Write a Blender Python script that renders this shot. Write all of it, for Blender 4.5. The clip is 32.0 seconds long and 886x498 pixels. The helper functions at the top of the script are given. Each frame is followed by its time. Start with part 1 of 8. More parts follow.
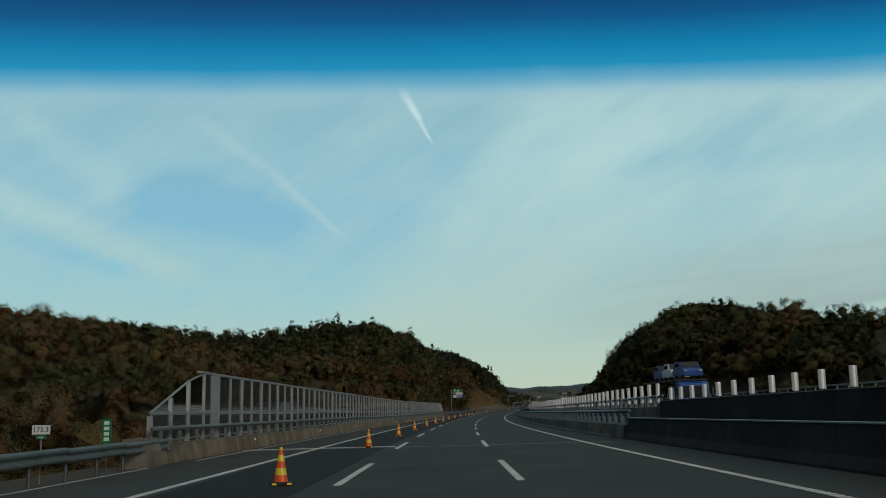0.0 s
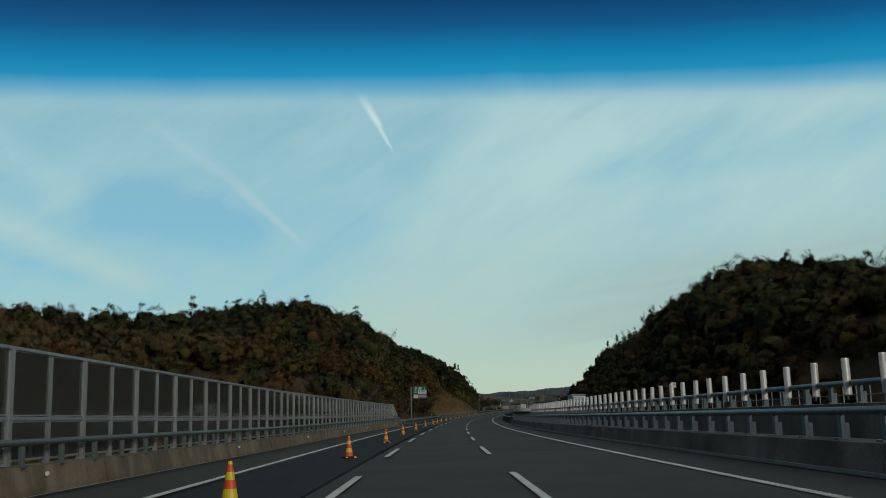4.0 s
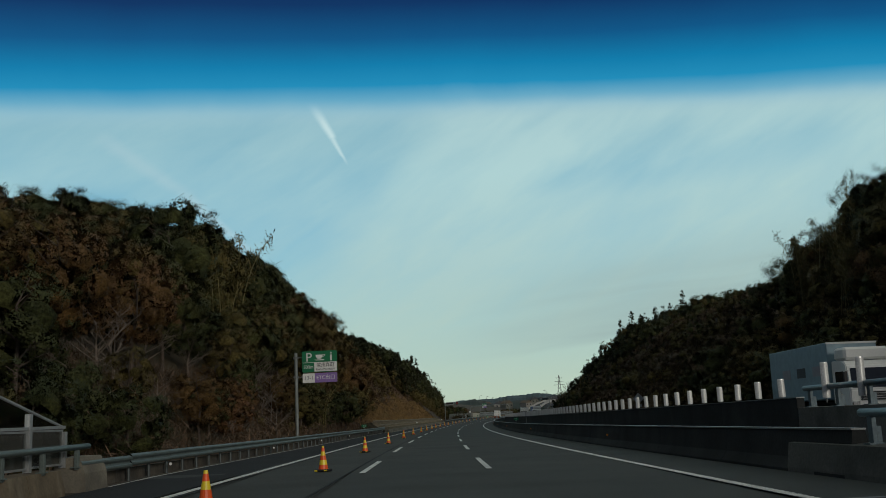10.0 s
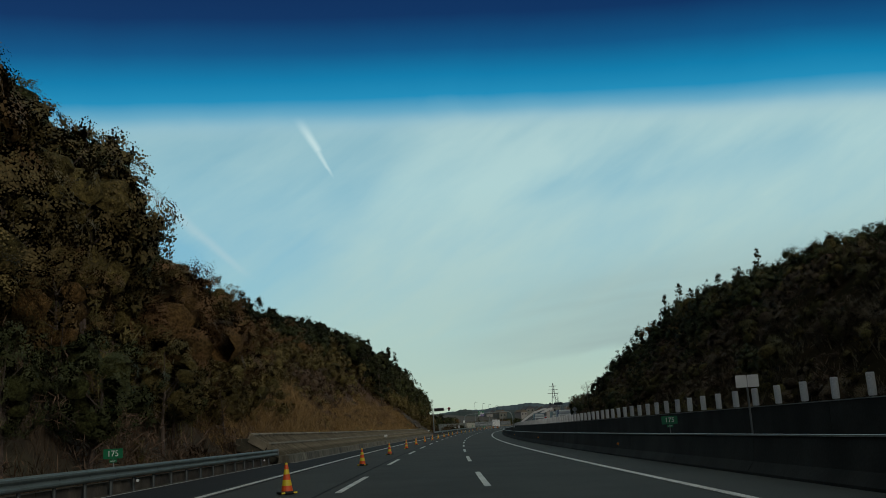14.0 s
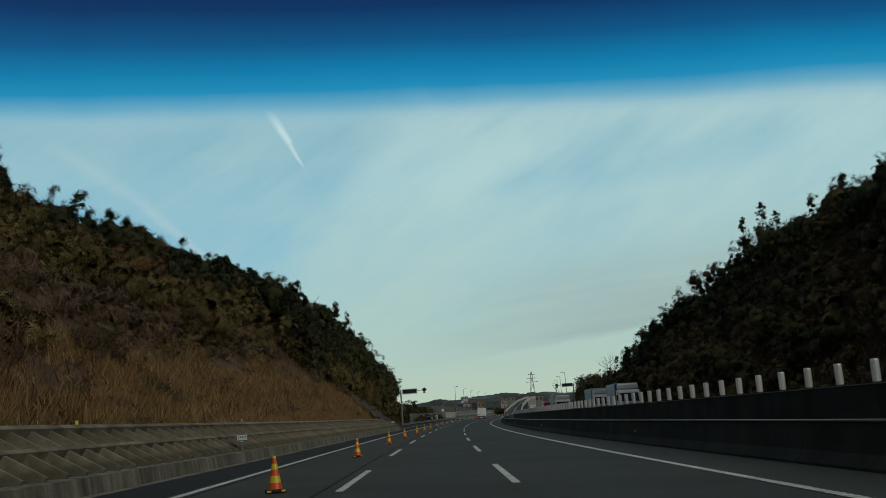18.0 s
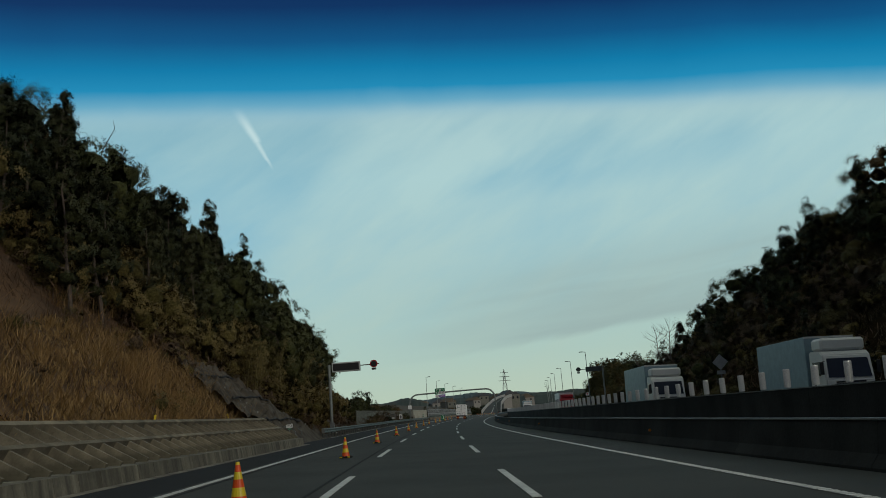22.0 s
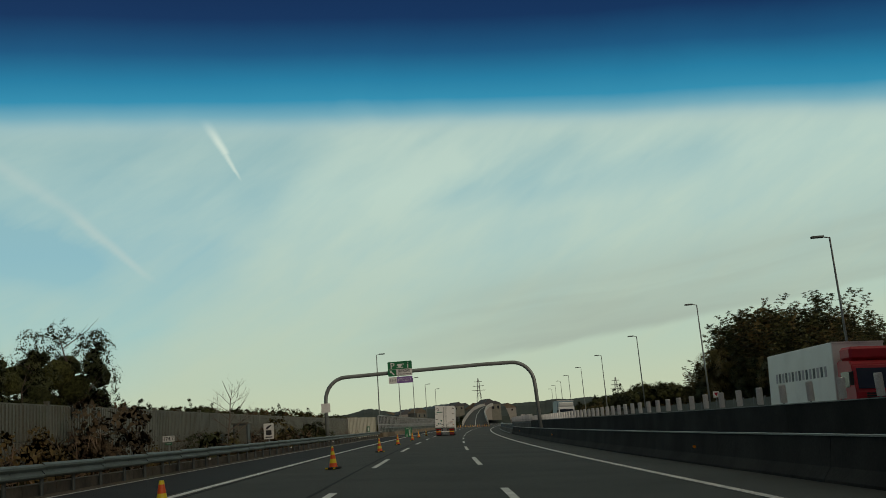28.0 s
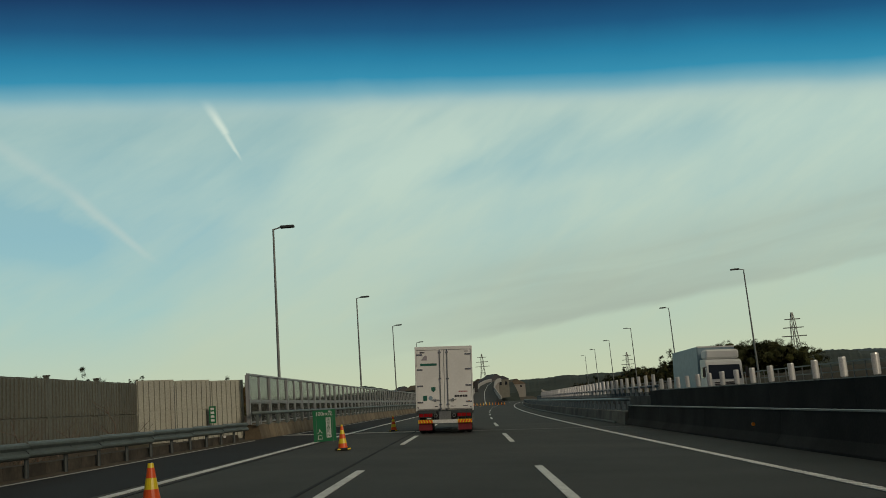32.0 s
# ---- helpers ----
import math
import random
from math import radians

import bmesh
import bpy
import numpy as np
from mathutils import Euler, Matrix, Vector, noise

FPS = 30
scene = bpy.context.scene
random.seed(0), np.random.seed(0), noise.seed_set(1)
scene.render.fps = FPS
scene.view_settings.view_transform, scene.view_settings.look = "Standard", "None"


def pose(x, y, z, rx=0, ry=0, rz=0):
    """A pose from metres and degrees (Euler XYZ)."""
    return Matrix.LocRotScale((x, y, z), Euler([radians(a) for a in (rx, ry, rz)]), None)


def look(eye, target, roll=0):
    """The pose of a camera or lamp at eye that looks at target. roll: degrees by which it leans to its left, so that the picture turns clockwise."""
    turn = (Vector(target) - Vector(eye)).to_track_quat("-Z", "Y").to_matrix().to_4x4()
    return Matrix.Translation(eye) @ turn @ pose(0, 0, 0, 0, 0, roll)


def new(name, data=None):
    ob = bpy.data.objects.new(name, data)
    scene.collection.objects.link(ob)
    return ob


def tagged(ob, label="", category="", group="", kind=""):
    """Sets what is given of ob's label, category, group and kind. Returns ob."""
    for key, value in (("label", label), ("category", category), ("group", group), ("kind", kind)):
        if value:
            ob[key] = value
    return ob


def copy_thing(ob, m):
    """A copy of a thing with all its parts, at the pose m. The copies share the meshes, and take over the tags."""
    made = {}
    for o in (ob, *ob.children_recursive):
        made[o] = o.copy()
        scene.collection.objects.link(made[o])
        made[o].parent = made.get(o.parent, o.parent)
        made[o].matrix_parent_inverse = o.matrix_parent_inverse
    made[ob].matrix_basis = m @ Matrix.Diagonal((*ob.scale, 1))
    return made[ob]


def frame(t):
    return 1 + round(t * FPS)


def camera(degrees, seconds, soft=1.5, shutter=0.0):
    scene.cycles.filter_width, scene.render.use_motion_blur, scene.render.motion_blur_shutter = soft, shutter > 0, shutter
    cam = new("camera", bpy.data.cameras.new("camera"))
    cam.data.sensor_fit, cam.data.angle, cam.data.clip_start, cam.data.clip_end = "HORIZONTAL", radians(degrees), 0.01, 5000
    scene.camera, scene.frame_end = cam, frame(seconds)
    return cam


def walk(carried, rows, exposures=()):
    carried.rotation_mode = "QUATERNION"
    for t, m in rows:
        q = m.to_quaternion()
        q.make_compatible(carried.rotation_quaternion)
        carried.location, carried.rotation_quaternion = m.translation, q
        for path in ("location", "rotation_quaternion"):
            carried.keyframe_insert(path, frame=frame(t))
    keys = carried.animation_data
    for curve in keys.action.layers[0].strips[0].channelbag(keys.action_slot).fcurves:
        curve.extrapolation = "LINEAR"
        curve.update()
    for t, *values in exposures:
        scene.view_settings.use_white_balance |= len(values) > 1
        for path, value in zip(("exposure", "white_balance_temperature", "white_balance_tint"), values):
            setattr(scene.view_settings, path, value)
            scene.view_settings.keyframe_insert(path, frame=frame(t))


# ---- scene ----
cam = camera(49.5, 32.0, soft=0.9)
# seconds, x, y, z, heading to the right, pitch, lean to the right
PATH = [
    (0.0, 0.40, 0.01, 1.386, -0.71, 9.25, 0.91),
    (0.5, 0.37, 10.30, 1.295, -0.57, 8.99, 0.84),
    (1.0, 0.31, 20.59, 1.207, -0.46, 8.79, 0.86),
    (1.5, 0.23, 30.89, 1.122, -0.41, 8.69, 0.92),
    (2.0, 0.14, 41.18, 1.041, -0.23, 8.64, 0.99),
    (2.5, 0.07, 51.48, 0.963, 0.16, 8.89, 1.10),
    (3.0, 0.05, 61.78, 0.889, 0.79, 9.24, 1.22),
    (3.5, 0.08, 72.08, 0.820, 1.33, 9.45, 1.34),
    (4.0, 0.16, 82.38, 0.754, 1.69, 9.60, 1.49),
    (4.5, 0.29, 92.68, 0.692, 1.93, 9.71, 1.63),
    (5.0, 0.45, 102.98, 0.634, 2.11, 9.82, 1.78),
    (5.5, 0.64, 113.29, 0.579, 2.31, 9.94, 1.91),
    (6.0, 0.88, 123.60, 0.528, 2.58, 10.10, 2.04),
    (6.5, 1.17, 133.91, 0.480, 2.76, 10.26, 2.16),
    (7.0, 1.52, 144.22, 0.436, 2.83, 10.53, 2.29),
    (7.5, 1.94, 154.54, 0.394, 2.89, 10.43, 2.41),
    (8.0, 2.42, 164.87, 0.356, 3.25, 10.28, 2.51),
    (8.5, 2.96, 175.20, 0.320, 3.69, 10.17, 2.56),
    (9.0, 3.53, 185.55, 0.288, 4.05, 10.06, 2.62),
    (9.5, 4.12, 195.90, 0.258, 4.27, 9.98, 2.67),
    (10.0, 4.72, 206.25, 0.232, 4.43, 10.13, 2.77),
    (10.5, 5.34, 216.62, 0.209, 4.57, 10.32, 2.92),
    (11.0, 5.99, 226.98, 0.188, 4.67, 10.60, 3.14),
    (11.5, 6.69, 237.34, 0.171, 4.71, 10.80, 3.33),
    (12.0, 7.45, 247.69, 0.156, 4.78, 10.69, 3.47),
    (12.5, 8.25, 258.03, 0.143, 4.91, 10.59, 3.56),
    (13.0, 9.09, 268.35, 0.133, 5.01, 10.60, 3.61),
    (13.5, 9.92, 278.66, 0.126, 5.11, 10.70, 3.61),
    (14.0, 10.72, 288.94, 0.122, 5.27, 10.79, 3.59),
    (14.5, 11.49, 299.20, 0.122, 5.43, 10.77, 3.62),
    (15.0, 12.24, 309.45, 0.125, 5.64, 10.68, 3.68),
    (15.5, 13.01, 319.69, 0.131, 5.88, 10.54, 3.75),
    (16.0, 13.81, 329.93, 0.140, 6.13, 10.39, 3.82),
    (16.5, 14.66, 340.16, 0.151, 6.35, 10.24, 3.89),
    (17.0, 15.55, 350.40, 0.164, 6.53, 10.14, 3.96),
    (17.5, 16.49, 360.66, 0.178, 6.67, 10.12, 4.06),
    (18.0, 17.47, 370.93, 0.195, 6.90, 10.19, 4.21),
    (18.5, 18.48, 381.22, 0.215, 7.13, 10.18, 4.36),
    (19.0, 19.54, 391.55, 0.236, 7.33, 10.18, 4.43),
    (19.5, 20.63, 401.92, 0.260, 7.51, 10.18, 4.47),
    (20.0, 21.75, 412.33, 0.286, 7.66, 10.14, 4.49),
    (20.5, 22.89, 422.78, 0.314, 7.94, 10.16, 4.50),
    (21.0, 24.06, 433.25, 0.345, 8.32, 10.08, 4.46),
    (21.5, 25.30, 443.73, 0.377, 8.66, 10.08, 4.39),
    (22.0, 26.60, 454.22, 0.410, 8.81, 10.09, 4.25),
    (22.5, 27.98, 464.71, 0.444, 8.82, 10.31, 4.13),
    (23.0, 29.42, 475.19, 0.479, 8.74, 10.60, 4.11),
    (23.5, 30.89, 485.65, 0.516, 8.81, 10.91, 4.17),
    (24.0, 32.38, 496.10, 0.554, 8.86, 11.16, 4.20),
    (24.5, 33.88, 506.54, 0.595, 8.92, 11.28, 4.24),
    (25.0, 35.38, 516.96, 0.637, 9.02, 11.37, 4.28),
    (25.5, 36.88, 527.37, 0.682, 9.11, 11.28, 4.31),
    (26.0, 38.39, 537.75, 0.729, 9.31, 11.25, 4.36),
    (26.5, 39.91, 548.11, 0.778, 9.59, 11.24, 4.41),
    (27.0, 41.47, 558.44, 0.828, 9.93, 11.19, 4.43),
    (27.5, 43.07, 568.75, 0.879, 10.32, 11.03, 4.43),
    (28.0, 44.71, 579.03, 0.932, 10.73, 10.72, 4.44),
    (28.5, 46.39, 589.29, 0.985, 11.08, 10.25, 4.44),
    (29.0, 48.11, 599.52, 1.039, 11.37, 9.96, 4.44),
    (29.5, 49.87, 609.74, 1.094, 11.28, 9.96, 4.47),
    (30.0, 51.67, 619.93, 1.150, 11.14, 10.02, 4.50),
    (30.5, 53.52, 630.10, 1.206, 11.08, 9.95, 4.54),
    (31.0, 55.41, 640.25, 1.263, 10.94, 9.81, 4.61),
    (31.5, 57.32, 650.39, 1.322, 10.76, 9.65, 4.65),
    (32.0, 59.25, 660.51, 1.383, 10.56, 9.48, 4.68),
]


def eye(x, y, z, heading, pitch, lean):
    return pose(x, y, z, 90 + pitch, 0, -heading) @ pose(0, 0, 0, 0, 0, -lean)


walk(cam, [(r[0], eye(*r[1:])) for r in PATH], [(0.0, 0.05, 6500, 10), (8.0, 0.05, 6500, 10), (24.5, 0.0, 6500, 10), (26.0, 0.0, 6700, 11), (28.5, 0.08, 7850, 12.0), (32.0, 0.08, 7850, 12.0)])

# ---- light ----
world = bpy.data.worlds.new("sky")
scene.world = world
world.use_nodes = True
wt = world.node_tree
wt.nodes.clear()


def wn(kind, **kw):
    n = wt.nodes.new(kind)
    for k, v in kw.items():
        if k == "op":
            n.operation = v
        elif k == "blend":
            n.blend_type = v
    return n


def wmath(op, a, b=None, clamp=False):
    n = wt.nodes.new("ShaderNodeMath")
    n.operation, n.use_clamp = op, clamp
    for i, v in enumerate((a, b)):
        if v is None:
            continue
        if isinstance(v, (int, float)):
            n.inputs[i].default_value = v
        else:
            wt.links.new(v, n.inputs[i])
    return n.outputs[0]


def wramp(fac, stops):
    n = wt.nodes.new("ShaderNodeValToRGB")
    el = n.color_ramp.elements
    while len(el) < len(stops):
        el.new(0.5)
    for e, (p, c) in zip(el, stops):
        e.position, e.color = p, (*c, 1)
    wt.links.new(fac, n.inputs[0])
    return n.outputs[0]


def wmix(fac, a, b):
    n = wt.nodes.new("ShaderNodeMix")
    n.data_type = "RGBA"
    for i, v in ((0, fac), (6, a), (7, b)):
        if isinstance(v, (int, float)):
            n.inputs[i].default_value = v
        elif isinstance(v, tuple):
            n.inputs[i].default_value = (*v, 1)
        else:
            wt.links.new(v, n.inputs[i])
    return n.outputs[2]


SUN_EL, SUN_AZ = radians(16), radians(148)   # low, behind and to the right of the way
sky = wt.nodes.new("ShaderNodeTexSky")
sky.sky_type, sky.sun_disc = "NISHITA", False
sky.sun_elevation, sky.sun_rotation = SUN_EL, SUN_AZ
tc = wt.nodes.new("ShaderNodeTexCoord")
sep = wt.nodes.new("ShaderNodeSeparateXYZ")
wt.links.new(tc.outputs["Generated"], sep.inputs[0])
dx, dy, dz = sep.outputs
el = wmath("MULTIPLY", wmath("ARCSINE", dz), 180 / math.pi)            # height over the horizon in degrees
az = wmath("MULTIPLY", wmath("ARCTAN2", dx, dy), 180 / math.pi)        # to the right of +y in degrees
def wvec(x, y, z=0.0):
    n = wt.nodes.new("ShaderNodeCombineXYZ")
    for i, v in enumerate((x, y, z)):
        if isinstance(v, (int, float)):
            n.inputs[i].default_value = v
        else:
            wt.links.new(v, n.inputs[i])
    return n.outputs[0]


def wnoise(vec, detail=6.0, rough=0.55, bend=0.3):
    n = wt.nodes.new("ShaderNodeTexNoise")
    n.inputs["Scale"].default_value, n.inputs["Detail"].default_value, n.inputs["Roughness"].default_value = 1.0, detail, rough
    n.inputs["Distortion"].default_value = bend
    wt.links.new(vec, n.inputs["Vector"])
    return n.outputs["Fac"]


def wsmooth(x, a, b):
    """0 at a, 1 at b, smooth between."""
    n = wt.nodes.new("ShaderNodeMapRange")
    n.interpolation_type = "SMOOTHSTEP"
    n.inputs[1].default_value, n.inputs[2].default_value = a, b
    wt.links.new(x, n.inputs[0])
    return n.outputs[0]


def along_line(a0, e0, a1, e1):
    """How far along a line between two directions, from 0 to 1, and how far aside of it in degrees (upwards positive)."""
    ln = math.hypot(a1 - a0, e1 - e0)
    tx, ty = (a1 - a0) / ln, (e1 - e0) / ln
    ra, re = wmath("SUBTRACT", az, a0), wmath("SUBTRACT", el, e0)
    along = wmath("ADD", wmath("MULTIPLY", ra, tx / ln), wmath("MULTIPLY", re, ty / ln))
    aside = wmath("ADD", wmath("MULTIPLY", ra, -ty), wmath("MULTIPLY", re, tx))
    return along, aside


def wisp(a0, e0, a1, e1, w0, w1, strength, fade=0.25):
    """A soft streak of cloud, or of clear sky, from one direction to another."""
    along, aside = along_line(a0, e0, a1, e1)
    aside = wmath("ADD", aside, wmath("MULTIPLY", wmath("SUBTRACT", fine_n, 0.5), w0 * 0.5))
    wide = wmath("ADD", w0, wmath("MULTIPLY", along, w1 - w0))
    core = wsmooth(wmath("DIVIDE", wmath("ABSOLUTE", aside), wide), 1.0, 0.0)
    ends = wmath("MULTIPLY", wsmooth(along, -0.02, fade), wsmooth(along, 1.0, 1.0 - fade))
    return wmath("MULTIPLY", wmath("MULTIPLY", core, ends), strength)


# veil of thin cloud over the clear sky, with streaks rising to the right
u = wmath("ADD", wmath("MULTIPLY", az, 0.87), wmath("MULTIPLY", el, 0.5))
v = wmath("SUBTRACT", wmath("MULTIPLY", el, 0.87), wmath("MULTIPLY", az, 0.5))
big_n = wnoise(wvec(wmath("MULTIPLY", az, 0.10), wmath("MULTIPLY", el, 0.13), 2.0), 5.0, 0.5, 0.4)
streak_n = wnoise(wvec(wmath("MULTIPLY", u, 0.07), wmath("MULTIPLY", v, 0.30), 1.0), 6.0, 0.55, 0.5)
fine_n = wnoise(wvec(wmath("MULTIPLY", u, 0.25), wmath("MULTIPLY", v, 0.8), 4.0), 6.0, 0.6, 0.6)
# the veil's edge runs up to the right; clear blue lies before it
edge = wmath("SUBTRACT", az, wmath("ADD", -10.2, wmath("MULTIPLY", el, 0.80)))
edge = wmath("ADD", edge, wmath("MULTIPLY", wmath("SUBTRACT", big_n, 0.5), 5.0))
cover = wmath("ADD", 0.30, wmath("MULTIPLY", wsmooth(edge, -2.5, 3.0), 0.56))
cover = wmath("ADD", cover, wmath("MULTIPLY", wmath("SUBTRACT", streak_n, 0.5), 0.9))
cover = wmath("ADD", cover, wmath("MULTIPLY", wmath("SUBTRACT", fine_n, 0.5), 0.42))
for tr in ((6.0, 12.6, 13.5, 16.8, 2.2, 1.6, 0.25), (-30, 13.2, -13, 6.6, 1.6, 1.2, 0.45), (-26, 16.5, -19, 12, 1.2, 2.0, 0.22), (-3.2, 14.5, -0.8, 11.5, 1.8, 2.4, 0.15)):
    cover = wmath("ADD", cover, wisp(*tr))
for tr in ((9.5, 12.9, 21.5, 16.9, 0.7, 2.0, 0.34), (13.0, 13.2, 30.0, 15.5, 1.2, 3.2, 0.40), (8.5, 16.4, 15.0, 19.5, 0.5, 0.7, 0.2), (-20.0, 12.6, -8.0, 10.2, 2.6, 2.2, 0.55), (-26, 9.6, -18, 7.5, 0.9, 0.8, 0.25)):
    cover = wmath("SUBTRACT", cover, wisp(*tr))
cover = wmath("MULTIPLY", cover, 1.0, True)
eln = wmath("DIVIDE", el, 40.0, True)
clear = wramp(eln, [(0.0, (0.47, 0.58, 0.46)), (0.07, (0.42, 0.58, 0.52)), (0.17, (0.27, 0.54, 0.62)), (0.28, (0.215, 0.475, 0.61)), (0.42, (0.225, 0.455, 0.55)), (1.0, (0.25, 0.46, 0.60))])
veil = wramp(eln, [(0.0, (0.50, 0.60, 0.46)), (0.09, (0.42, 0.575, 0.51)), (0.22, (0.40, 0.585, 0.575)), (0.36, (0.425, 0.635, 0.64)), (0.5, (0.40, 0.60, 0.62)), (1.0, (0.5, 0.6, 0.6))])
low = wmix(cover, clear, veil)
# a bank of grey cloud low down on the right, with a clean lower edge
along, aside = along_line(8.0, 3.5, 25.0, 5.2)
aside = wmath("ADD", aside, wmath("MULTIPLY", wmath("SUBTRACT", streak_n, 0.5), 0.9))
hem = wmath("MULTIPLY", wsmooth(aside, -0.12, 0.35), wsmooth(aside, 6.2, 1.2))
bands = wmath("ADD", 0.62, wmath("MULTIPLY", wmath("SUBTRACT", wnoise(wvec(wmath("MULTIPLY", along, 0.9), wmath("MULTIPLY", aside, 0.62), 9.0), 5.0, 0.5, 0.5), 0.5), 1.7), True)
grey = wmath("MULTIPLY", wmath("MULTIPLY", hem, bands), wsmooth(along, -0.35, 0.55))
low = wmix(wmath("MULTIPLY", grey, 0.95), low, (0.315, 0.43, 0.42))
# vapour trails
short = wmath("MAXIMUM", wisp(-3.45, 19.3, -1.9, 16.7, 0.50, 0.30, 0.75, 0.12), wisp(-2.6, 17.9, -1.1, 15.2, 0.34, 0.10, 0.60, 0.3))
long = wmath("MAXIMUM", wisp(-16.5, 17.2, -9.5, 12.9, 0.75, 0.55, 0.30, 0.3), wisp(-12.0, 14.6, -5.9, 9.3, 0.62, 0.26, 0.46, 0.3))
low = wmix(short, low, (0.60, 0.78, 0.78))
low = wmix(long, low, (0.44, 0.60, 0.64))
# deep blue over the veil stands in for the windscreen's tinted top strip
off = wmath("SUBTRACT", az, 4.0)
bow = wmath("ADD", wmath("MULTIPLY", wmath("MULTIPLY", off, off), 0.0021), wmath("MULTIPLY", off, 0.018))
rise = wmath("SUBTRACT", wmath("ADD", wmath("ADD", el, bow), wmath("MULTIPLY", wmath("SUBTRACT", big_n, 0.5), 0.8)), 18.6)
deep = wramp(wmath("DIVIDE", wmath("ADD", rise, 1.0), 10.0, True), [(0.0, (0.36, 0.55, 0.60)), (0.08, (0.27, 0.50, 0.60)), (0.15, (0.13, 0.39, 0.55)), (0.23, (0.010, 0.26, 0.48)), (0.34, (0.0, 0.195, 0.40)), (0.50, (0.0, 0.088, 0.235)), (0.70, (0.0, 0.028, 0.115)), (1.0, (0.0, 0.016, 0.08))])
low = wmix(wsmooth(rise, -1.1, 0.5), low, deep)
# above the view the pale sky goes on
zen = wmath("DIVIDE", wmath("SUBTRACT", el, 28.0), 8.0, True)
low = wmix(zen, low, (0.29, 0.315, 0.285))
nish = wt.nodes.new("ShaderNodeVectorMath")
nish.operation = "SCALE"
nish.inputs["Scale"].default_value = 0.08
wt.links.new(sky.outputs[0], nish.inputs[0])
final = wmix(0.95, nish.outputs[0], low)
bg = wt.nodes.new("ShaderNodeBackground")
bg.inputs["Strength"].default_value = 1.0
wt.links.new(final, bg.inputs["Color"])
wout = wt.nodes.new("ShaderNodeOutputWorld")
wt.links.new(bg.outputs[0], wout.inputs["Surface"])

sun = bpy.data.lights.new("sun", "SUN")
sun.energy, sun.angle, sun.color = 1.0, radians(14), (1.0, 0.93, 0.82)
sun_ob = new("sun", sun)
sun_ob.matrix_world = look((math.sin(SUN_AZ) * 50, math.cos(SUN_AZ) * 50, math.tan(SUN_EL) * 50), (0, 0, 0))
scene.view_settings.exposure = 0.0

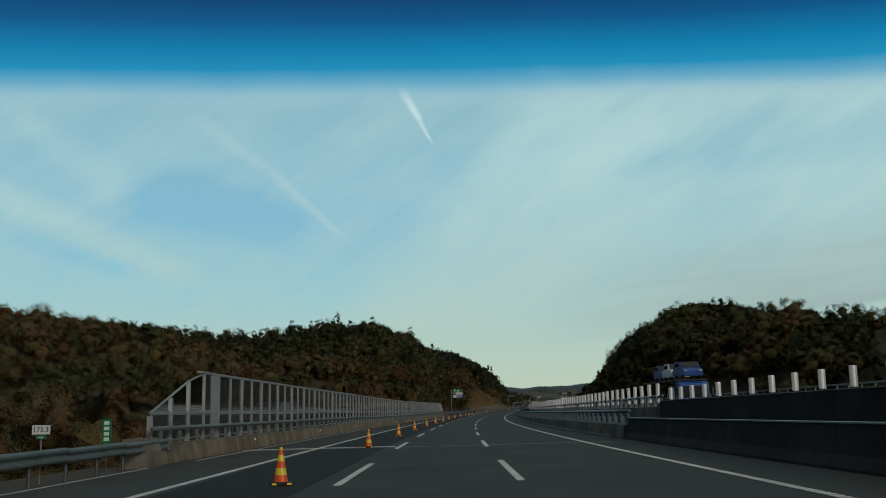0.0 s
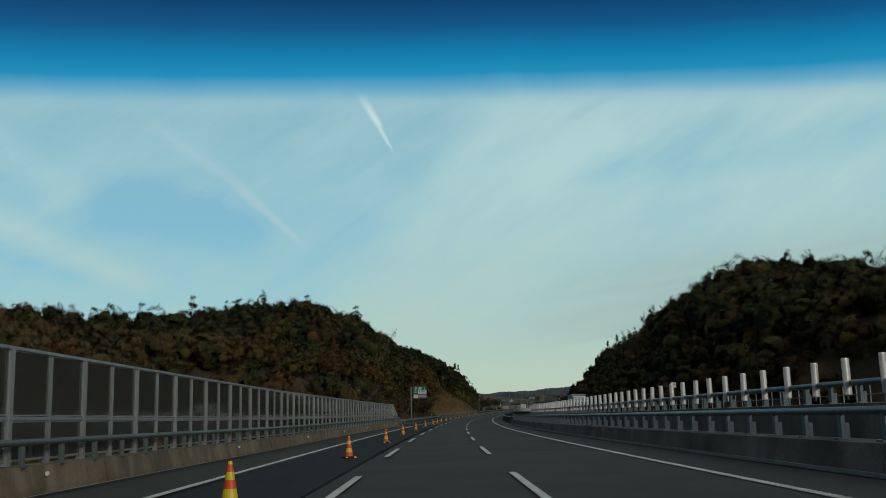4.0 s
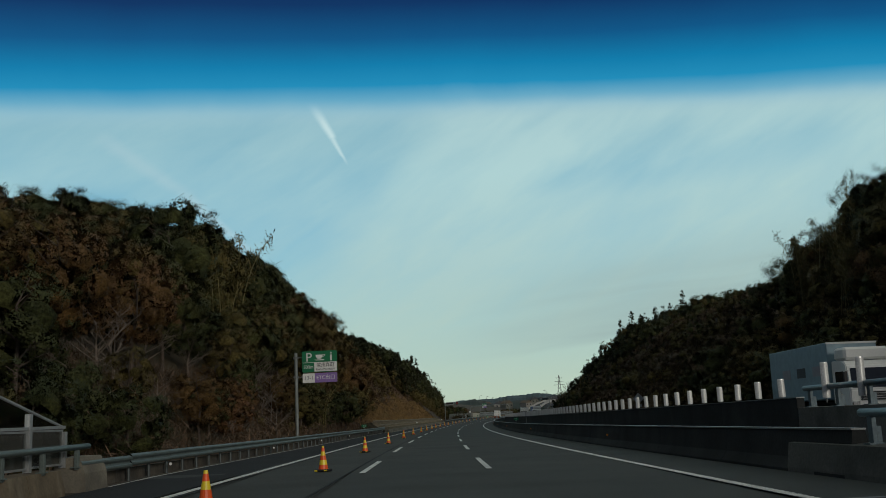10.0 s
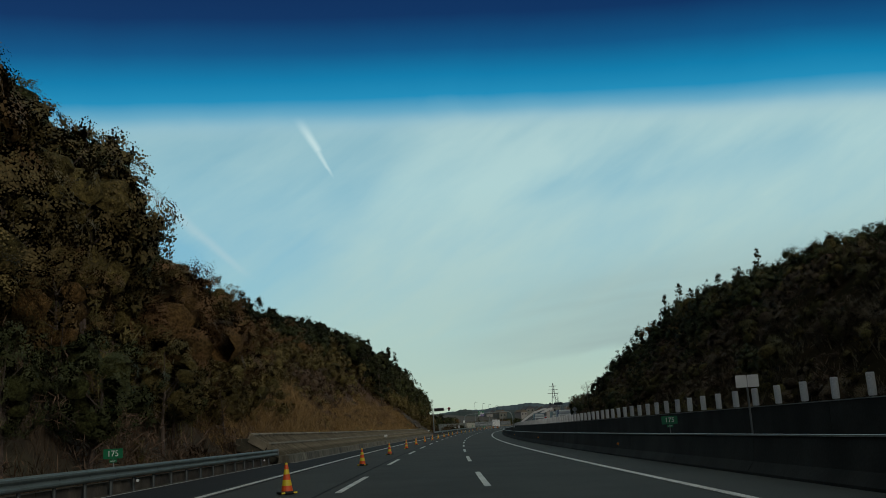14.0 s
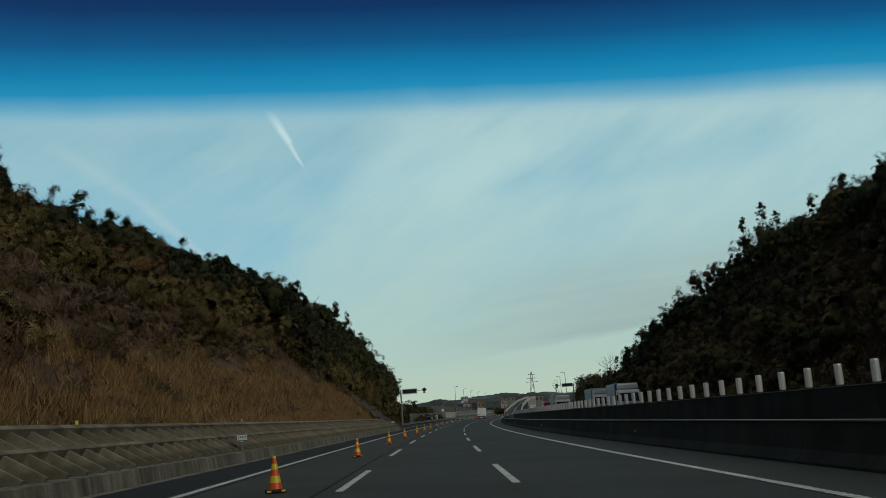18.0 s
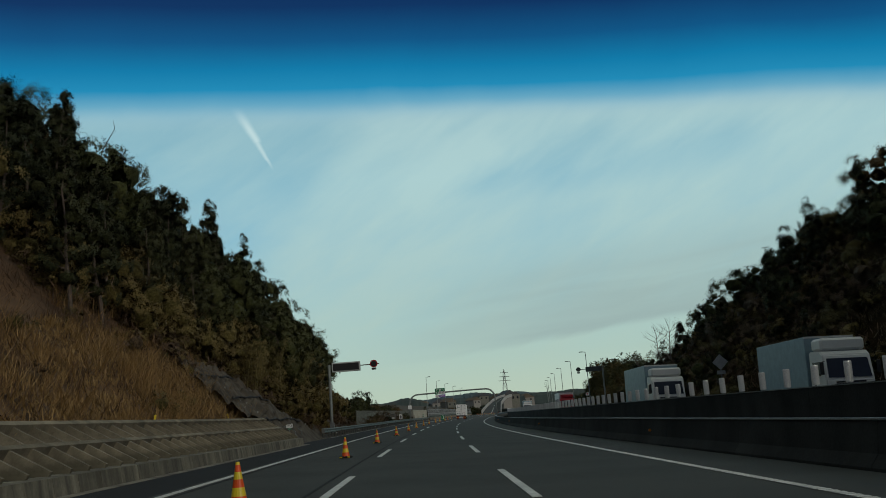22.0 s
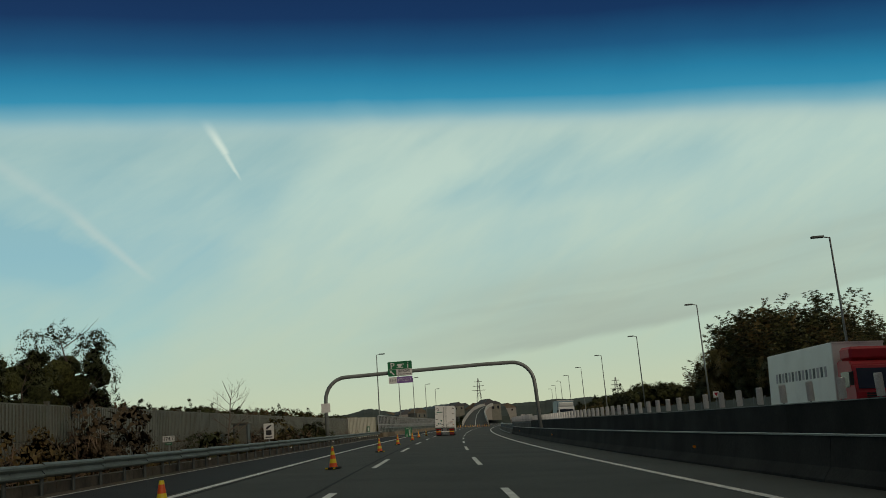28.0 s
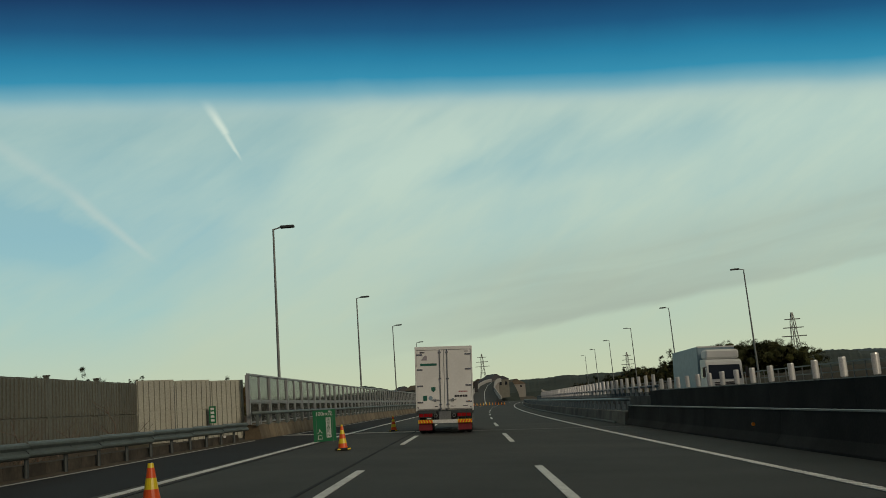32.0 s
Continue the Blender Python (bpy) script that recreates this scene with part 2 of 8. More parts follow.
# ---- materials ----
def material(name, color, rough=0.8, metal=0.0, vary=0.25, scale=2.0, fine=30.0, bump=0.15, color2=None, rand=0.0, stain=None, spec=0.5, streak=None, fine_mix=0.35, alpha=1.0):
    """Two scales of variation of one colour, with a fine relief. rand: change from object to object. streak: stretch of the pattern along z."""
    m = bpy.data.materials.new(name)
    m.use_nodes = True
    t = m.node_tree
    b = t.nodes["Principled BSDF"]
    b.inputs["Roughness"].default_value, b.inputs["Metallic"].default_value = rough, metal
    b.inputs["Specular IOR Level"].default_value = spec
    b.inputs["Alpha"].default_value = alpha
    co = t.nodes.new("ShaderNodeTexCoord")
    mp = t.nodes.new("ShaderNodeMapping")
    t.links.new(co.outputs["Object"], mp.inputs[0])
    if streak:
        mp.inputs["Scale"].default_value = (1, 1, streak)
    n1 = t.nodes.new("ShaderNodeTexNoise")
    n1.inputs["Scale"].default_value, n1.inputs["Detail"].default_value = scale, 5
    n2 = t.nodes.new("ShaderNodeTexNoise")
    n2.inputs["Scale"].default_value, n2.inputs["Detail"].default_value = fine, 3
    t.links.new(mp.outputs[0], n1.inputs[0])
    t.links.new(co.outputs["Object"], n2.inputs[0])
    r = t.nodes.new("ShaderNodeValToRGB")
    c2 = color2 or tuple(c * (1 - vary) for c in color)
    hi = tuple(min(1, c * (1 + vary * 0.6)) for c in color)
    r.color_ramp.elements[0].position, r.color_ramp.elements[0].color = 0.32, (*c2, 1)
    r.color_ramp.elements[1].position, r.color_ramp.elements[1].color = 0.68, (*hi, 1)
    t.links.new(n1.outputs["Fac"], r.inputs[0])
    hs = t.nodes.new("ShaderNodeHueSaturation")
    t.links.new(r.outputs[0], hs.inputs["Color"])
    val = t.nodes.new("ShaderNodeMath")
    val.operation = "MULTIPLY_ADD"
    t.links.new(n2.outputs["Fac"], val.inputs[0])
    val.inputs[1].default_value, val.inputs[2].default_value = fine_mix * 2, 1 - fine_mix
    last = val.outputs[0]
    if rand:
        oi = t.nodes.new("ShaderNodeObjectInfo")
        v2 = t.nodes.new("ShaderNodeMath")
        v2.operation = "MULTIPLY_ADD"
        t.links.new(oi.outputs["Random"], v2.inputs[0])
        v2.inputs[1].default_value, v2.inputs[2].default_value = rand * 2, 1 - rand
        v3 = t.nodes.new("ShaderNodeMath")
        v3.operation = "MULTIPLY"
        t.links.new(v2.outputs[0], v3.inputs[0])
        t.links.new(last, v3.inputs[1])
        last = v3.outputs[0]
    t.links.new(last, hs.inputs["Value"])
    outc = hs.outputs[0]
    if stain:
        sc, amount, scol = stain
        n3 = t.nodes.new("ShaderNodeTexNoise")
        n3.inputs["Scale"].default_value, n3.inputs["Detail"].default_value = sc, 6
        t.links.new(mp.outputs[0], n3.inputs[0])
        r3 = t.nodes.new("ShaderNodeValToRGB")
        r3.color_ramp.elements[0].position, r3.color_ramp.elements[1].position = 0.5, 0.68
        t.links.new(n3.outputs["Fac"], r3.inputs[0])
        am = t.nodes.new("ShaderNodeMath")
        am.operation = "MULTIPLY"
        am.inputs[1].default_value = amount
        t.links.new(r3.outputs[0], am.inputs[0])
        mx = t.nodes.new("ShaderNodeMix")
        mx.data_type = "RGBA"
        t.links.new(am.outputs[0], mx.inputs[0])
        t.links.new(outc, mx.inputs[6])
        mx.inputs[7].default_value = (*scol, 1)
        outc = mx.outputs[2]
    t.links.new(outc, b.inputs["Base Color"])
    if bump:
        bp = t.nodes.new("ShaderNodeBump")
        bp.inputs["Strength"].default_value, bp.inputs["Distance"].default_value = bump, 0.02
        t.links.new(n2.outputs["Fac"], bp.inputs["Height"])
        t.links.new(bp.outputs[0], b.inputs["Normal"])
    return m


def leaf_material(name, c1, c2, rand=0.3, ragged=0.0):
    """Leaves: colour changes from leaf to leaf and from tree to tree."""
    m = bpy.data.materials.new(name)
    m.use_nodes = True
    t = m.node_tree
    b = t.nodes["Principled BSDF"]
    b.inputs["Roughness"].default_value = 0.75
    b.inputs["Specular IOR Level"].default_value = 0.25
    ge = t.nodes.new("ShaderNodeNewGeometry")
    oi = t.nodes.new("ShaderNodeObjectInfo")
    mx = t.nodes.new("ShaderNodeMix")
    mx.data_type = "RGBA"
    t.links.new(ge.outputs["Random Per Island"], mx.inputs[0])
    mx.inputs[6].default_value, mx.inputs[7].default_value = (*c1, 1), (*c2, 1)
    hs = t.nodes.new("ShaderNodeHueSaturation")
    t.links.new(mx.outputs[2], hs.inputs["Color"])
    v = t.nodes.new("ShaderNodeMath")
    v.operation = "MULTIPLY_ADD"
    t.links.new(oi.outputs["Random"], v.inputs[0])
    v.inputs[1].default_value, v.inputs[2].default_value = rand * 2, 1 - rand
    t.links.new(v.outputs[0], hs.inputs["Value"])
    h = t.nodes.new("ShaderNodeMath")
    h.operation = "MULTIPLY_ADD"
    t.links.new(oi.outputs["Random"], h.inputs[0])
    h.inputs[1].default_value, h.inputs[2].default_value = -0.05, 0.525
    t.links.new(h.outputs[0], hs.inputs["Hue"])
    t.links.new(hs.outputs[0], b.inputs["Base Color"])
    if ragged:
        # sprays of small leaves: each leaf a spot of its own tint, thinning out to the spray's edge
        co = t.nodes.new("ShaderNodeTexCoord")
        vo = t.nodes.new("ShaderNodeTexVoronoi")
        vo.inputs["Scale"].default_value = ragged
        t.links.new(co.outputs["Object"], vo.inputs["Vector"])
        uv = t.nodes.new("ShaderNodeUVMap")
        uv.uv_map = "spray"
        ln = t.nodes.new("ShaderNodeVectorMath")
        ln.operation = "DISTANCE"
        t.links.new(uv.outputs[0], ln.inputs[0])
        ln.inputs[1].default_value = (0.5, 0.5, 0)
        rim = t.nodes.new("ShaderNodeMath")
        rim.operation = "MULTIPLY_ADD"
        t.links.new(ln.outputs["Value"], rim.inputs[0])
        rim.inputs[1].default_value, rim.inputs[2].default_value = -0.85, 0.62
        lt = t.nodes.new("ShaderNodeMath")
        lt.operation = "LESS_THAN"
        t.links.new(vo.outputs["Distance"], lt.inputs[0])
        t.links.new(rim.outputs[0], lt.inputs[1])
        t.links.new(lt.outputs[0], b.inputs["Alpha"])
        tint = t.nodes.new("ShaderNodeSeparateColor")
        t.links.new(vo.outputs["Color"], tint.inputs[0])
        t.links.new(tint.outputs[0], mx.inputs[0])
    return m


def foliage_material(name, c1, c2, scale=5.0):
    """Dense foliage of a clump: small leaves and, painted dark by noise, the shade in the gaps between them, changing
    from clump to clump.
    """
    m = bpy.data.materials.new(name)
    m.use_nodes = True
    t = m.node_tree
    b = t.nodes["Principled BSDF"]
    b.inputs["Roughness"].default_value = 0.85
    b.inputs["Specular IOR Level"].default_value = 0.12
    ge = t.nodes.new("ShaderNodeNewGeometry")
    co = t.nodes.new("ShaderNodeTexCoord")
    n1 = t.nodes.new("ShaderNodeTexNoise")
    n1.inputs["Scale"].default_value, n1.inputs["Detail"].default_value, n1.inputs["Roughness"].default_value = scale, 5.0, 0.7
    n2 = t.nodes.new("ShaderNodeTexNoise")
    n2.inputs["Scale"].default_value, n2.inputs["Detail"].default_value = 0.09, 3.0
    for n in (n1, n2):
        t.links.new(co.outputs["Object"], n.inputs["Vector"])
    mx = t.nodes.new("ShaderNodeMix")
    mx.data_type = "RGBA"
    mx.inputs[6].default_value, mx.inputs[7].default_value = (*c1, 1), (*c2, 1)
    s = t.nodes.new("ShaderNodeMath")
    s.operation = "MULTIPLY_ADD"
    t.links.new(n2.outputs["Fac"], s.inputs[0])
    s.inputs[1].default_value = 1.2
    h = t.nodes.new("ShaderNodeMath")
    h.operation = "MULTIPLY_ADD"
    t.links.new(ge.outputs["Random Per Island"], h.inputs[0])
    h.inputs[1].default_value, h.inputs[2].default_value = 0.7, -0.45
    t.links.new(h.outputs[0], s.inputs[2])
    s.use_clamp = True
    t.links.new(s.outputs[0], mx.inputs[0])
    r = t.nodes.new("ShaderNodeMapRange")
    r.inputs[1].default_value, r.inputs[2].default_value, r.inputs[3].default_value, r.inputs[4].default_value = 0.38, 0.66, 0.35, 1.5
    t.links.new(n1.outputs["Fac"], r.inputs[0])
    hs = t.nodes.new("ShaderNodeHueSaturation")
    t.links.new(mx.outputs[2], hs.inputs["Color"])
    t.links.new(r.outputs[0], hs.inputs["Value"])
    t.links.new(hs.outputs[0], b.inputs["Base Color"])
    bp = t.nodes.new("ShaderNodeBump")
    bp.inputs["Strength"].default_value, bp.inputs["Distance"].default_value = 0.9, 0.25
    t.links.new(n1.outputs["Fac"], bp.inputs["Height"])
    t.links.new(bp.outputs[0], b.inputs["Normal"])
    return m


def plain(name, color, rough=0.5, metal=0.0, vary=0.12, scale=3.0, **kw):
    return material(name, color, rough, metal, vary, scale, fine=40, bump=0.05, fine_mix=0.12, **kw)


M = dict(
    asphalt=material("asphalt", (0.046, 0.051, 0.048), 0.88, spec=0.3, vary=0.22, scale=0.35, fine=60, bump=0.3, stain=(0.12, 0.35, (0.062, 0.065, 0.06))),
    new_asphalt=material("new_asphalt", (0.018, 0.020, 0.022), 0.85, spec=0.2, vary=0.2, scale=0.4, fine=60, bump=0.3),
    paint=material("road_paint", (0.62, 0.63, 0.60), 0.6, vary=0.18, scale=1.2, fine=25, bump=0.1, stain=(2.0, 0.45, (0.25, 0.25, 0.24))),
    paint_worn=material("worn_road_paint", (0.28, 0.285, 0.27), 0.7, vary=0.25, scale=1.2, fine=25, bump=0.1, stain=(2.0, 0.5, (0.10, 0.10, 0.10))),
    kerb_brown=material("brown_stained_concrete", (0.165, 0.130, 0.082), 0.92, vary=0.4, scale=1.1, fine=12, bump=0.4, rand=0.2, stain=(1.4, 0.6, (0.27, 0.235, 0.17)), streak=0.4),
    kerb_dark=material("sooty_brown_concrete", (0.075, 0.066, 0.05), 0.95, vary=0.5, scale=1.5, fine=10, bump=0.5, rand=0.2, stain=(1.3, 0.6, (0.025, 0.023, 0.018))),
    concrete=material("weathered_concrete", (0.20, 0.182, 0.140), 0.9, vary=0.4, scale=0.7, fine=18, bump=0.3, rand=0.18, stain=(0.9, 0.7, (0.07, 0.062, 0.05))),
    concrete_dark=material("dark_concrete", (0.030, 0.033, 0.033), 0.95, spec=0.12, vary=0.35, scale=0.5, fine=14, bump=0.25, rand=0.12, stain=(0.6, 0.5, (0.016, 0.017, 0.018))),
    concrete_pale=material("pale_concrete", (0.42, 0.42, 0.39), 0.85, vary=0.2, scale=0.8, fine=14, bump=0.2, stain=(0.8, 0.4, (0.25, 0.24, 0.22))),
    joint=material("joint_steel", (0.16, 0.165, 0.16), 0.6, 0.3, vary=0.3, scale=3, fine=30, bump=0.2),
    galv=material("galvanised_steel", (0.20, 0.22, 0.22), 0.5, 0.55, vary=0.22, scale=1.3, fine=20, bump=0.08, rand=0.08, stain=(0.8, 0.35, (0.14, 0.15, 0.14))),
    rail=material("rail_steel", (0.13, 0.165, 0.155), 0.55, 0.35, vary=0.2, scale=0.9, fine=18, bump=0.08, stain=(0.7, 0.3, (0.11, 0.13, 0.12))),
    blue_rail=material("blue_grey_rail", (0.10, 0.145, 0.165), 0.45, 0.3, vary=0.25, scale=0.8, fine=18, bump=0.06),
    dark_steel=material("dark_steel", (0.07, 0.085, 0.085), 0.5, 0.4, vary=0.2, scale=2, fine=20, bump=0.05),
    frame_steel=material("frame_steel", (0.34, 0.36, 0.36), 0.5, 0.4, vary=0.15, scale=1.5, fine=20, bump=0.05, rand=0.08),
    white_metal=material("white_painted_metal", (0.66, 0.68, 0.66), 0.5, 0.0, vary=0.12, scale=1.0, fine=25, bump=0.04, rand=0.06, stain=(1.5, 0.25, (0.42, 0.42, 0.40))),
    concrete_bridge=material("grey_bridge_concrete", (0.12, 0.125, 0.115), 0.95, spec=0.2, vary=0.35, scale=0.5, fine=14, bump=0.25, rand=0.12, stain=(0.6, 0.6, (0.03, 0.032, 0.032))),
    soil=material("soil", (0.060, 0.043, 0.024), 0.95, vary=0.45, scale=0.25, fine=4, bump=0.5, stain=(0.12, 0.6, (0.05, 0.055, 0.025))),
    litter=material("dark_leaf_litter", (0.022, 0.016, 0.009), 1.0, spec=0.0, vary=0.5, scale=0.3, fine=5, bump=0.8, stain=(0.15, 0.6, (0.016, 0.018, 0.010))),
    grass=material("dry_grass_ground", (0.100, 0.054, 0.022), 0.95, vary=0.5, scale=0.5, fine=7, bump=1.0, stain=(0.2, 0.5, (0.06, 0.042, 0.02))),
)


def glass_panel(name, tint, gloss_rough=0.06, dust=0.0):
    """Clear plastic sheet: see-through, with a gloss that grows at a slant."""
    m = bpy.data.materials.new(name)
    m.use_nodes = True
    t = m.node_tree
    t.nodes.clear()
    tr = t.nodes.new("ShaderNodeBsdfTransparent")
    tr.inputs["Color"].default_value = (*tint, 1)
    gl = t.nodes.new("ShaderNodeBsdfGlossy")
    gl.inputs["Roughness"].default_value = gloss_rough
    gl.inputs["Color"].default_value = (0.85, 0.88, 0.88, 1)
    fr = t.nodes.new("ShaderNodeFresnel")
    fr.inputs["IOR"].default_value = 1.42
    mx = t.nodes.new("ShaderNodeMixShader")
    out = t.nodes.new("ShaderNodeOutputMaterial")
    film = t.nodes.new("ShaderNodeBsdfDiffuse")
    film.inputs["Color"].default_value = (0.30, 0.31, 0.27, 1)
    md = t.nodes.new("ShaderNodeMixShader")
    md.inputs[0].default_value = dust
    t.links.new(tr.outputs[0], md.inputs[1])
    t.links.new(film.outputs[0], md.inputs[2])
    t.links.new(fr.outputs[0], mx.inputs[0])
    t.links.new(md.outputs[0], mx.inputs[1])
    t.links.new(gl.outputs[0], mx.inputs[2])
    t.links.new(mx.outputs[0], out.inputs[0])
    return m


M.update(
    acrylic=glass_panel("smoky_acrylic", (0.90, 0.92, 0.89), 0.06, 0.20),
    glass=glass_panel("vehicle_glass", (0.10, 0.12, 0.12), 0.03),
    louvre=material("grey_louvre_panel", (0.15, 0.155, 0.125), 0.6, 0.2, vary=0.15, scale=0.6, fine=15, bump=0.05, rand=0.08, stain=(0.5, 0.35, (0.11, 0.105, 0.085))),
    louvre_pale=material("pale_louvre_panel", (0.42, 0.43, 0.36), 0.6, 0.1, vary=0.15, scale=0.6, fine=15, bump=0.05, rand=0.08, stain=(0.5, 0.35, (0.24, 0.21, 0.16))),
    green=plain("sign_green", (0.008, 0.16, 0.065), 0.45),
    purple=plain("sign_purple", (0.24, 0.15, 0.40), 0.45),
    white=plain("sign_white", (0.72, 0.73, 0.70), 0.45),
    ink=plain("dark_print", (0.03, 0.03, 0.035), 0.5),
    ink_green=plain("green_print", (0.01, 0.13, 0.09), 0.5),
    grey_print=plain("grey_print", (0.30, 0.29, 0.31), 0.5),
    red=plain("red_paint", (0.45, 0.02, 0.03), 0.45),
    orange=plain("cone_orange", (0.80, 0.10, 0.015), 0.45),
    yellow=plain("cone_yellow", (0.80, 0.62, 0.03), 0.4),
    black=plain("black_rubber", (0.012, 0.012, 0.013), 0.75),
    amber=plain("amber_lens", (0.75, 0.24, 0.02), 0.3),
    pole=material("grey_pole", (0.20, 0.225, 0.215), 0.5, 0.2, vary=0.2, scale=1.0, fine=15, bump=0.05),
    frame_pale=material("pale_grey_casing", (0.42, 0.44, 0.43), 0.5, 0.1, vary=0.12, scale=2, fine=20, bump=0.03),
    blade_metal=material("blade_metal", (0.66, 0.68, 0.66), 0.32, 0.35, vary=0.12, scale=1.5, fine=25, bump=0.03, rand=0.08, stain=(1.5, 0.25, (0.35, 0.35, 0.33))),
    truck_white=material("truck_white", (0.74, 0.76, 0.73), 0.4, 0.0, vary=0.06, scale=0.5, fine=12, bump=0.02, stain=(0.9, 0.22, (0.5, 0.5, 0.47)), fine_mix=0.08),
    truck_grey=plain("truck_grey_blue", (0.22, 0.33, 0.38), 0.45),
    truck_blue=plain("truck_blue", (0.015, 0.075, 0.30), 0.35),
    chassis=plain("chassis_black", (0.02, 0.021, 0.022), 0.6),
    chrome=plain("bright_metal", (0.55, 0.57, 0.58), 0.25, 0.8),
    lens_red=plain("red_lens", (0.30, 0.008, 0.01), 0.25),
    bark=material("bark", (0.085, 0.065, 0.05), 0.95, vary=0.4, scale=3, fine=20, bump=0.6),
    bark_pale=material("pale_bark", (0.16, 0.13, 0.105), 0.95, vary=0.3, scale=3, fine=20, bump=0.4),
    culm=material("bamboo_culm", (0.20, 0.17, 0.06), 0.6, vary=0.3, scale=3, fine=20, bump=0.1),
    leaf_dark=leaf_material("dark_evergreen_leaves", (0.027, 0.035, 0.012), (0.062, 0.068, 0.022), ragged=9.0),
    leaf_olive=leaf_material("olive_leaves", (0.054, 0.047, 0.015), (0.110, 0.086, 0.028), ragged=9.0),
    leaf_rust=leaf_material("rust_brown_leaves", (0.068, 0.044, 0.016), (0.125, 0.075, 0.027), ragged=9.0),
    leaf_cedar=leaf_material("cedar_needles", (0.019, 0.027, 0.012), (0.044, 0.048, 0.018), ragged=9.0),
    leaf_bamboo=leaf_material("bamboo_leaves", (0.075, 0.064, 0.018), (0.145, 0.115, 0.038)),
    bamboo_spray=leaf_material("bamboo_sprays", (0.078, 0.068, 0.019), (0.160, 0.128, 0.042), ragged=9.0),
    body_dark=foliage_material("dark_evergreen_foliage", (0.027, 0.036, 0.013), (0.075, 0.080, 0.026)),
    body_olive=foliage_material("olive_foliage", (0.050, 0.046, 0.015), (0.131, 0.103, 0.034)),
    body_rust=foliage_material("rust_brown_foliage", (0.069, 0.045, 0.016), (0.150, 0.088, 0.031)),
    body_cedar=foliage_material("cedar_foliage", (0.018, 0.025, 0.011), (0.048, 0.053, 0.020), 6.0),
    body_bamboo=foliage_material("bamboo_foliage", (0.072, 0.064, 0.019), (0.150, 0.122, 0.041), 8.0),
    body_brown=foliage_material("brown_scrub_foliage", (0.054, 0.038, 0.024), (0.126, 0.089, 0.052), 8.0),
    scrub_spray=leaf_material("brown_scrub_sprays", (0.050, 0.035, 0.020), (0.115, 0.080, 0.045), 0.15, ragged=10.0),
    straw=leaf_material("dry_grass", (0.20, 0.112, 0.042), (0.37, 0.235, 0.105), 0.15),
    dead=leaf_material("dead_undergrowth", (0.052, 0.036, 0.022), (0.115, 0.080, 0.048), 0.15),
    twig=leaf_material("bare_twigs", (0.080, 0.055, 0.033), (0.165, 0.115, 0.070), 0.15),
    mat=material("geotextile_mat", (0.060, 0.049, 0.034), 0.95, vary=0.55, scale=1.3, fine=6, bump=1.0, stain=(0.9, 0.6, (0.11, 0.10, 0.075))),
    far_green=material("distant_wood", (0.030, 0.045, 0.036), 0.95, vary=0.35, scale=0.03, fine=0.4, bump=0),
    # bluish haze of the distance is mixed into this wood's colour
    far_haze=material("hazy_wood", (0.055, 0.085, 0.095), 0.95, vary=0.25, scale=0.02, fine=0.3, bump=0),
    truck_green=plain("truck_green", (0.01, 0.14, 0.06), 0.45),
    white_red=plain("cab_red", (0.40, 0.03, 0.05), 0.4),
    concrete_kerb=material("lime_streaked_concrete", (0.15, 0.142, 0.105), 0.9, vary=0.6, scale=2.2, fine=12, bump=0.4, rand=0.3, stain=(2.6, 0.85, (0.065, 0.06, 0.042)), streak=0.2),
    far_brown=material("distant_field", (0.13, 0.105, 0.075), 0.95, vary=0.3, scale=0.03, fine=0.3, bump=0),
    far_house=plain("grey_plaster", (0.24, 0.235, 0.21), 0.8),
    roof=plain("dark_roof", (0.05, 0.055, 0.06), 0.7),
)

# ---- the line of the road: s along it, d to the right of the middle lane's centre, z over its surface ----
def heading(s):
    c = min(max(s, 0.0), 670.0) / 1000
    h = -0.01482 + 0.39622 * c - 0.37897 * c * c + 0.37819 * c ** 3
    return h + (s - c * 1000) / 4200


def grade_z(s):
    c = min(max(s, 0.0), 660.0) / 1000
    g = (-9.0945 + 37.4498 * c - 22.4661 * c * c) / 1000
    return 0.0648 - 9.0945 * c + 18.7249 * c * c - 7.4887 * c ** 3 + (s - c * 1000) * g


BANK = ((0, -0.9), (60, -0.5), (180, 0.5), (270, 0.8), (400, 1.3), (500, 1.6), (620, 2.8), (700, 3.0))


def bank(s):
    if s <= 0:
        return math.tan(radians(-0.9))
    for (a, va), (b, vb) in zip(BANK, BANK[1:]):
        if s <= b:
            return math.tan(radians(va + (vb - va) * (s - a) / (b - a)))
    return math.tan(radians(3.0))


S0, DS = -200.0, 1.0
LINE = []
_x, _y = 0.0, 0.0
for _i in range(2400):
    LINE.append((_x, _y))
    _h = heading(S0 + _i * DS + 0.5)
    _x, _y = _x + math.sin(_h) * DS, _y + math.cos(_h) * DS
_ox, _oy = LINE[int(-S0)]
LINE = [(x - _ox + 0.026, y - _oy) for x, y in LINE]


def edge_fall(s, d):
    """The bridge's left edge hangs a little under the line of the road."""
    if d > -8.0 or s < 80 or s > 236:
        return 0.0
    a = min((s - 80) / 55, 1.0, (236 - s) / 14)
    return 0.17 * a * min((-8.0 - d) / 0.4, 1.0)


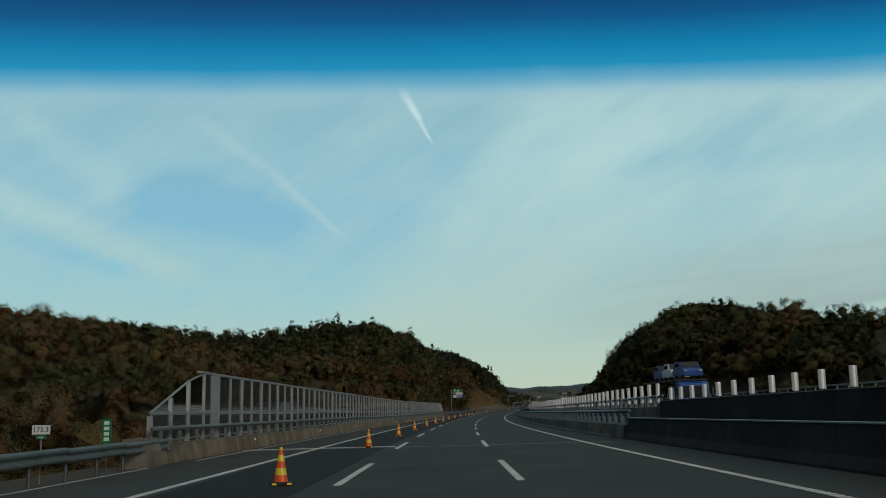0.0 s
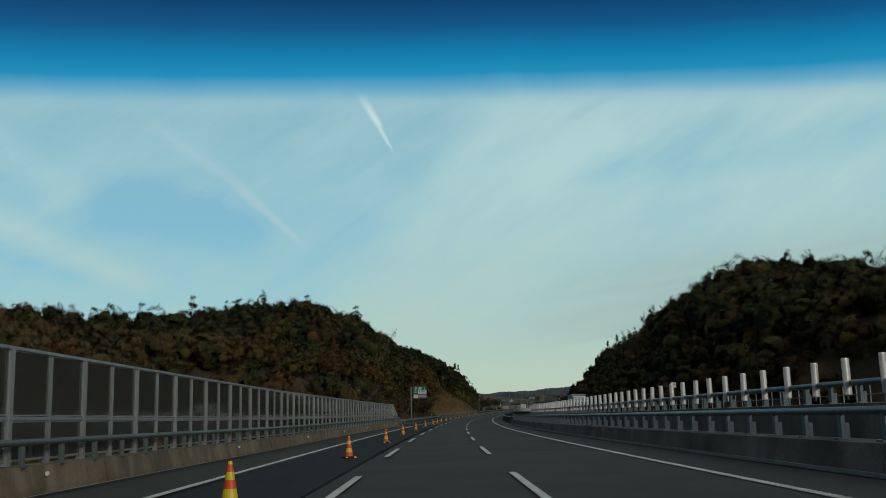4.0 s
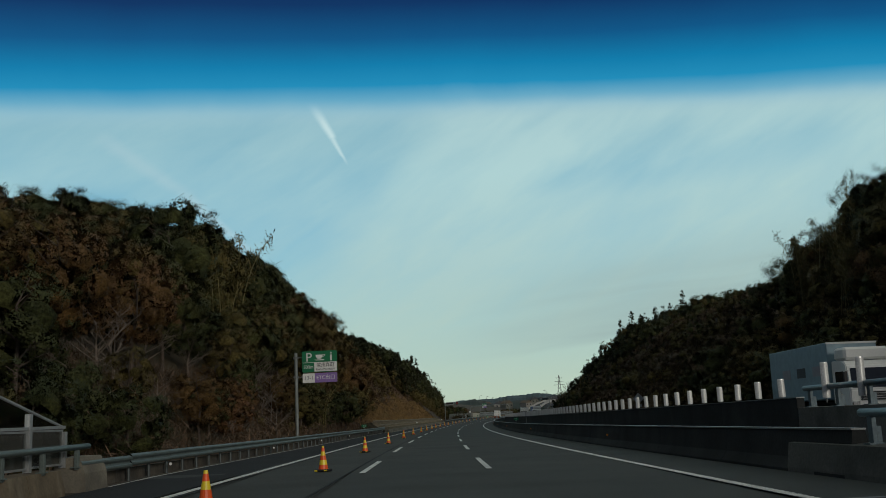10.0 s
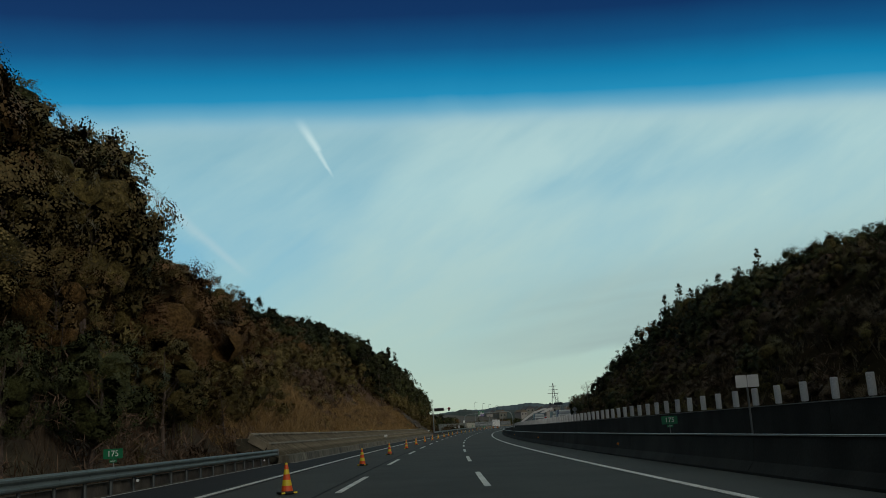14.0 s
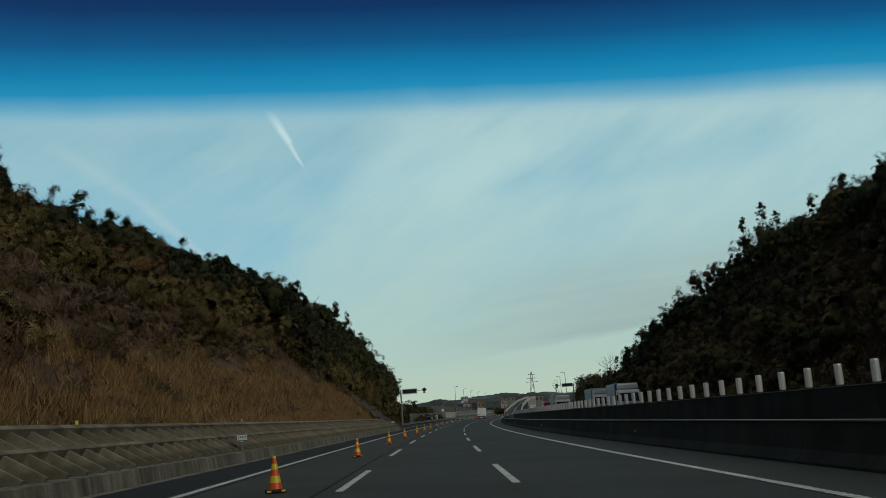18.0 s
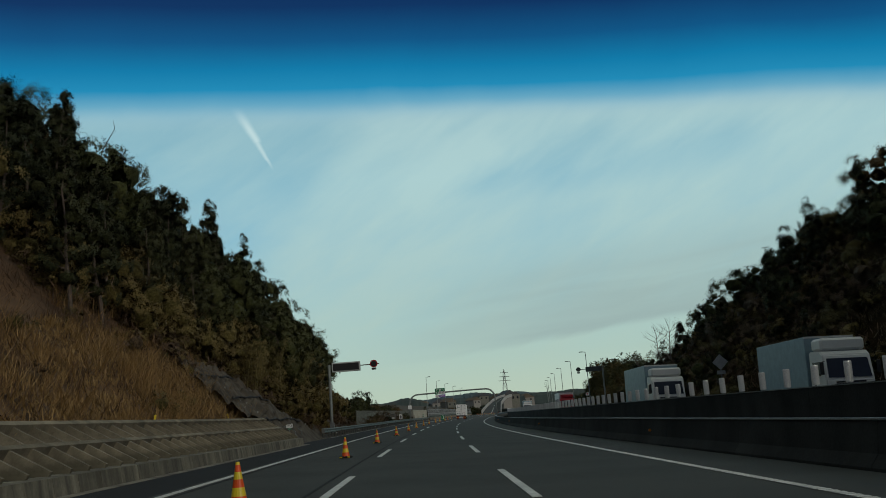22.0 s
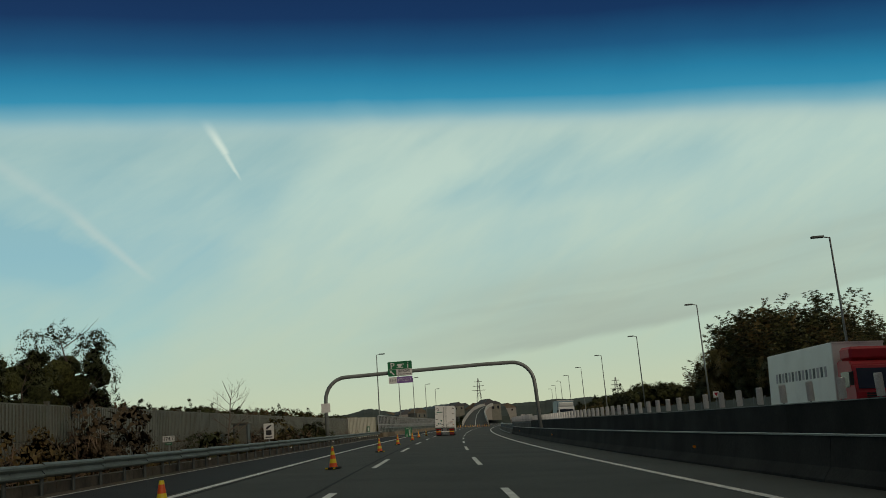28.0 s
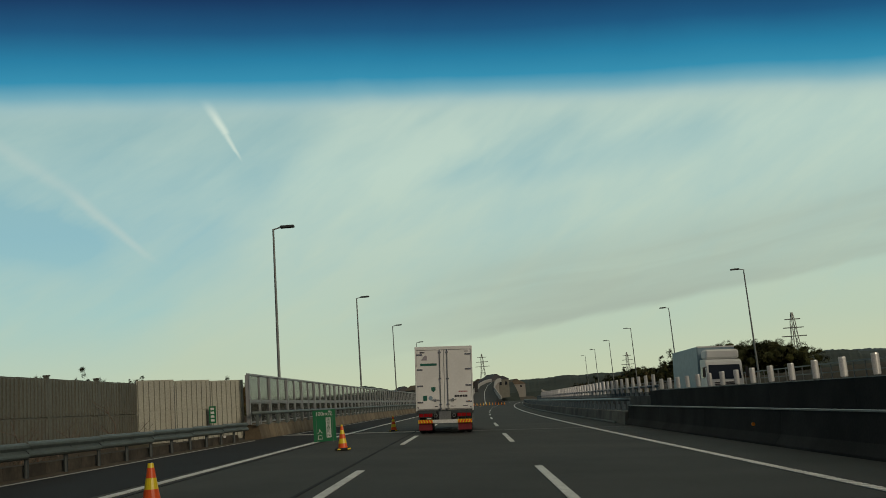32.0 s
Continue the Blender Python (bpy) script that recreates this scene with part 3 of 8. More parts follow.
def at(s, d=0.0, z=0.0, banked=True):
    """World place of a point by the road."""
    f = min(max((s - S0) / DS, 0), len(LINE) - 2)
    i = int(f)
    x, y = (LINE[i][k] + (LINE[i + 1][k] - LINE[i][k]) * (f - i) for k in (0, 1))
    h = heading(s)
    lim = max(-14.0, min(14.0, d))
    return Vector((x + d * math.cos(h), y - d * math.sin(h), grade_z(s) + z - (bank(s) * lim + edge_fall(s, d) if banked else 0)))


def stand(s, d, z=0.0, turn=0.0, lean=0.0):
    """Pose of an upright thing by the road: its y axis looks along the road. turn: degrees to the left."""
    p = at(s, d, z)
    return pose(p.x, p.y, p.z, 0, lean, -math.degrees(heading(s)) + turn)


# ---- mesh helpers ----
def part(name, bm, mat, parent=None, label="", kind="", m=None):
    me = bpy.data.meshes.new(name)
    bm.to_mesh(me)
    bm.free()
    me.materials.append(mat)
    return child(name, me, parent, label, kind, m)


def child(name, me, parent=None, label="", kind="", m=None):
    ob = new(name, me)
    if m is not None:
        ob.matrix_basis = m
    if parent is not None:
        ob.parent = parent
        if m is not None:
            ob.matrix_parent_inverse = base_of(parent).inverted()
    if label or kind:
        tagged(ob, label, kind=kind)
    return ob


def base_of(ob):
    m = ob.matrix_basis.copy()
    if ob.parent:
        return base_of(ob.parent) @ ob.matrix_parent_inverse @ m
    return m


def thing(name, m, label, category, group="", kind=""):
    ob = new(name)
    ob.empty_display_size = 0.2
    ob.matrix_basis = m
    return tagged(ob, label, category, group, kind)


def mesh_of(name, bm, mat, smooth=False):
    me = bpy.data.meshes.new(name)
    bm.to_mesh(me)
    bm.free()
    me.materials.append(mat)
    if smooth:
        for p in me.polygons:
            p.use_smooth = True
    return me


def box(bm, x0, x1, y0, y1, z0, z1, bevel=0.0, m=None):
    r = bmesh.ops.create_cube(bm, size=1.0, matrix=pose((x0 + x1) / 2, (y0 + y1) / 2, (z0 + z1) / 2) @ Matrix.Diagonal((x1 - x0, y1 - y0, z1 - z0, 1)))
    vs = r["verts"]
    if bevel:
        es = list({e for v in vs for e in v.link_edges})
        g = bmesh.ops.bevel(bm, geom=es, offset=bevel, segments=1, affect="EDGES")
        vs = list({v for f in g["faces"] for v in f.verts} | {v for v in vs if v.is_valid})
    if m is not None:
        bmesh.ops.transform(bm, matrix=m, verts=vs)
    return bm


def rod(bm, p, q, r, n=8, r2=None):
    """A round bar from p to q."""
    p, q = Vector(p), Vector(q)
    w = q - p
    m = Matrix.Translation((p + q) / 2) @ w.to_track_quat("Z", "Y").to_matrix().to_4x4()
    bmesh.ops.create_cone(bm, cap_ends=True, segments=n, radius1=r, radius2=r if r2 is None else r2, depth=w.length, matrix=m)
    return bm


def pipe(bm, pts, r, n=8):
    """A bent round bar through the points."""
    rings = []
    for i, p in enumerate(pts):
        p = Vector(p)
        a = Vector(pts[max(i - 1, 0)])
        b = Vector(pts[min(i + 1, len(pts) - 1)])
        w = (b - a).normalized()
        q = w.to_track_quat("Z", "Y")
        rings.append([bm.verts.new(p + q @ Vector((r * math.cos(k * math.tau / n), r * math.sin(k * math.tau / n), 0))) for k in range(n)])
    # keep the rings from twisting
    for i in range(1, len(rings)):
        best = min(range(n), key=lambda o: sum((rings[i - 1][k].co - rings[i][(k + o) % n].co).length for k in range(n)))
        rings[i] = rings[i][best:] + rings[i][:best]
    for a, b in zip(rings, rings[1:]):
        for k in range(n):
            bm.faces.new((a[k], a[(k + 1) % n], b[(k + 1) % n], b[k]))
    bm.faces.new(rings[0][::-1])
    bm.faces.new(rings[-1])
    return bm


def sweep(bm, prof, s0, s1, step=4.0, closed=True, banked=True):
    """Draw the profile of (d, z) along the road."""
    n = max(1, round((s1 - s0) / step))
    rows = [[bm.verts.new(at(s0 + (s1 - s0) * i / n, d, z, banked)) for d, z in prof] for i in range(n + 1)]
    k = len(prof)
    for a, b in zip(rows, rows[1:]):
        for j in range(k if closed else k - 1):
            bm.faces.new((a[j], b[j], b[(j + 1) % k], a[(j + 1) % k]))
    if closed:
        bm.faces.new(rows[0][::-1])
        bm.faces.new(rows[-1])
        bmesh.ops.recalc_face_normals(bm, faces=bm.faces)
    return bm


def swept(name, prof, s0, s1, mat, parent=None, step=4.0, closed=True, label="", banked=True, category="", kind=""):
    bm = sweep(bmesh.new(), prof, s0, s1, step, closed, banked)
    ob = part(name, bm, mat, parent)
    return tagged(ob, label, category, kind=kind)


def smooth_step(a, b, x):
    t = min(max((x - a) / (b - a), 0), 1)
    return t * t * (3 - 2 * t)


def lerp_table(tab, x):
    if x <= tab[0][0]:
        return tab[0][1]
    for (a, va), (b, vb) in zip(tab, tab[1:]):
        if x <= b:
            return va + (vb - va) * (x - a) / (b - a)
    return tab[-1][1]


# ---- ground ----
def rough(x, y, k, amp):
    return noise.noise(Vector((x * k, y * k, 3.7))) * amp


# where the slopes begin, how steep they are and how high they go, along the road
L_FOOT = ((-200, 40), (150, 36), (222, 31), (240, 15), (248, 11.8), (343, 11.2), (515, 11.2), (560, 11.4), (592, 12.5), (612, 30), (700, 70), (740, 48), (2000, 48))
L_SLOPE = ((-200, 0.28), (130, 0.34), (175, 0.42), (222, 0.42), (246, 0.95), (300, 1.05), (326, 1.08), (350, 0.80), (490, 0.80), (535, 1.1), (575, 1.1), (612, 0.3), (2000, 0.2))
L_CAP = ((-200, 12), (100, 15), (140, 16.5), (205, 17.5), (228, 11), (251, 8), (283, 12.5), (305, 17), (330, 25.5), (352, 29), (368, 28), (395, 23.5), (420, 21), (500, 24), (535, 27), (556, 25.5), (567, 24), (574, 19), (581, 10), (588, 5), (600, 3), (625, 1), (760, 1), (840, 2.5), (960, 4), (1050, 9), (1150, 6), (2000, 5))
R_FOOT = ((-200, 70), (150, 64), (215, 38), (240, 30), (262, 28.5), (300, 28), (540, 27.5), (600, 28.3), (640, 29), (690, 55), (735, 38), (2000, 38))
R_SLOPE = ((-200, 0.40), (150, 0.45), (240, 1.0), (262, 1.25), (285, 1.1), (312, 0.88), (440, 0.88), (480, 0.91), (545, 0.91), (600, 0.86), (640, 0.6), (700, 0.2), (2000, 0.2))
R_CAP = ((-200, 14), (180, 16.5), (235, 17.5), (262, 23.5), (294, 26), (350, 22), (420, 24.5), (465, 24.8), (505, 29.5), (545, 31), (575, 23.5), (600, 18.5), (620, 12), (640, 4), (655, 2), (2000, 2))
VALLEY = ((-200, -1.0), (20, -1.5), (48, -6), (120, -11), (195, -8), (228, -1.0), (260, -0.3), (690, -0.3), (720, -3.5), (800, -8), (900, -8), (980, -2), (2000, -1))


def ground_z(s, d):
    v = lerp_table(VALLEY, s)
    if -10.6 < d < 25.6:
        return v - 0.35
    if d < 0:
        a, foot, slope, cap = -d, lerp_table(L_FOOT, s), lerp_table(L_SLOPE, s), lerp_table(L_CAP, s)
        shelf, beyond = 1.45 * smooth_step(338, 350, s) * (1 - smooth_step(512, 530, s)), -0.10 + 0.22 * smooth_step(215, 262, s) if s < 300 else 0.12 - 0.26 * smooth_step(300, 340, s) * (1 - smooth_step(640, 700, s))
    else:
        a, foot, slope, cap = d, lerp_table(R_FOOT, s), lerp_table(R_SLOPE, s), lerp_table(R_CAP, s)
        shelf, beyond = (0.6 if s > 230 else 0.0), -0.12
    base = v - 0.2 + shelf
    t = a - foot
    if t <= 0:
        return base + rough(s, d, 0.15, 0.25)
    full = cap / slope
    k = t / full
    up = cap * (k if k < 0.75 else 0.75 + 0.25 * smooth_step(0.75, 1.5, k) if k < 1.5 else 1.0)
    up += max(-cap * 0.7, min(12, max(0.0, t - full * 1.3) * beyond))
    lev = -v * smooth_step(0, 8, t) if v < -0.5 else 0
    soft = min(1, t / 5)
    return base + up + lev + rough(s, d, 0.06, 1.2 * soft) + rough(s, d, 0.25, 0.35 * soft)


def ground_sheet():
    ds = [-900, -500, -300, -220, -160, -120, -95, -80, -68, -58, -50, -44, -39, -35, -31.5, -28.5, -26, -23.5, -21, -19, -17, -15.5, -14, -12.8, -11.8, -11.2, -10.75, -10.55, -5, 0, 8, 16, 25.5, 25.7, 26.7, 28, 30, 32, 34.5, 37, 40, 43, 46, 50, 54, 59, 65, 72, 80, 95, 120, 160, 220, 300, 500, 900]
    ss = [S0 + 1, -120, -60] + [-20 + 4 * i for i in range(196)] + [790, 850, 950, 1100, 1300, 1600, 2100]
    me = bpy.data.meshes.new("ground")
    vs = [at(s, d, ground_z(s, d), abs(d) < 30) for s in ss for d in ds]
    n = len(ds)
    fs = [(i * n + j, i * n + j + 1, (i + 1) * n + j + 1, (i + 1) * n + j) for i in range(len(ss) - 1) for j in range(n - 1)]
    me.from_pydata(vs, [], fs)
    me.materials.append(M["soil"])
    me.materials.append(M["grass"])
    me.materials.append(M["litter"])
    for p in me.polygons:
        p.use_smooth = True
        i, j = divmod(p.index, n - 1)
        if 346 < ss[i] < 522 and -34 < ds[j] < -10:
            p.material_index = 1
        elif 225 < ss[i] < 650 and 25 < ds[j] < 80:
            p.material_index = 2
    tagged(new("ground", me), "earth slopes with dry winter grass and leaf litter", "ground", kind="structure")
    big = bpy.data.meshes.new("plain")
    big.from_pydata([(-4500, -1500, -16), (4500, -1500, -16), (4500, 4800, -16), (-4500, 4800, -16)], [], [(0, 1, 2, 3)])
    big.materials.append(M["soil"])
    tagged(new("plain", big), "flat brown valley floor reaching to the horizon", "ground", kind="structure")


ground_sheet()

# ---- roads ----
R0, R1 = -60, 1150
swept("road", [(-8.55, -0.5), (-8.55, 0.0), (8.15, 0.0), (8.15, -0.5)], R0, R1, M["asphalt"], label="grey asphalt carriageway with three lanes", category="road", kind="structure")
swept("road_fresh_strip", [(-5.0, -0.2), (-5.0, 0.006), (-2.35, 0.006), (-2.35, -0.2)], R0, 221, M["new_asphalt"], label="strip of fresh dark asphalt in the closed lane", category="road", kind="structure")
swept("road_fresh_strip", [(-8.5, -0.2), (-8.5, 0.005), (-5.6, 0.005), (-5.6, -0.2)], 222, R1, M["new_asphalt"], label="fresh dark asphalt on the hard shoulder", category="road", kind="structure")
swept("opposite_road", [(11.7, -0.5), (11.7, 0.72), (25.5, 0.72), (25.5, -0.5)], R0, R1, M["asphalt"], label="grey asphalt carriageway of the opposite direction", category="road", kind="structure")

swept("edge_line", [(-5.39, 0.0), (-5.39, 0.013), (-5.22, 0.013), (-5.22, 0.0)], R0, R1, M["paint"], label="white solid edge line on asphalt", category="road marking", kind="structure")
swept("edge_line", [(5.82, 0.0), (5.82, 0.013), (6.0, 0.013), (6.0, 0.0)], R0, 690, M["paint_worn"], label="worn white edge line beside the median wall", category="road marking", kind="structure")
swept("edge_line", [(5.82, 0.0), (5.82, 0.013), (6.0, 0.013), (6.0, 0.0)], 690, R1, M["paint"], label="white solid edge line beside the bridge kerb", category="road marking", kind="structure")
DASH = ((0, 19.3), (3, 77.7), (10, 214.6), (14, 293.4), (20, 411.2), (24, 491), (31, 635.4), (33, 676), (53, 1082))
for _k in range(-4, 53):
    _s = lerp_table(DASH, _k) if _k >= 0 else 19.3 + 19.5 * _k
    for _d in (-1.8, 1.8):
        swept("lane_dash", [(_d - 0.08, 0.0), (_d - 0.08, 0.012), (_d + 0.08, 0.012), (_d + 0.08, 0.0)], _s, _s + 8.2, M["paint"], label="white dash of the lane marking", category="road marking", kind="structure")

# raised bars across the right edge line
_v, _f = [], []
for _k in range(2900):
    _s = -20 + 0.25 * _k
    _n = len(_v)
    _v += [at(_s + a, 5.91 + b, z) for a, b, z in ((0, -0.10, 0.013), (0.14, -0.10, 0.013), (0.14, 0.10, 0.013), (0, 0.10, 0.013), (0.03, -0.085, 0.021), (0.11, -0.085, 0.021), (0.11, 0.085, 0.021), (0.03, 0.085, 0.021))]
    _f += [tuple(_n + i for i in q) for q in ((4, 5, 6, 7), (0, 1, 5, 4), (1, 2, 6, 5), (2, 3, 7, 6), (3, 0, 4, 7))]
_me = bpy.data.meshes.new("rumble_bars")
_me.from_pydata(_v, [], _f)
_me.materials.append(M["paint"])
tagged(new("rumble_bars", _me), "raised white bars along the edge line", "road marking", kind="stuff")

# tarred seams along the lanes
for _d, _a, _b in ((-2.2, 222, 1150), (-5.05, 222, 1150)):
    swept("tar_seam", [(_d - 0.035, 0.0), (_d - 0.035, 0.009), (_d + 0.035, 0.009), (_d + 0.035, 0.0)], _a, _b, M["new_asphalt"], label="dark tarred seam along the lane", category="seam", kind="structure")

# ---- expansion joints across the bridge ends ----
for _s in (41.2, 221.5, 710.0):
    swept("expansion_joint", [(-8.5, 0.0), (-8.5, 0.009), (8.0, 0.009), (8.0, 0.0)], _s - 0.55, _s - 0.35, M["joint"], step=1, label="steel comb joint across the asphalt", category="joint", kind="structure")
    swept("expansion_joint", [(-8.5, 0.0), (-8.5, 0.008), (-2.0, 0.008), (-2.0, 0.0)], _s + 0.1, _s + 1.1, M["concrete_pale"], step=1, label="pale concrete strip beside the bridge joint", category="joint", kind="structure")


# ---- beam guard rails ----
def beam_mesh(length):
    bm = bmesh.new()
    prof = [(0.0, 0.0), (0.05, 0.02), (0.085, 0.055), (0.085, 0.10), (0.05, 0.135), (0.012, 0.165), (0.012, 0.185), (0.05, 0.215), (0.085, 0.25), (0.085, 0.295), (0.05, 0.33), (0.0, 0.35)]
    prof = prof + [(x - 0.006, z) for x, z in prof[::-1]]
    a = [bm.verts.new((x, 0, z)) for x, z in prof]
    b = [bm.verts.new((x, length, z)) for x, z in prof]
    n = len(prof)
    for i in range(n):
        bm.faces.new((a[i], b[i], b[(i + 1) % n], a[(i + 1) % n]))
    bm.faces.new(a[::-1]), bm.faces.new(b)
    bmesh.ops.recalc_face_normals(bm, faces=bm.faces)
    return mesh_of("rail", bm, M["rail"])


BEAM = beam_mesh(4.02)
_bm = bmesh.new()
rod(_bm, (0, 0, -0.4), (0, 0, 0.70), 0.05, 8)
box(_bm, 0.03, 0.14, -0.04, 0.04, 0.44, 0.66)
RAIL_POST = mesh_of("post", _bm, M["dark_steel"])
_bm = bmesh.new()
box(_bm, -0.16, 0.10, -0.05, 0.16, -0.02, 0.37, 0.03)
RAIL_END = mesh_of("end_cap", _bm, M["galv"])
_bm = bmesh.new()
rod(_bm, (0, -0.012, 0), (0, 0.012, 0), 0.05, 10)
REFLECTOR = mesh_of("reflector", _bm, M["white"])
REFLECTOR_RED = REFLECTOR.copy()
REFLECTOR_RED.materials[0] = M["amber"]


def guard_rail(s0, s1, d, label, ends=(True, True)):
    top = thing("guard_rail", stand(s0, d), label, "guard rail")
    n = int(round((s1 - s0) / 4.0))
    for i in range(n):
        s = s0 + 4.0 * i
        child("rail", BEAM, top, m=stand(s, d, 0.42))
        for k in (0.3, 2.3):
            child("post", RAIL_POST, top, m=stand(s + k, d - 0.12))
        if i % 5 == 2:
            child("reflector", REFLECTOR, top, "small round white reflector", m=stand(s, d + 0.1, 0.30))
    for e, s in zip(ends, (s0, s0 + 4.0 * n)):
        if e:
            child("end_cap", RAIL_END, top, m=stand(s, d, 0.42))


guard_rail(-57, 30, -8.6, "galvanised beam guard rail on round steel posts")
guard_rail(231, 343, -8.6, "galvanised beam guard rail below a wooded bank", (False, True))
guard_rail(532.5, 704, -8.8, "galvanised beam guard rail with boxed end", (True, False))


def strip_blocks(name, label, prof, s0, s1, length, mat, category, gap=0.025):
    """A run of cast blocks, each a piece of its own."""
    top = thing(name, stand(s0, prof[0][0]), label, category, kind="structure")
    n = int(round((s1 - s0) / length))
    for i in range(n):
        bm = sweep(bmesh.new(), prof, s0 + i * length + gap / 2, s0 + (i + 1) * length - gap / 2, length)
        ob = part("block", bm, mat, top)
        ob.matrix_parent_inverse = base_of(top).inverted()
    return top


for _a, _b in ((-57, 28.5), (232.6, 343), (533, 704)):
    swept("kerb_line", [(-8.42, 0.0), (-8.42, 0.012), (-8.34, 0.012), (-8.34, 0.0)], _a, _b, M["concrete_pale"], label="pale seam along the edge of the shoulder", category="seam", kind="structure")
strip_blocks("rail_kerb", "low brown stained concrete kerb behind the guard rail", [(-8.86, -0.3), (-8.88, 0.34), (-9.10, 0.34), (-9.12, -0.3)], 232.6, 343, 2.0, M["kerb_dark"], "kerb")
strip_blocks("rail_kerb", "low sooty concrete kerb behind the guard rail", [(-9.02, -0.3), (-9.04, 0.26), (-9.35, 0.26), (-9.37, -0.3)], 534, 704, 2.0, M["kerb_dark"], "kerb")


# ---- bridge parapet with a clear noise wall, on the left ----
def post_mesh(h0, h1, w, dp, mat, name="post"):
    bm = bmesh.new()
    box(bm, -dp, dp, -w, w, h0, h1)
    box(bm, -dp - 0.035, -dp, -w - 0.02, w + 0.02, h0, h1)
    box(bm, dp, dp + 0.02, -w - 0.02, w + 0.02, h0, h1)
    return mesh_of(name, bm, mat)


def pane_mesh(w, h, name="pane"):
    bm = bmesh.new()
    box(bm, -0.006, 0.006, 0.0, w, 0.0, h)
    return mesh_of(name, bm, M["acrylic"])


def frame_mesh(w, h, t=0.035, mid=True, name="pane_frame"):
    bm = bmesh.new()
    box(bm, -0.02, 0.02, 0, w, 0, t)
    box(bm, -0.02, 0.02, 0, w, h - t, h)
    box(bm, -0.02, 0.02, 0, t, t, h - t)
    box(bm, -0.02, 0.02, w - t, w, t, h - t)
    return mesh_of(name, bm, M["frame_steel"])


PIPE_POST = None
_bm = bmesh.new()
box(_bm, -0.05, 0.05, -0.06, 0.06, 0.55, 1.04, 0.01)
box(_bm, -0.12, 0.10, -0.10, 0.10, 0.60, 0.63)
box(_bm, -0.04, 0.07, -0.02, 0.02, 0.63, 1.0)
PIPE_POST = mesh_of("rail_post", _bm, M["rail"])


def clear_wall(s0, s1, d, top_z, taper0, taper1, label, pipe_mat, pane_until=None):
    wall = thing("noise_barrier", stand(s0, d), label, "noise barrier")
    bay = 2.13
    n = int(round((s1 - s0) / bay))
    bay = (s1 - s0) / n
    big, small = post_mesh(0.62, top_z, 0.06, 0.06, M["frame_steel"]), post_mesh(0.62, top_z - 0.03, 0.03, 0.035, M["frame_steel"], "mullion")
    up_h, low_h = top_z - 1.66, 0.88
    up_pane, low_pane = pane_mesh(bay - 0.1, up_h), pane_mesh(bay - 0.2, low_h)
    up_frame, low_frame = frame_mesh(bay - 0.08, up_h), frame_mesh(bay - 0.16, low_h, 0.05)
    for i in range(n + 1):
        s = s0 + bay * i
        cut = 1.0
        if taper0 and s < s0 + taper0:
            cut = (s - s0) / taper0
        if taper1 and s > s1 - taper1:
            cut = (s1 - s) / taper1
        if cut >= 0.999:
            child("post", big if i % 2 == 0 else small, wall, m=stand(s, d))
        else:
            z = 1.5 + (top_z - 1.5) * max(cut, 0)
            child("post", post_mesh(0.62, z, 0.05, 0.05, M["frame_steel"]), wall, m=stand(s, d))
        child("rail_post", PIPE_POST, wall, m=stand(s, d + 0.34))
        if i == n:
            break
        nxt = 1.0
        if taper0 and s + bay < s0 + taper0 + 0.01:
            nxt = (s + bay - s0) / taper0
        if taper1 and s + bay > s1 - taper1:
            nxt = (s1 - s - bay) / taper1
        if cut >= 0.999 and nxt >= 0.999:
            child("pane", up_pane, wall, "clear smoky plastic pane", m=stand(s + 0.05, d, 1.66))
            child("pane_frame", up_frame, wall, m=stand(s + 0.04, d, 1.66))
        else:
            z0, z1 = (1.6 + (top_z - 1.6) * max(c, 0) for c in (cut, nxt))
            bm = bmesh.new()
            vs = [bm.verts.new(at(s + a, d + o, z)) for o in (-0.006, 0.006) for a, z in ((0.04, 1.55), (bay - 0.04, 1.55), (bay - 0.04, z1), (0.04, z0))]
            for f in ((0, 1, 2, 3), (7, 6, 5, 4), (0, 4, 5, 1), (1, 5, 6, 2), (2, 6, 7, 3), (3, 7, 4, 0)):
                bm.faces.new([vs[k] for k in f])
            pn = part("pane", bm, M["acrylic"], None, "sloping clear plastic pane")
            pn.parent = wall
            pn.matrix_parent_inverse = base_of(wall).inverted()
            bm = rod(bmesh.new(), at(s, d, z0), at(s + bay, d, z1), 0.04, 6)
            ob = part("top_rail", bm, M["frame_steel"])
            ob.parent = wall
            ob.matrix_parent_inverse = base_of(wall).inverted()
        child("pane", low_pane, wall, "clear smoky plastic pane", m=stand(s + 0.1, d, 0.70))
        child("pane_frame", low_frame, wall, m=stand(s + 0.08, d, 0.70))
    for name, prof, a, b in (("top_rail", [(d - 0.06, top_z), (d - 0.06, top_z + 0.07), (d + 0.06, top_z + 0.07), (d + 0.06, top_z)], s0 + taper0, s1 - taper1),
                             ("middle_rail", [(d - 0.05, 1.58), (d - 0.05, 1.65), (d + 0.05, 1.65), (d + 0.05, 1.58)], s0, s1)):
        ob = swept(name, prof, a, b, M["frame_steel"], None)
        ob.parent = wall
        ob.matrix_parent_inverse = base_of(wall).inverted()
    circ = [(d + 0.34 + 0.075 * math.cos(k * math.tau / 10), 1.11 + 0.075 * math.sin(k * math.tau / 10)) for k in range(10)]
    ob = swept("pipe_rail", circ, s0 - 0.8, s1 + 0.8, pipe_mat, None, label="thick grey steel tube rail")
    ob.parent = wall
    ob.matrix_parent_inverse = base_of(wall).inverted()
    for p in ob.data.polygons:
        p.use_smooth = True
    return wall


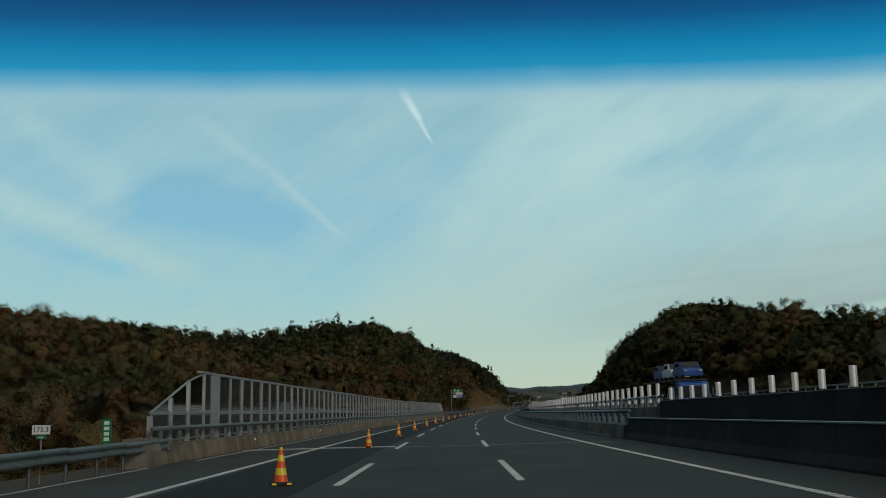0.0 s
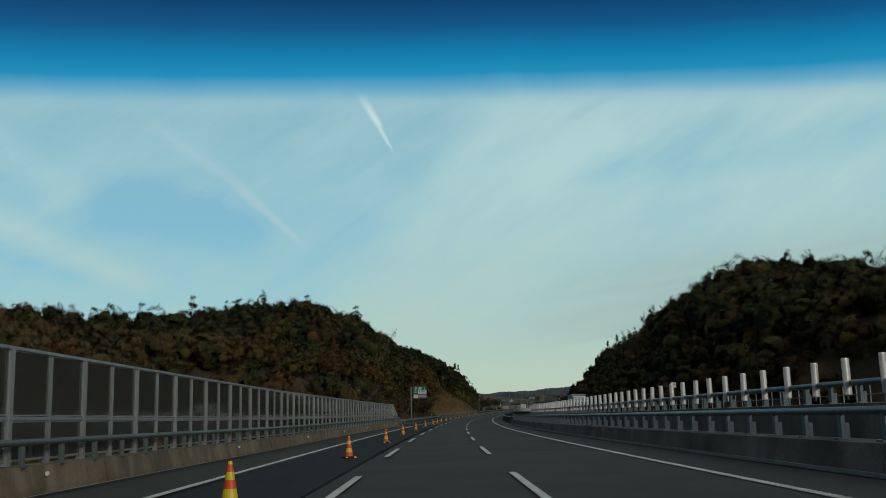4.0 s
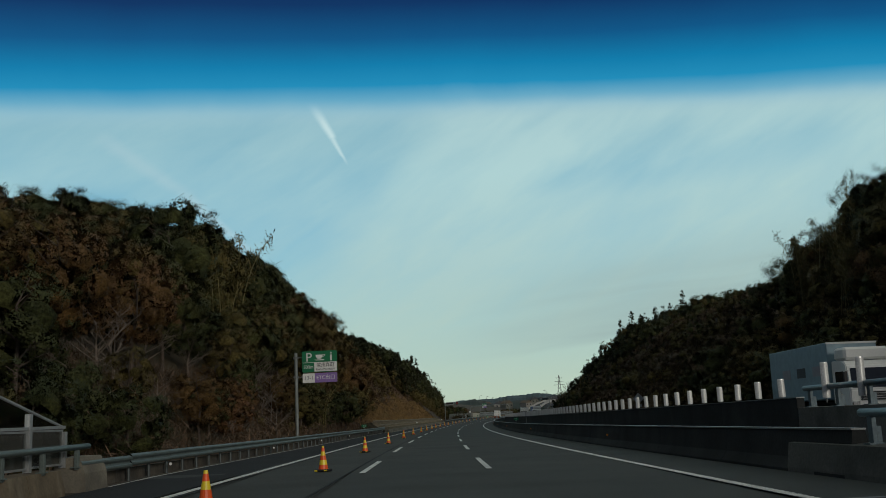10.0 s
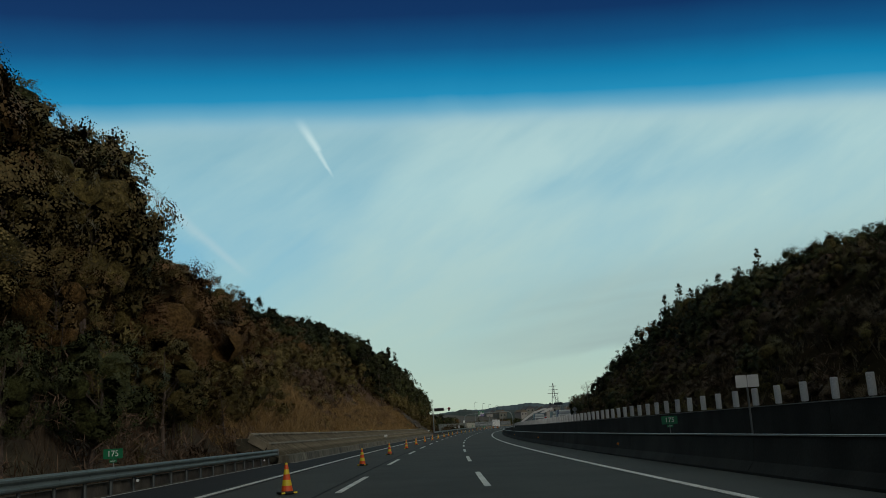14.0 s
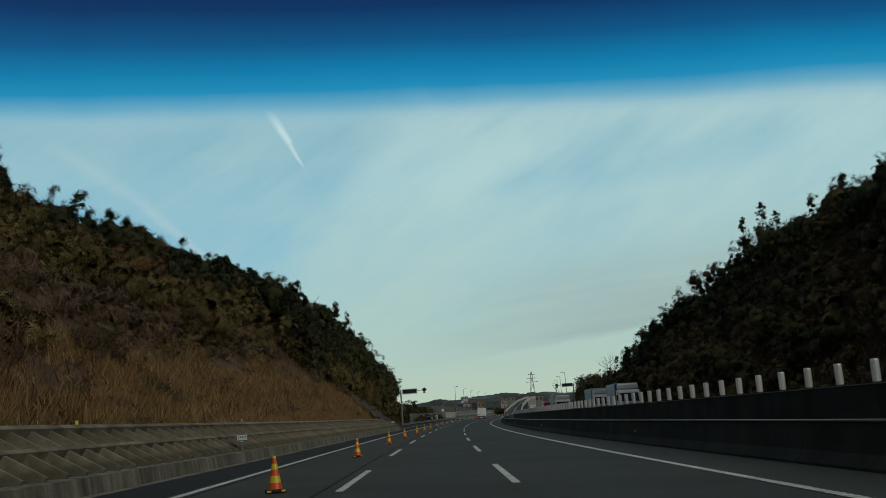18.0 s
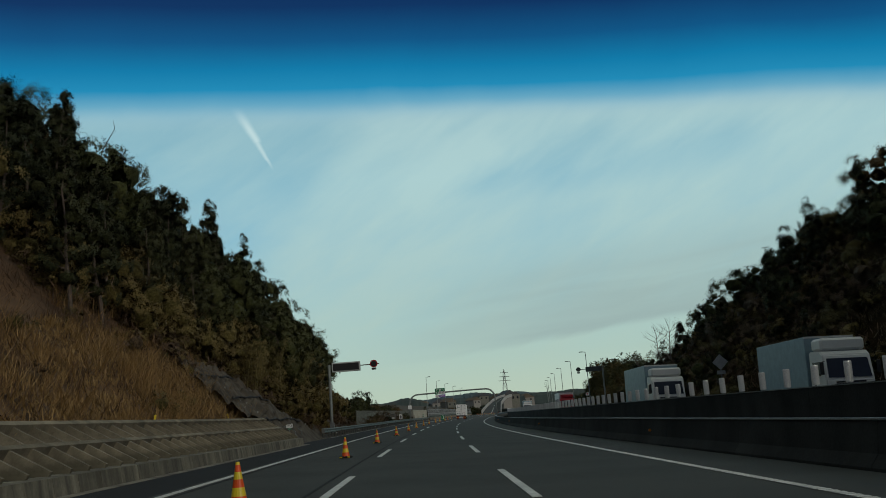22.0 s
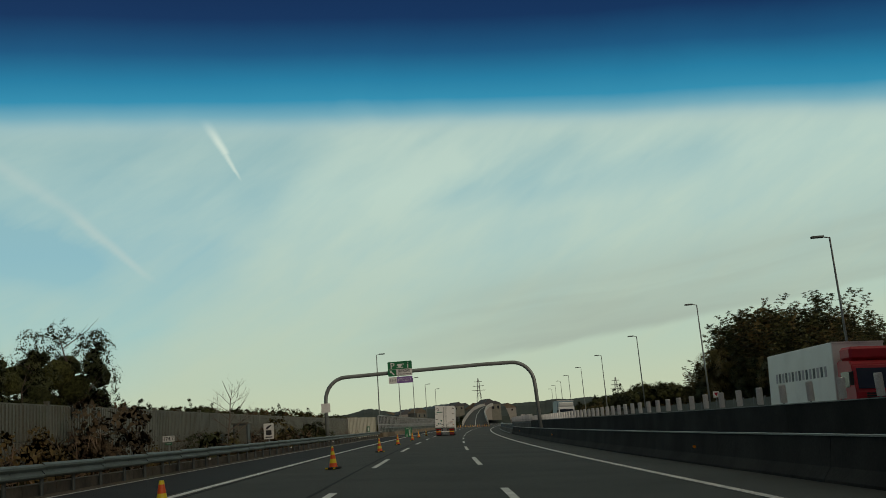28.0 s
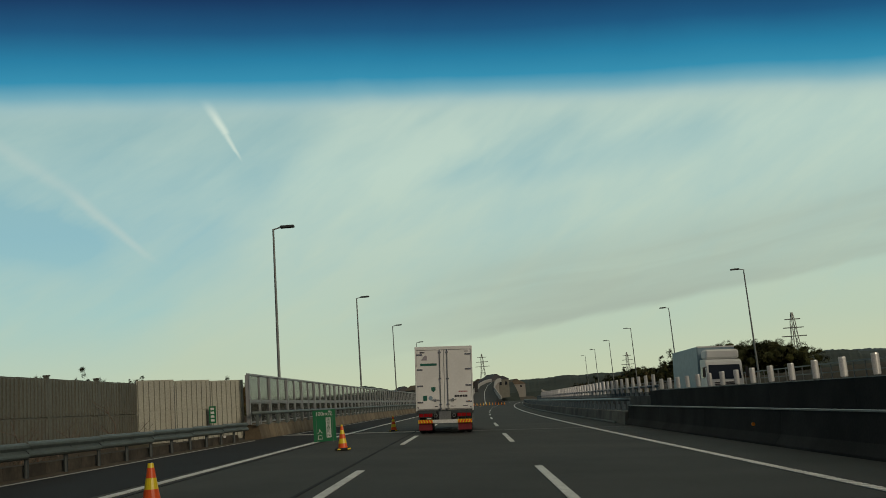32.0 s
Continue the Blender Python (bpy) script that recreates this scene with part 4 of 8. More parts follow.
KERB_L = [(-8.55, -0.3), (-8.55, 0.12), (-8.66, 0.60), (-9.2, 0.62), (-9.3, -0.3)]
strip_blocks("bridge_kerb", "stained brown concrete bridge kerb cast in blocks", KERB_L, 30.0, 231.0, 2.0, M["kerb_brown"], "kerb", 0.05)
clear_wall(30.5, 231, -9.0, 3.08, 5.6, 7.6, "noise barrier of smoky clear panes in grey steel frames", M["rail"])
_bm = bmesh.new()
for _k in range(9):
    box(_bm, -0.03, 0.03, _k * 0.12, _k * 0.12 + 0.10, 0.65, 3.0)
box(_bm, -0.02, 0.02, 0, 1.08, 0.65, 3.05)
DOOR = mesh_of("door_panel", _bm, M["frame_steel"])
for _s in (38.0, 219.5):
    tagged(child("barrier_door", DOOR, None, m=stand(_s, -8.98)), "ribbed grey metal service door in the noise barrier", "door")
swept("kerb_line", [(-8.2, 0.0), (-8.2, 0.011), (-8.08, 0.011), (-8.08, 0.0)], 33, 228, M["concrete_pale"], label="pale seam along the foot of the kerb", category="seam", kind="structure")
for _s in range(44, 228, 20):
    tagged(child("reflector", REFLECTOR, None, m=stand(_s, -8.5, 0.42)), "small round white reflector on the kerb", "reflector", "kerb reflectors")
# flared concrete end blocks
for _s, _e in ((28.6, 30.0), (231.0, 232.6)):
    bm = sweep(bmesh.new(), [(-8.4, -0.3), (-8.45, 0.45), (-8.6, 0.85), (-9.2, 0.85), (-9.3, -0.3)], _s, _e, 1)
    tagged(part("end_block", bm, M["concrete"]), "stained concrete end block of the bridge kerb", "end block")

# second bridge, on the left past the sign arch
strip_blocks("bridge_kerb", "stained brown concrete bridge kerb cast in blocks", KERB_L, 706.0, 900.0, 2.0, M["kerb_brown"], "kerb", 0.05)
clear_wall(705.9, 900, -9.0, 2.75, 0, 0, "long noise barrier of clear panes in pale steel frames", M["rail"])
swept("kerb_line", [(-8.2, 0.0), (-8.2, 0.011), (-8.08, 0.011), (-8.08, 0.0)], 712, 900, M["concrete_pale"], label="pale seam along the foot of the kerb", category="seam", kind="structure")


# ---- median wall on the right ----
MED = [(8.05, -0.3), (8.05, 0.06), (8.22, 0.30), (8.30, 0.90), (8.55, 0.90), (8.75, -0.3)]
strip_blocks("median_wall", "dark concrete median wall with a pale steel edge", MED, -60, 44, 8.0, M["concrete_dark"], "wall", 0.02)
strip_blocks("median_wall", "dark concrete median wall with a pale steel edge", MED, 225, 713, 8.0, M["concrete_dark"], "wall", 0.02)
for a, b in ((-60, 44), (225, 713)):
    swept("wall_edge", [(8.27, 0.90), (8.27, 0.935), (8.57, 0.935), (8.57, 0.90)], a, b, M["galv"], label="pale steel edge on top of the median wall", category="edge", kind="structure")
MEDK = [(8.05, -0.3), (8.05, 0.10), (8.13, 0.62), (8.62, 0.66), (8.7, -0.3)]


def pipe_parapet(s0, s1, d, base, high, mat, label, name="pipe_parapet"):
    top = thing(name, stand(s0, d), label, "parapet")
    n = int(round((s1 - s0) / 2.0))
    bm = bmesh.new()
    box(bm, -0.05, 0.05, -0.09, 0.09, base, high - 0.05, 0.012)
    box(bm, -0.02, 0.16, -0.015, 0.015, base, high - 0.25)
    box(bm, -0.14, 0.14, -0.14, 0.14, base, base + 0.03)
    pm = mesh_of("rail_post", bm, mat)
    for i in range(n + 1):
        child("rail_post", pm, top, m=stand(s0 + (s1 - s0) * i / n, d))
    for z, r in ((high, 0.085),):
        circ = [(d + r * math.cos(k * math.tau / 10), z + r * math.sin(k * math.tau / 10)) for k in range(10)]
        ob = swept("pipe_rail", circ, s0 - 0.4, s1 + 0.4, mat, None)
        ob.parent = top
        ob.matrix_parent_inverse = base_of(top).inverted()
        for p in ob.data.polygons:
            p.use_smooth = True
    return top


for a, b in ((44, 225), (713, 900)):
    strip_blocks("bridge_kerb", "dark concrete bridge kerb beside the fast lane", MEDK, a, b, 8.0, M["concrete_bridge"], "kerb", 0.02)
    pipe_parapet(a + 0.6, b - 0.6, 8.42, 0.64, 1.22, M["blue_rail"], "blue-grey steel tube parapet on a concrete kerb")
    swept("conduit", [(7.95, 0.02), (7.95, 0.10), (8.04, 0.10), (8.04, 0.02)], a + 3, b - 3, M["galv"], label="thin pale conduit along the foot of the kerb", category="conduit", kind="structure")
for _k in range(-1, 18):
    _s = 10.5 + 40 * _k
    tagged(child("reflector", REFLECTOR_RED, None, m=stand(_s, 8.0, 0.52)), "small orange reflector on the dark median wall", "reflector", "median reflectors")

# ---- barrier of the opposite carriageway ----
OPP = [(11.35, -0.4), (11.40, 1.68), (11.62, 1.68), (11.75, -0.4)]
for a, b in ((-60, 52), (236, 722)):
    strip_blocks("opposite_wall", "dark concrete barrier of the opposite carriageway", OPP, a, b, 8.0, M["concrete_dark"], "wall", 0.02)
    swept("wall_edge", [(11.38, 1.68), (11.38, 1.71), (11.64, 1.71), (11.64, 1.68)], a, b, M["galv"], label="steel edge on top of the opposite barrier", category="edge", kind="structure")
OPPK = [(11.35, -0.4), (11.40, 1.38), (11.80, 1.40), (11.85, -0.4)]
for a, b in ((52, 236), (722, 900)):
    strip_blocks("opposite_kerb", "dark concrete bridge kerb of the opposite carriageway", OPPK, a, b, 8.0, M["concrete_bridge"], "kerb", 0.02)
    pipe_parapet(a + 0.6, b - 0.6, 11.6, 1.38, 1.95, M["blue_rail"], "blue-grey tube parapet of the opposite bridge")


def blade_mesh(h):
    bm = bmesh.new()
    cols = []
    for k in range(7):
        a = -0.11 + 0.22 * k / 6
        bow = 0.035 * (1 - (a / 0.11) ** 2)
        cols.append((a, bow))
    ring = [(x, -y - 0.01) for x, y in cols] + [(x, 0.012) for x, y in cols[::-1]]
    lv = []
    for z, sc in ((0, 0.86), (0.03, 1), (h - 0.03, 1), (h, 0.86)):
        lv.append([bm.verts.new((x * sc, y * sc, z)) for x, y in ring])
    n = len(ring)
    for p, q in zip(lv, lv[1:]):
        for k in range(n):
            bm.faces.new((p[k], p[(k + 1) % n], q[(k + 1) % n], q[k]))
    bm.faces.new(lv[0][::-1]), bm.faces.new(lv[-1])
    return mesh_of("blade", bm, M["blade_metal"])


BLADE, BLADE_TALL = blade_mesh(0.58), blade_mesh(1.02)
_bm = bmesh.new()
rod(_bm, (0, 0.03, -0.12), (0, 0.03, 0.35), 0.025, 6)
BLADE_POST = mesh_of("stem", _bm, M["galv"])


def glare_blades(s0, s1, z, me, step):
    n = int((s1 - s0) / step)
    for i in range(n + 1):
        s = s0 + i * step
        m = stand(s, 11.5, z, turn=random.uniform(-4, 4), lean=random.uniform(-1.2, 1.2))
        b = child("glare_blade", me, None, m=m)
        tagged(b, "white curved anti-glare blade standing on the barrier", "blade", "anti-glare blades")
        child("stem", BLADE_POST, b)


glare_blades(-40, 51, 1.74, BLADE, 2.3)
glare_blades(53, 235, 1.62, BLADE_TALL, 2.35)
glare_blades(237.5, 721, 1.74, BLADE, 2.3)
glare_blades(723, 860, 1.62, BLADE_TALL, 2.6)
# fence with thin posts on the opposite side of that road
_bm = bmesh.new()
box(_bm, -0.03, 0.03, -0.03, 0.03, 0, 1.3)
FENCE_POST = mesh_of("fence_post", _bm, M["galv"])


def far_fence(s0, s1, d, z, h, step, label):
    top = thing("bridge_fence", stand(s0, d, z), label, "fence")
    n = int((s1 - s0) / step)
    for i in range(n + 1):
        child("fence_post", FENCE_POST, top, m=stand(s0 + i * step, d, z) @ Matrix.Diagonal((1, 1, h / 1.3, 1)))
    for zz, r in ((h, 0.05), (h * 0.55, 0.035)):
        ob = swept("fence_rail", [(d - r, z + zz - r), (d - r, z + zz + r), (d + r, z + zz + r), (d + r, z + zz - r)], s0, s1, M["galv"], None)
        ob.parent = top
        ob.matrix_parent_inverse = base_of(top).inverted()


for a, b in ((-50, 236), (722, 880)):
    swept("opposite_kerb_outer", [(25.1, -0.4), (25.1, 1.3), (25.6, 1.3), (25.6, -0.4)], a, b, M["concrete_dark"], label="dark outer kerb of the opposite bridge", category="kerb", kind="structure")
    far_fence(a, b, 25.35, 1.3, 1.35, 2.0, "grey steel bridge fence on the outer kerb")
for a, b in ((236, 640),):
    ob = swept("guard_rail", [(25.15, 1.05), (25.1, 1.12), (25.1, 1.3), (25.15, 1.38), (25.2, 1.38), (25.2, 1.05)], a, b, M["rail"], label="grey guard rail on the outer edge of the opposite road", category="guard rail")
    for i in range(int((b - a) / 4)):
        child("post", RAIL_POST, ob, m=stand(a + 4 * i + 1, 25.3, 0.72))
_fence = thing("panel_fence", stand(640, 25.4, 0.7), "grey ribbed panel fence along the opposite road", "fence")
_bm = bmesh.new()
_fold = [(-0.045 if _k % 4 in (1, 2) else -0.02, 0.05 + 2.8 * _k / 47) for _k in range(48)]
_plan = _fold + [(x + 0.006, y) for x, y in reversed(_fold)]
_rows = [[_bm.verts.new((x, y, z)) for x, y in _plan] for z in (0.35, 1.62)]
for _k in range(96):
    _bm.faces.new((_rows[0][_k], _rows[0][_k - 1], _rows[1][_k - 1], _rows[1][_k]))
for _k in range(47):
    for _r in _rows:
        _bm.faces.new((_r[_k], _r[_k + 1], _r[94 - _k], _r[95 - _k]))
bmesh.ops.recalc_face_normals(_bm, faces=_bm.faces)
PANEL = mesh_of("panel", _bm, M["louvre"])
_bm = bmesh.new()
box(_bm, -0.06, 0.06, -0.05, 0.05, -0.4, 1.72, 0.01)
PANEL_POST = mesh_of("fence_post", _bm, M["galv"])
for _k in range(28):
    child("panel", PANEL, _fence, m=stand(640 + 2.9 * _k, 25.4, 0.7))
    child("fence_post", PANEL_POST, _fence, m=stand(640 + 2.9 * _k, 25.4, 0.7))
# bridge girders under the decks
for a, b in ((41, 222), (710, 905)):
    swept("bridge_deck", [(-9.3, -0.5), (-9.3, -0.35), (8.7, -0.35), (8.7, -0.5), (6.5, -2.2), (-6.5, -2.2)], a, b, M["concrete_dark"], label="concrete deck girder of the bridge", category="bridge", kind="structure")
    swept("bridge_deck", [(11.4, -0.5), (11.4, 0.3), (25.6, 0.3), (25.6, -0.5), (22.5, -2.0), (14.5, -2.0)], a, b, M["concrete_dark"], label="concrete deck girder of the opposite bridge", category="bridge", kind="structure")
# steps where the shoulder ends
swept("shoulder_edge", [(-10.7, -0.6), (-10.7, -0.02), (-8.5, -0.01), (-8.5, -0.6)], -60, 30, M["soil"], label="earth verge behind the guard rail", category="verge", kind="structure")
swept("shoulder_edge", [(-11.3, -0.6), (-11.3, 0.02), (-8.5, -0.01), (-8.5, -0.6)], 222, 343, M["soil"], label="earth verge below the wooded bank", category="verge", kind="structure")
swept("shoulder_edge", [(-13.2, -0.6), (-13.2, 0.06), (-8.5, -0.01), (-8.5, -0.6)], 515, 708, M["soil"], label="brown earth verge behind the guard rail", category="verge", kind="structure")

# ---- trees and undergrowth ----
rng = np.random.default_rng(7)


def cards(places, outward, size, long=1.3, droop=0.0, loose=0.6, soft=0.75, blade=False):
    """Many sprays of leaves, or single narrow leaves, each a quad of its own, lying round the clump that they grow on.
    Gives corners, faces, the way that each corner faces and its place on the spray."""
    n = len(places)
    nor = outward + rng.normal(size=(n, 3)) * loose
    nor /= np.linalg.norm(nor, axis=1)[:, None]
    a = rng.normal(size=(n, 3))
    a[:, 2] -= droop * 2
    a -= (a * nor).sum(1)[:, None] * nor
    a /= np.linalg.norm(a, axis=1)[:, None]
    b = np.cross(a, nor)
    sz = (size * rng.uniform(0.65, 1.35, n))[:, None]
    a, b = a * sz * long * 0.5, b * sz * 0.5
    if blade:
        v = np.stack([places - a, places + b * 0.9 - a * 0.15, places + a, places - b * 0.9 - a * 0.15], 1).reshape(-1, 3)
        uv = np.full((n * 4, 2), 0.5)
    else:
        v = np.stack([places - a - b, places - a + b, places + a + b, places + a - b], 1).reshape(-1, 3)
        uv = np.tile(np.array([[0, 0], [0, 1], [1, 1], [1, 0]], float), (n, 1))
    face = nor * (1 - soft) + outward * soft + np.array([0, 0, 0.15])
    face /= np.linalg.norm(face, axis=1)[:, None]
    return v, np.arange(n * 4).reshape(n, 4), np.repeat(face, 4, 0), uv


def np_mesh(name, v, f, mats, index=None, face=None, uv=None):
    me = bpy.data.meshes.new(name)
    k = f.shape[1]
    me.vertices.add(len(v))
    me.vertices.foreach_set("co", np.asarray(v, np.float32).ravel())
    me.loops.add(f.size)
    me.loops.foreach_set("vertex_index", f.astype(np.int32).ravel())
    me.polygons.add(len(f))
    me.polygons.foreach_set("loop_start", np.arange(0, f.size, k, dtype=np.int32))
    for m in mats:
        me.materials.append(m)
    if index is not None:
        me.polygons.foreach_set("material_index", np.asarray(index, np.int32))
    me.update(calc_edges=True)
    if uv is not None:
        me.uv_layers.new(name="spray").data.foreach_set("uv", np.asarray(uv[f.ravel()], np.float32).ravel())
    if face is not None:
        me.normals_split_custom_set_from_vertices(np.asarray(face, np.float32))
    return me


def clumps(n_clump, n_leaf, rx, rz, zc, cone=0.0, hollow=0.55, lump=0.42):
    """Leaf places over an uneven crown of clumps, and the way that each one faces."""
    out, ways = [], []
    for k in range(n_clump):
        # spread the clumps evenly, then shake them
        z = 1 - 2 * (k + 0.5) / n_clump
        a = k * 2.39996 + rng.normal() * 0.25
        d = np.array([math.cos(a) * math.sqrt(1 - z * z), math.sin(a) * math.sqrt(1 - z * z), z]) + rng.normal(size=3) * 0.16
        d /= np.linalg.norm(d)
        p = d * rng.uniform(hollow, 1.0)
        h = (p[2] + 1) / 2
        w = (1 - cone * h)
        c = np.array([p[0] * rx * w, p[1] * rx * w, zc + p[2] * rz])
        rad = rx * lump * rng.uniform(0.6, 1.15) * (1 - 0.5 * cone * h)
        q = rng.normal(size=(n_leaf, 3)) + d * 0.55
        q /= np.linalg.norm(q, axis=1)[:, None]
        out.append(c + q * (rng.uniform(0.55, 1, n_leaf) ** 0.5)[:, None] * rad * np.array([1, 1, 0.8]))
        w = q * 0.75 + d * 0.5
        ways.append(w / np.linalg.norm(w, axis=1)[:, None])
    return np.concatenate(out), np.concatenate(ways)


DOME = [(0.45, 6, 0.0), (1.05, 6, 0.5), (1.75, 6, 0.0)]


def domes(n_clump, rx, rz, zc, cone=0.0, hollow=0.55, lump=0.42, size=1.0):
    """The bodies of the clumps: uneven domes that face outwards, 14 faces each."""
    vs, fs, ws = [], [], []
    for k in range(n_clump):
        z = 1 - 2 * (k + 0.5) / n_clump
        a = k * 2.39996 + rng.normal() * 0.25
        d = np.array([math.cos(a) * math.sqrt(1 - z * z), math.sin(a) * math.sqrt(1 - z * z), z]) + rng.normal(size=3) * 0.16
        d /= np.linalg.norm(d)
        p = d * rng.uniform(hollow, 1.0)
        h = (p[2] + 1) / 2
        w = 1 - cone * h
        c = np.array([p[0] * rx * w, p[1] * rx * w, zc + p[2] * rz])
        rad = size * rx * lump * rng.uniform(0.75, 1.2) * (1 - 0.5 * cone * h)
        e1 = np.cross(d, [0.3, 0.2, 1.0] if abs(d[2]) < 0.9 else [1.0, 0, 0])
        e1 /= np.linalg.norm(e1)
        e2 = np.cross(d, e1)
        b = len(vs)
        for polar, n, off in DOME:
            for i in range(n):
                t = (i + off) * math.tau / n
                q = d * math.cos(polar) + (e1 * math.cos(t) + e2 * math.sin(t)) * math.sin(polar)
                vs.append(c + q * rad * rng.uniform(0.84, 1.12) * np.array([1, 1, 0.85]))
                o = q * 0.85 + d * 0.3 + np.array([0, 0, 0.12])
                ws.append(o / np.linalg.norm(o))
        for r in (0, 6):
            fs += [(b + r + i, b + r + 6 + i, b + r + 6 + (i + 1) % 6, b + r + (i + 1) % 6) for i in range(6)]
        fs += [(b, b + 1, b + 2, b + 3), (b, b + 3, b + 4, b + 5)]
    return np.array(vs), np.array(fs), np.array(ws), np.full((len(vs), 2), 0.5)


def limbs(height, spread, n, r0, lean=0.0, bare=False):
    """Tapered trunk with limbs, as one bmesh."""
    bm = bmesh.new()
    pts = [Vector((0, 0, -0.6))]
    for k in range(1, 6):
        pts.append(Vector((rng.normal() * 0.12 * k * 0.5 + lean * k / 5, rng.normal() * 0.12 * k * 0.5, height * k / 5 * 0.82)))
    for k in range(5):
        rod(bm, pts[k], pts[k + 1], r0 * (1 - 0.17 * k), 6, r0 * (1 - 0.17 * (k + 1)))
    for _ in range(n):
        k = rng.uniform(0.3, 1.0)
        i = min(int(k * 5), 4)
        p = pts[i].lerp(pts[i + 1], k * 5 - i)
        a = rng.uniform(0, math.tau)
        ln = spread * rng.uniform(0.5, 1.0) * (1.15 - 0.5 * k)
        q = p + Vector((math.cos(a) * ln, math.sin(a) * ln, ln * rng.uniform(0.4, 1.0)))
        r = r0 * 0.38 * (1.1 - 0.6 * k)
        rod(bm, p, q, r, 5, r * 0.4)
        for _ in range(4 if bare else 2):
            u = rng.uniform(0.4, 1.0)
            s0 = p.lerp(q, u)
            a2 = a + rng.uniform(-1.1, 1.1)
            l2 = ln * rng.uniform(0.35, 0.7)
            s1 = s0 + Vector((math.cos(a2) * l2 * 0.8, math.sin(a2) * l2 * 0.8, l2 * rng.uniform(0.3, 1.0)))
            rod(bm, s0, s1, r * 0.45, 4, r * 0.15)
            if bare:
                for _ in range(3):
                    t0 = s0.lerp(s1, rng.uniform(0.4, 1))
                    rod(bm, t0, t0 + Vector((rng.normal() * 0.4, rng.normal() * 0.4, rng.uniform(0.2, 0.9))) * l2 * 0.6, r * 0.2, 3, r * 0.06)
    return bm


PROTO = {}


def proto(kind, trunk, crown):
    PROTO.setdefault(kind, []).append((trunk, crown))


def joined(*sets):
    """Sets of (corners, faces, ways, places on the spray) as one."""
    v, f, w, p, n = [], [], [], [], 0
    for a, b, c, e in sets:
        v.append(a), f.append(b + n), w.append(c), p.append(e)
        n += len(a)
    return np.concatenate(v), np.concatenate(f), np.concatenate(w), np.concatenate(p)


def crown_mesh(leaves, mat, bodies=None, body_mat=None):
    """A crown of leaves, over the bodies of its clumps where they are given."""
    if bodies is None:
        v, f, w, p = leaves
        return np_mesh("crown", v, f, [mat], None, w, p)
    v, f, w, p = joined(leaves, bodies)
    return np_mesh("crown", v, f, [mat, body_mat], np.arange(len(f)) >= len(leaves[1]), w, p)


for _v in range(4):
    h = 8.5 + _v * 0.5
    shape_ = (2.8, 2.8, h * 0.58, 0.0, 0.74, 0.33)
    core = (7, 2.2, 2.2, h * 0.56, 0.0, 0.4, 0.40)
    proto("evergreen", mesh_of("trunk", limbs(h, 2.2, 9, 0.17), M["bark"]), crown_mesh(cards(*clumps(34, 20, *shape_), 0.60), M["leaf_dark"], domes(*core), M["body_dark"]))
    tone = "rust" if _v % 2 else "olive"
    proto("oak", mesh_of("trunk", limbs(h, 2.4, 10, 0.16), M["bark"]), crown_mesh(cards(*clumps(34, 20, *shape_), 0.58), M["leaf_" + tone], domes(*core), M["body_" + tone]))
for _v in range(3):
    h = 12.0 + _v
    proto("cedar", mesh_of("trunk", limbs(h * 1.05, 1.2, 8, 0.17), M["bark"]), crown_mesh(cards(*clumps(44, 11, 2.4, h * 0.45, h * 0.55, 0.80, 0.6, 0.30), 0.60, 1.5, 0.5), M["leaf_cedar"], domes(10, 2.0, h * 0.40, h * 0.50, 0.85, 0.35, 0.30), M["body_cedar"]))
    proto("bare", mesh_of("trunk", limbs(6.0 + _v, 2.2, 12, 0.10, bare=True), M["bark_pale"]), None)
    # bamboo: a stand of thin arching stems with sprays of leaves
    culm_set = []
    spots = []
    for _ in range(9):
        track = []
        a, ln, hh = rng.uniform(0, math.tau), rng.uniform(0.8, 2.2), rng.uniform(6.5, 9.5)
        x0, y0 = rng.normal(size=2) * 0.9
        last = None
        for k in range(7):
            u = k / 6
            p = Vector((x0 + math.cos(a) * ln * u ** 2.5, y0 + math.sin(a) * ln * u ** 2.5, hh * (u - 0.18 * u ** 3) - 0.4 * (1 - u)))
            track.append(p)
            if u > 0.3:
                for _ in range(56):
                    w = 0.46 if u < 0.8 else 0.24
                    spots.append((p.x + rng.normal() * w, p.y + rng.normal() * w, p.z + rng.normal() * w * 1.1))
        culm_set.append(mesh_of("culm", pipe(bmesh.new(), track, 0.028, 5), M["culm"]))
    spots = np.array(spots)
    way = spots - spots.mean(0)
    way[:, 2] *= 0.5
    proto("bamboo", culm_set, crown_mesh(cards(spots, way / np.linalg.norm(way, axis=1)[:, None], 0.085, long=3.6, droop=0.5, loose=0.9, blade=True), M["leaf_bamboo"]))
for _v in range(3):
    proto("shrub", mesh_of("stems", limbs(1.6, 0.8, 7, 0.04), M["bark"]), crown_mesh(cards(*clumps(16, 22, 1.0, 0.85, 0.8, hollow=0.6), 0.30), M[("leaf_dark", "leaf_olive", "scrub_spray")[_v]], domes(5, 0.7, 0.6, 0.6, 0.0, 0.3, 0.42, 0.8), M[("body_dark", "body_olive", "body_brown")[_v]]))
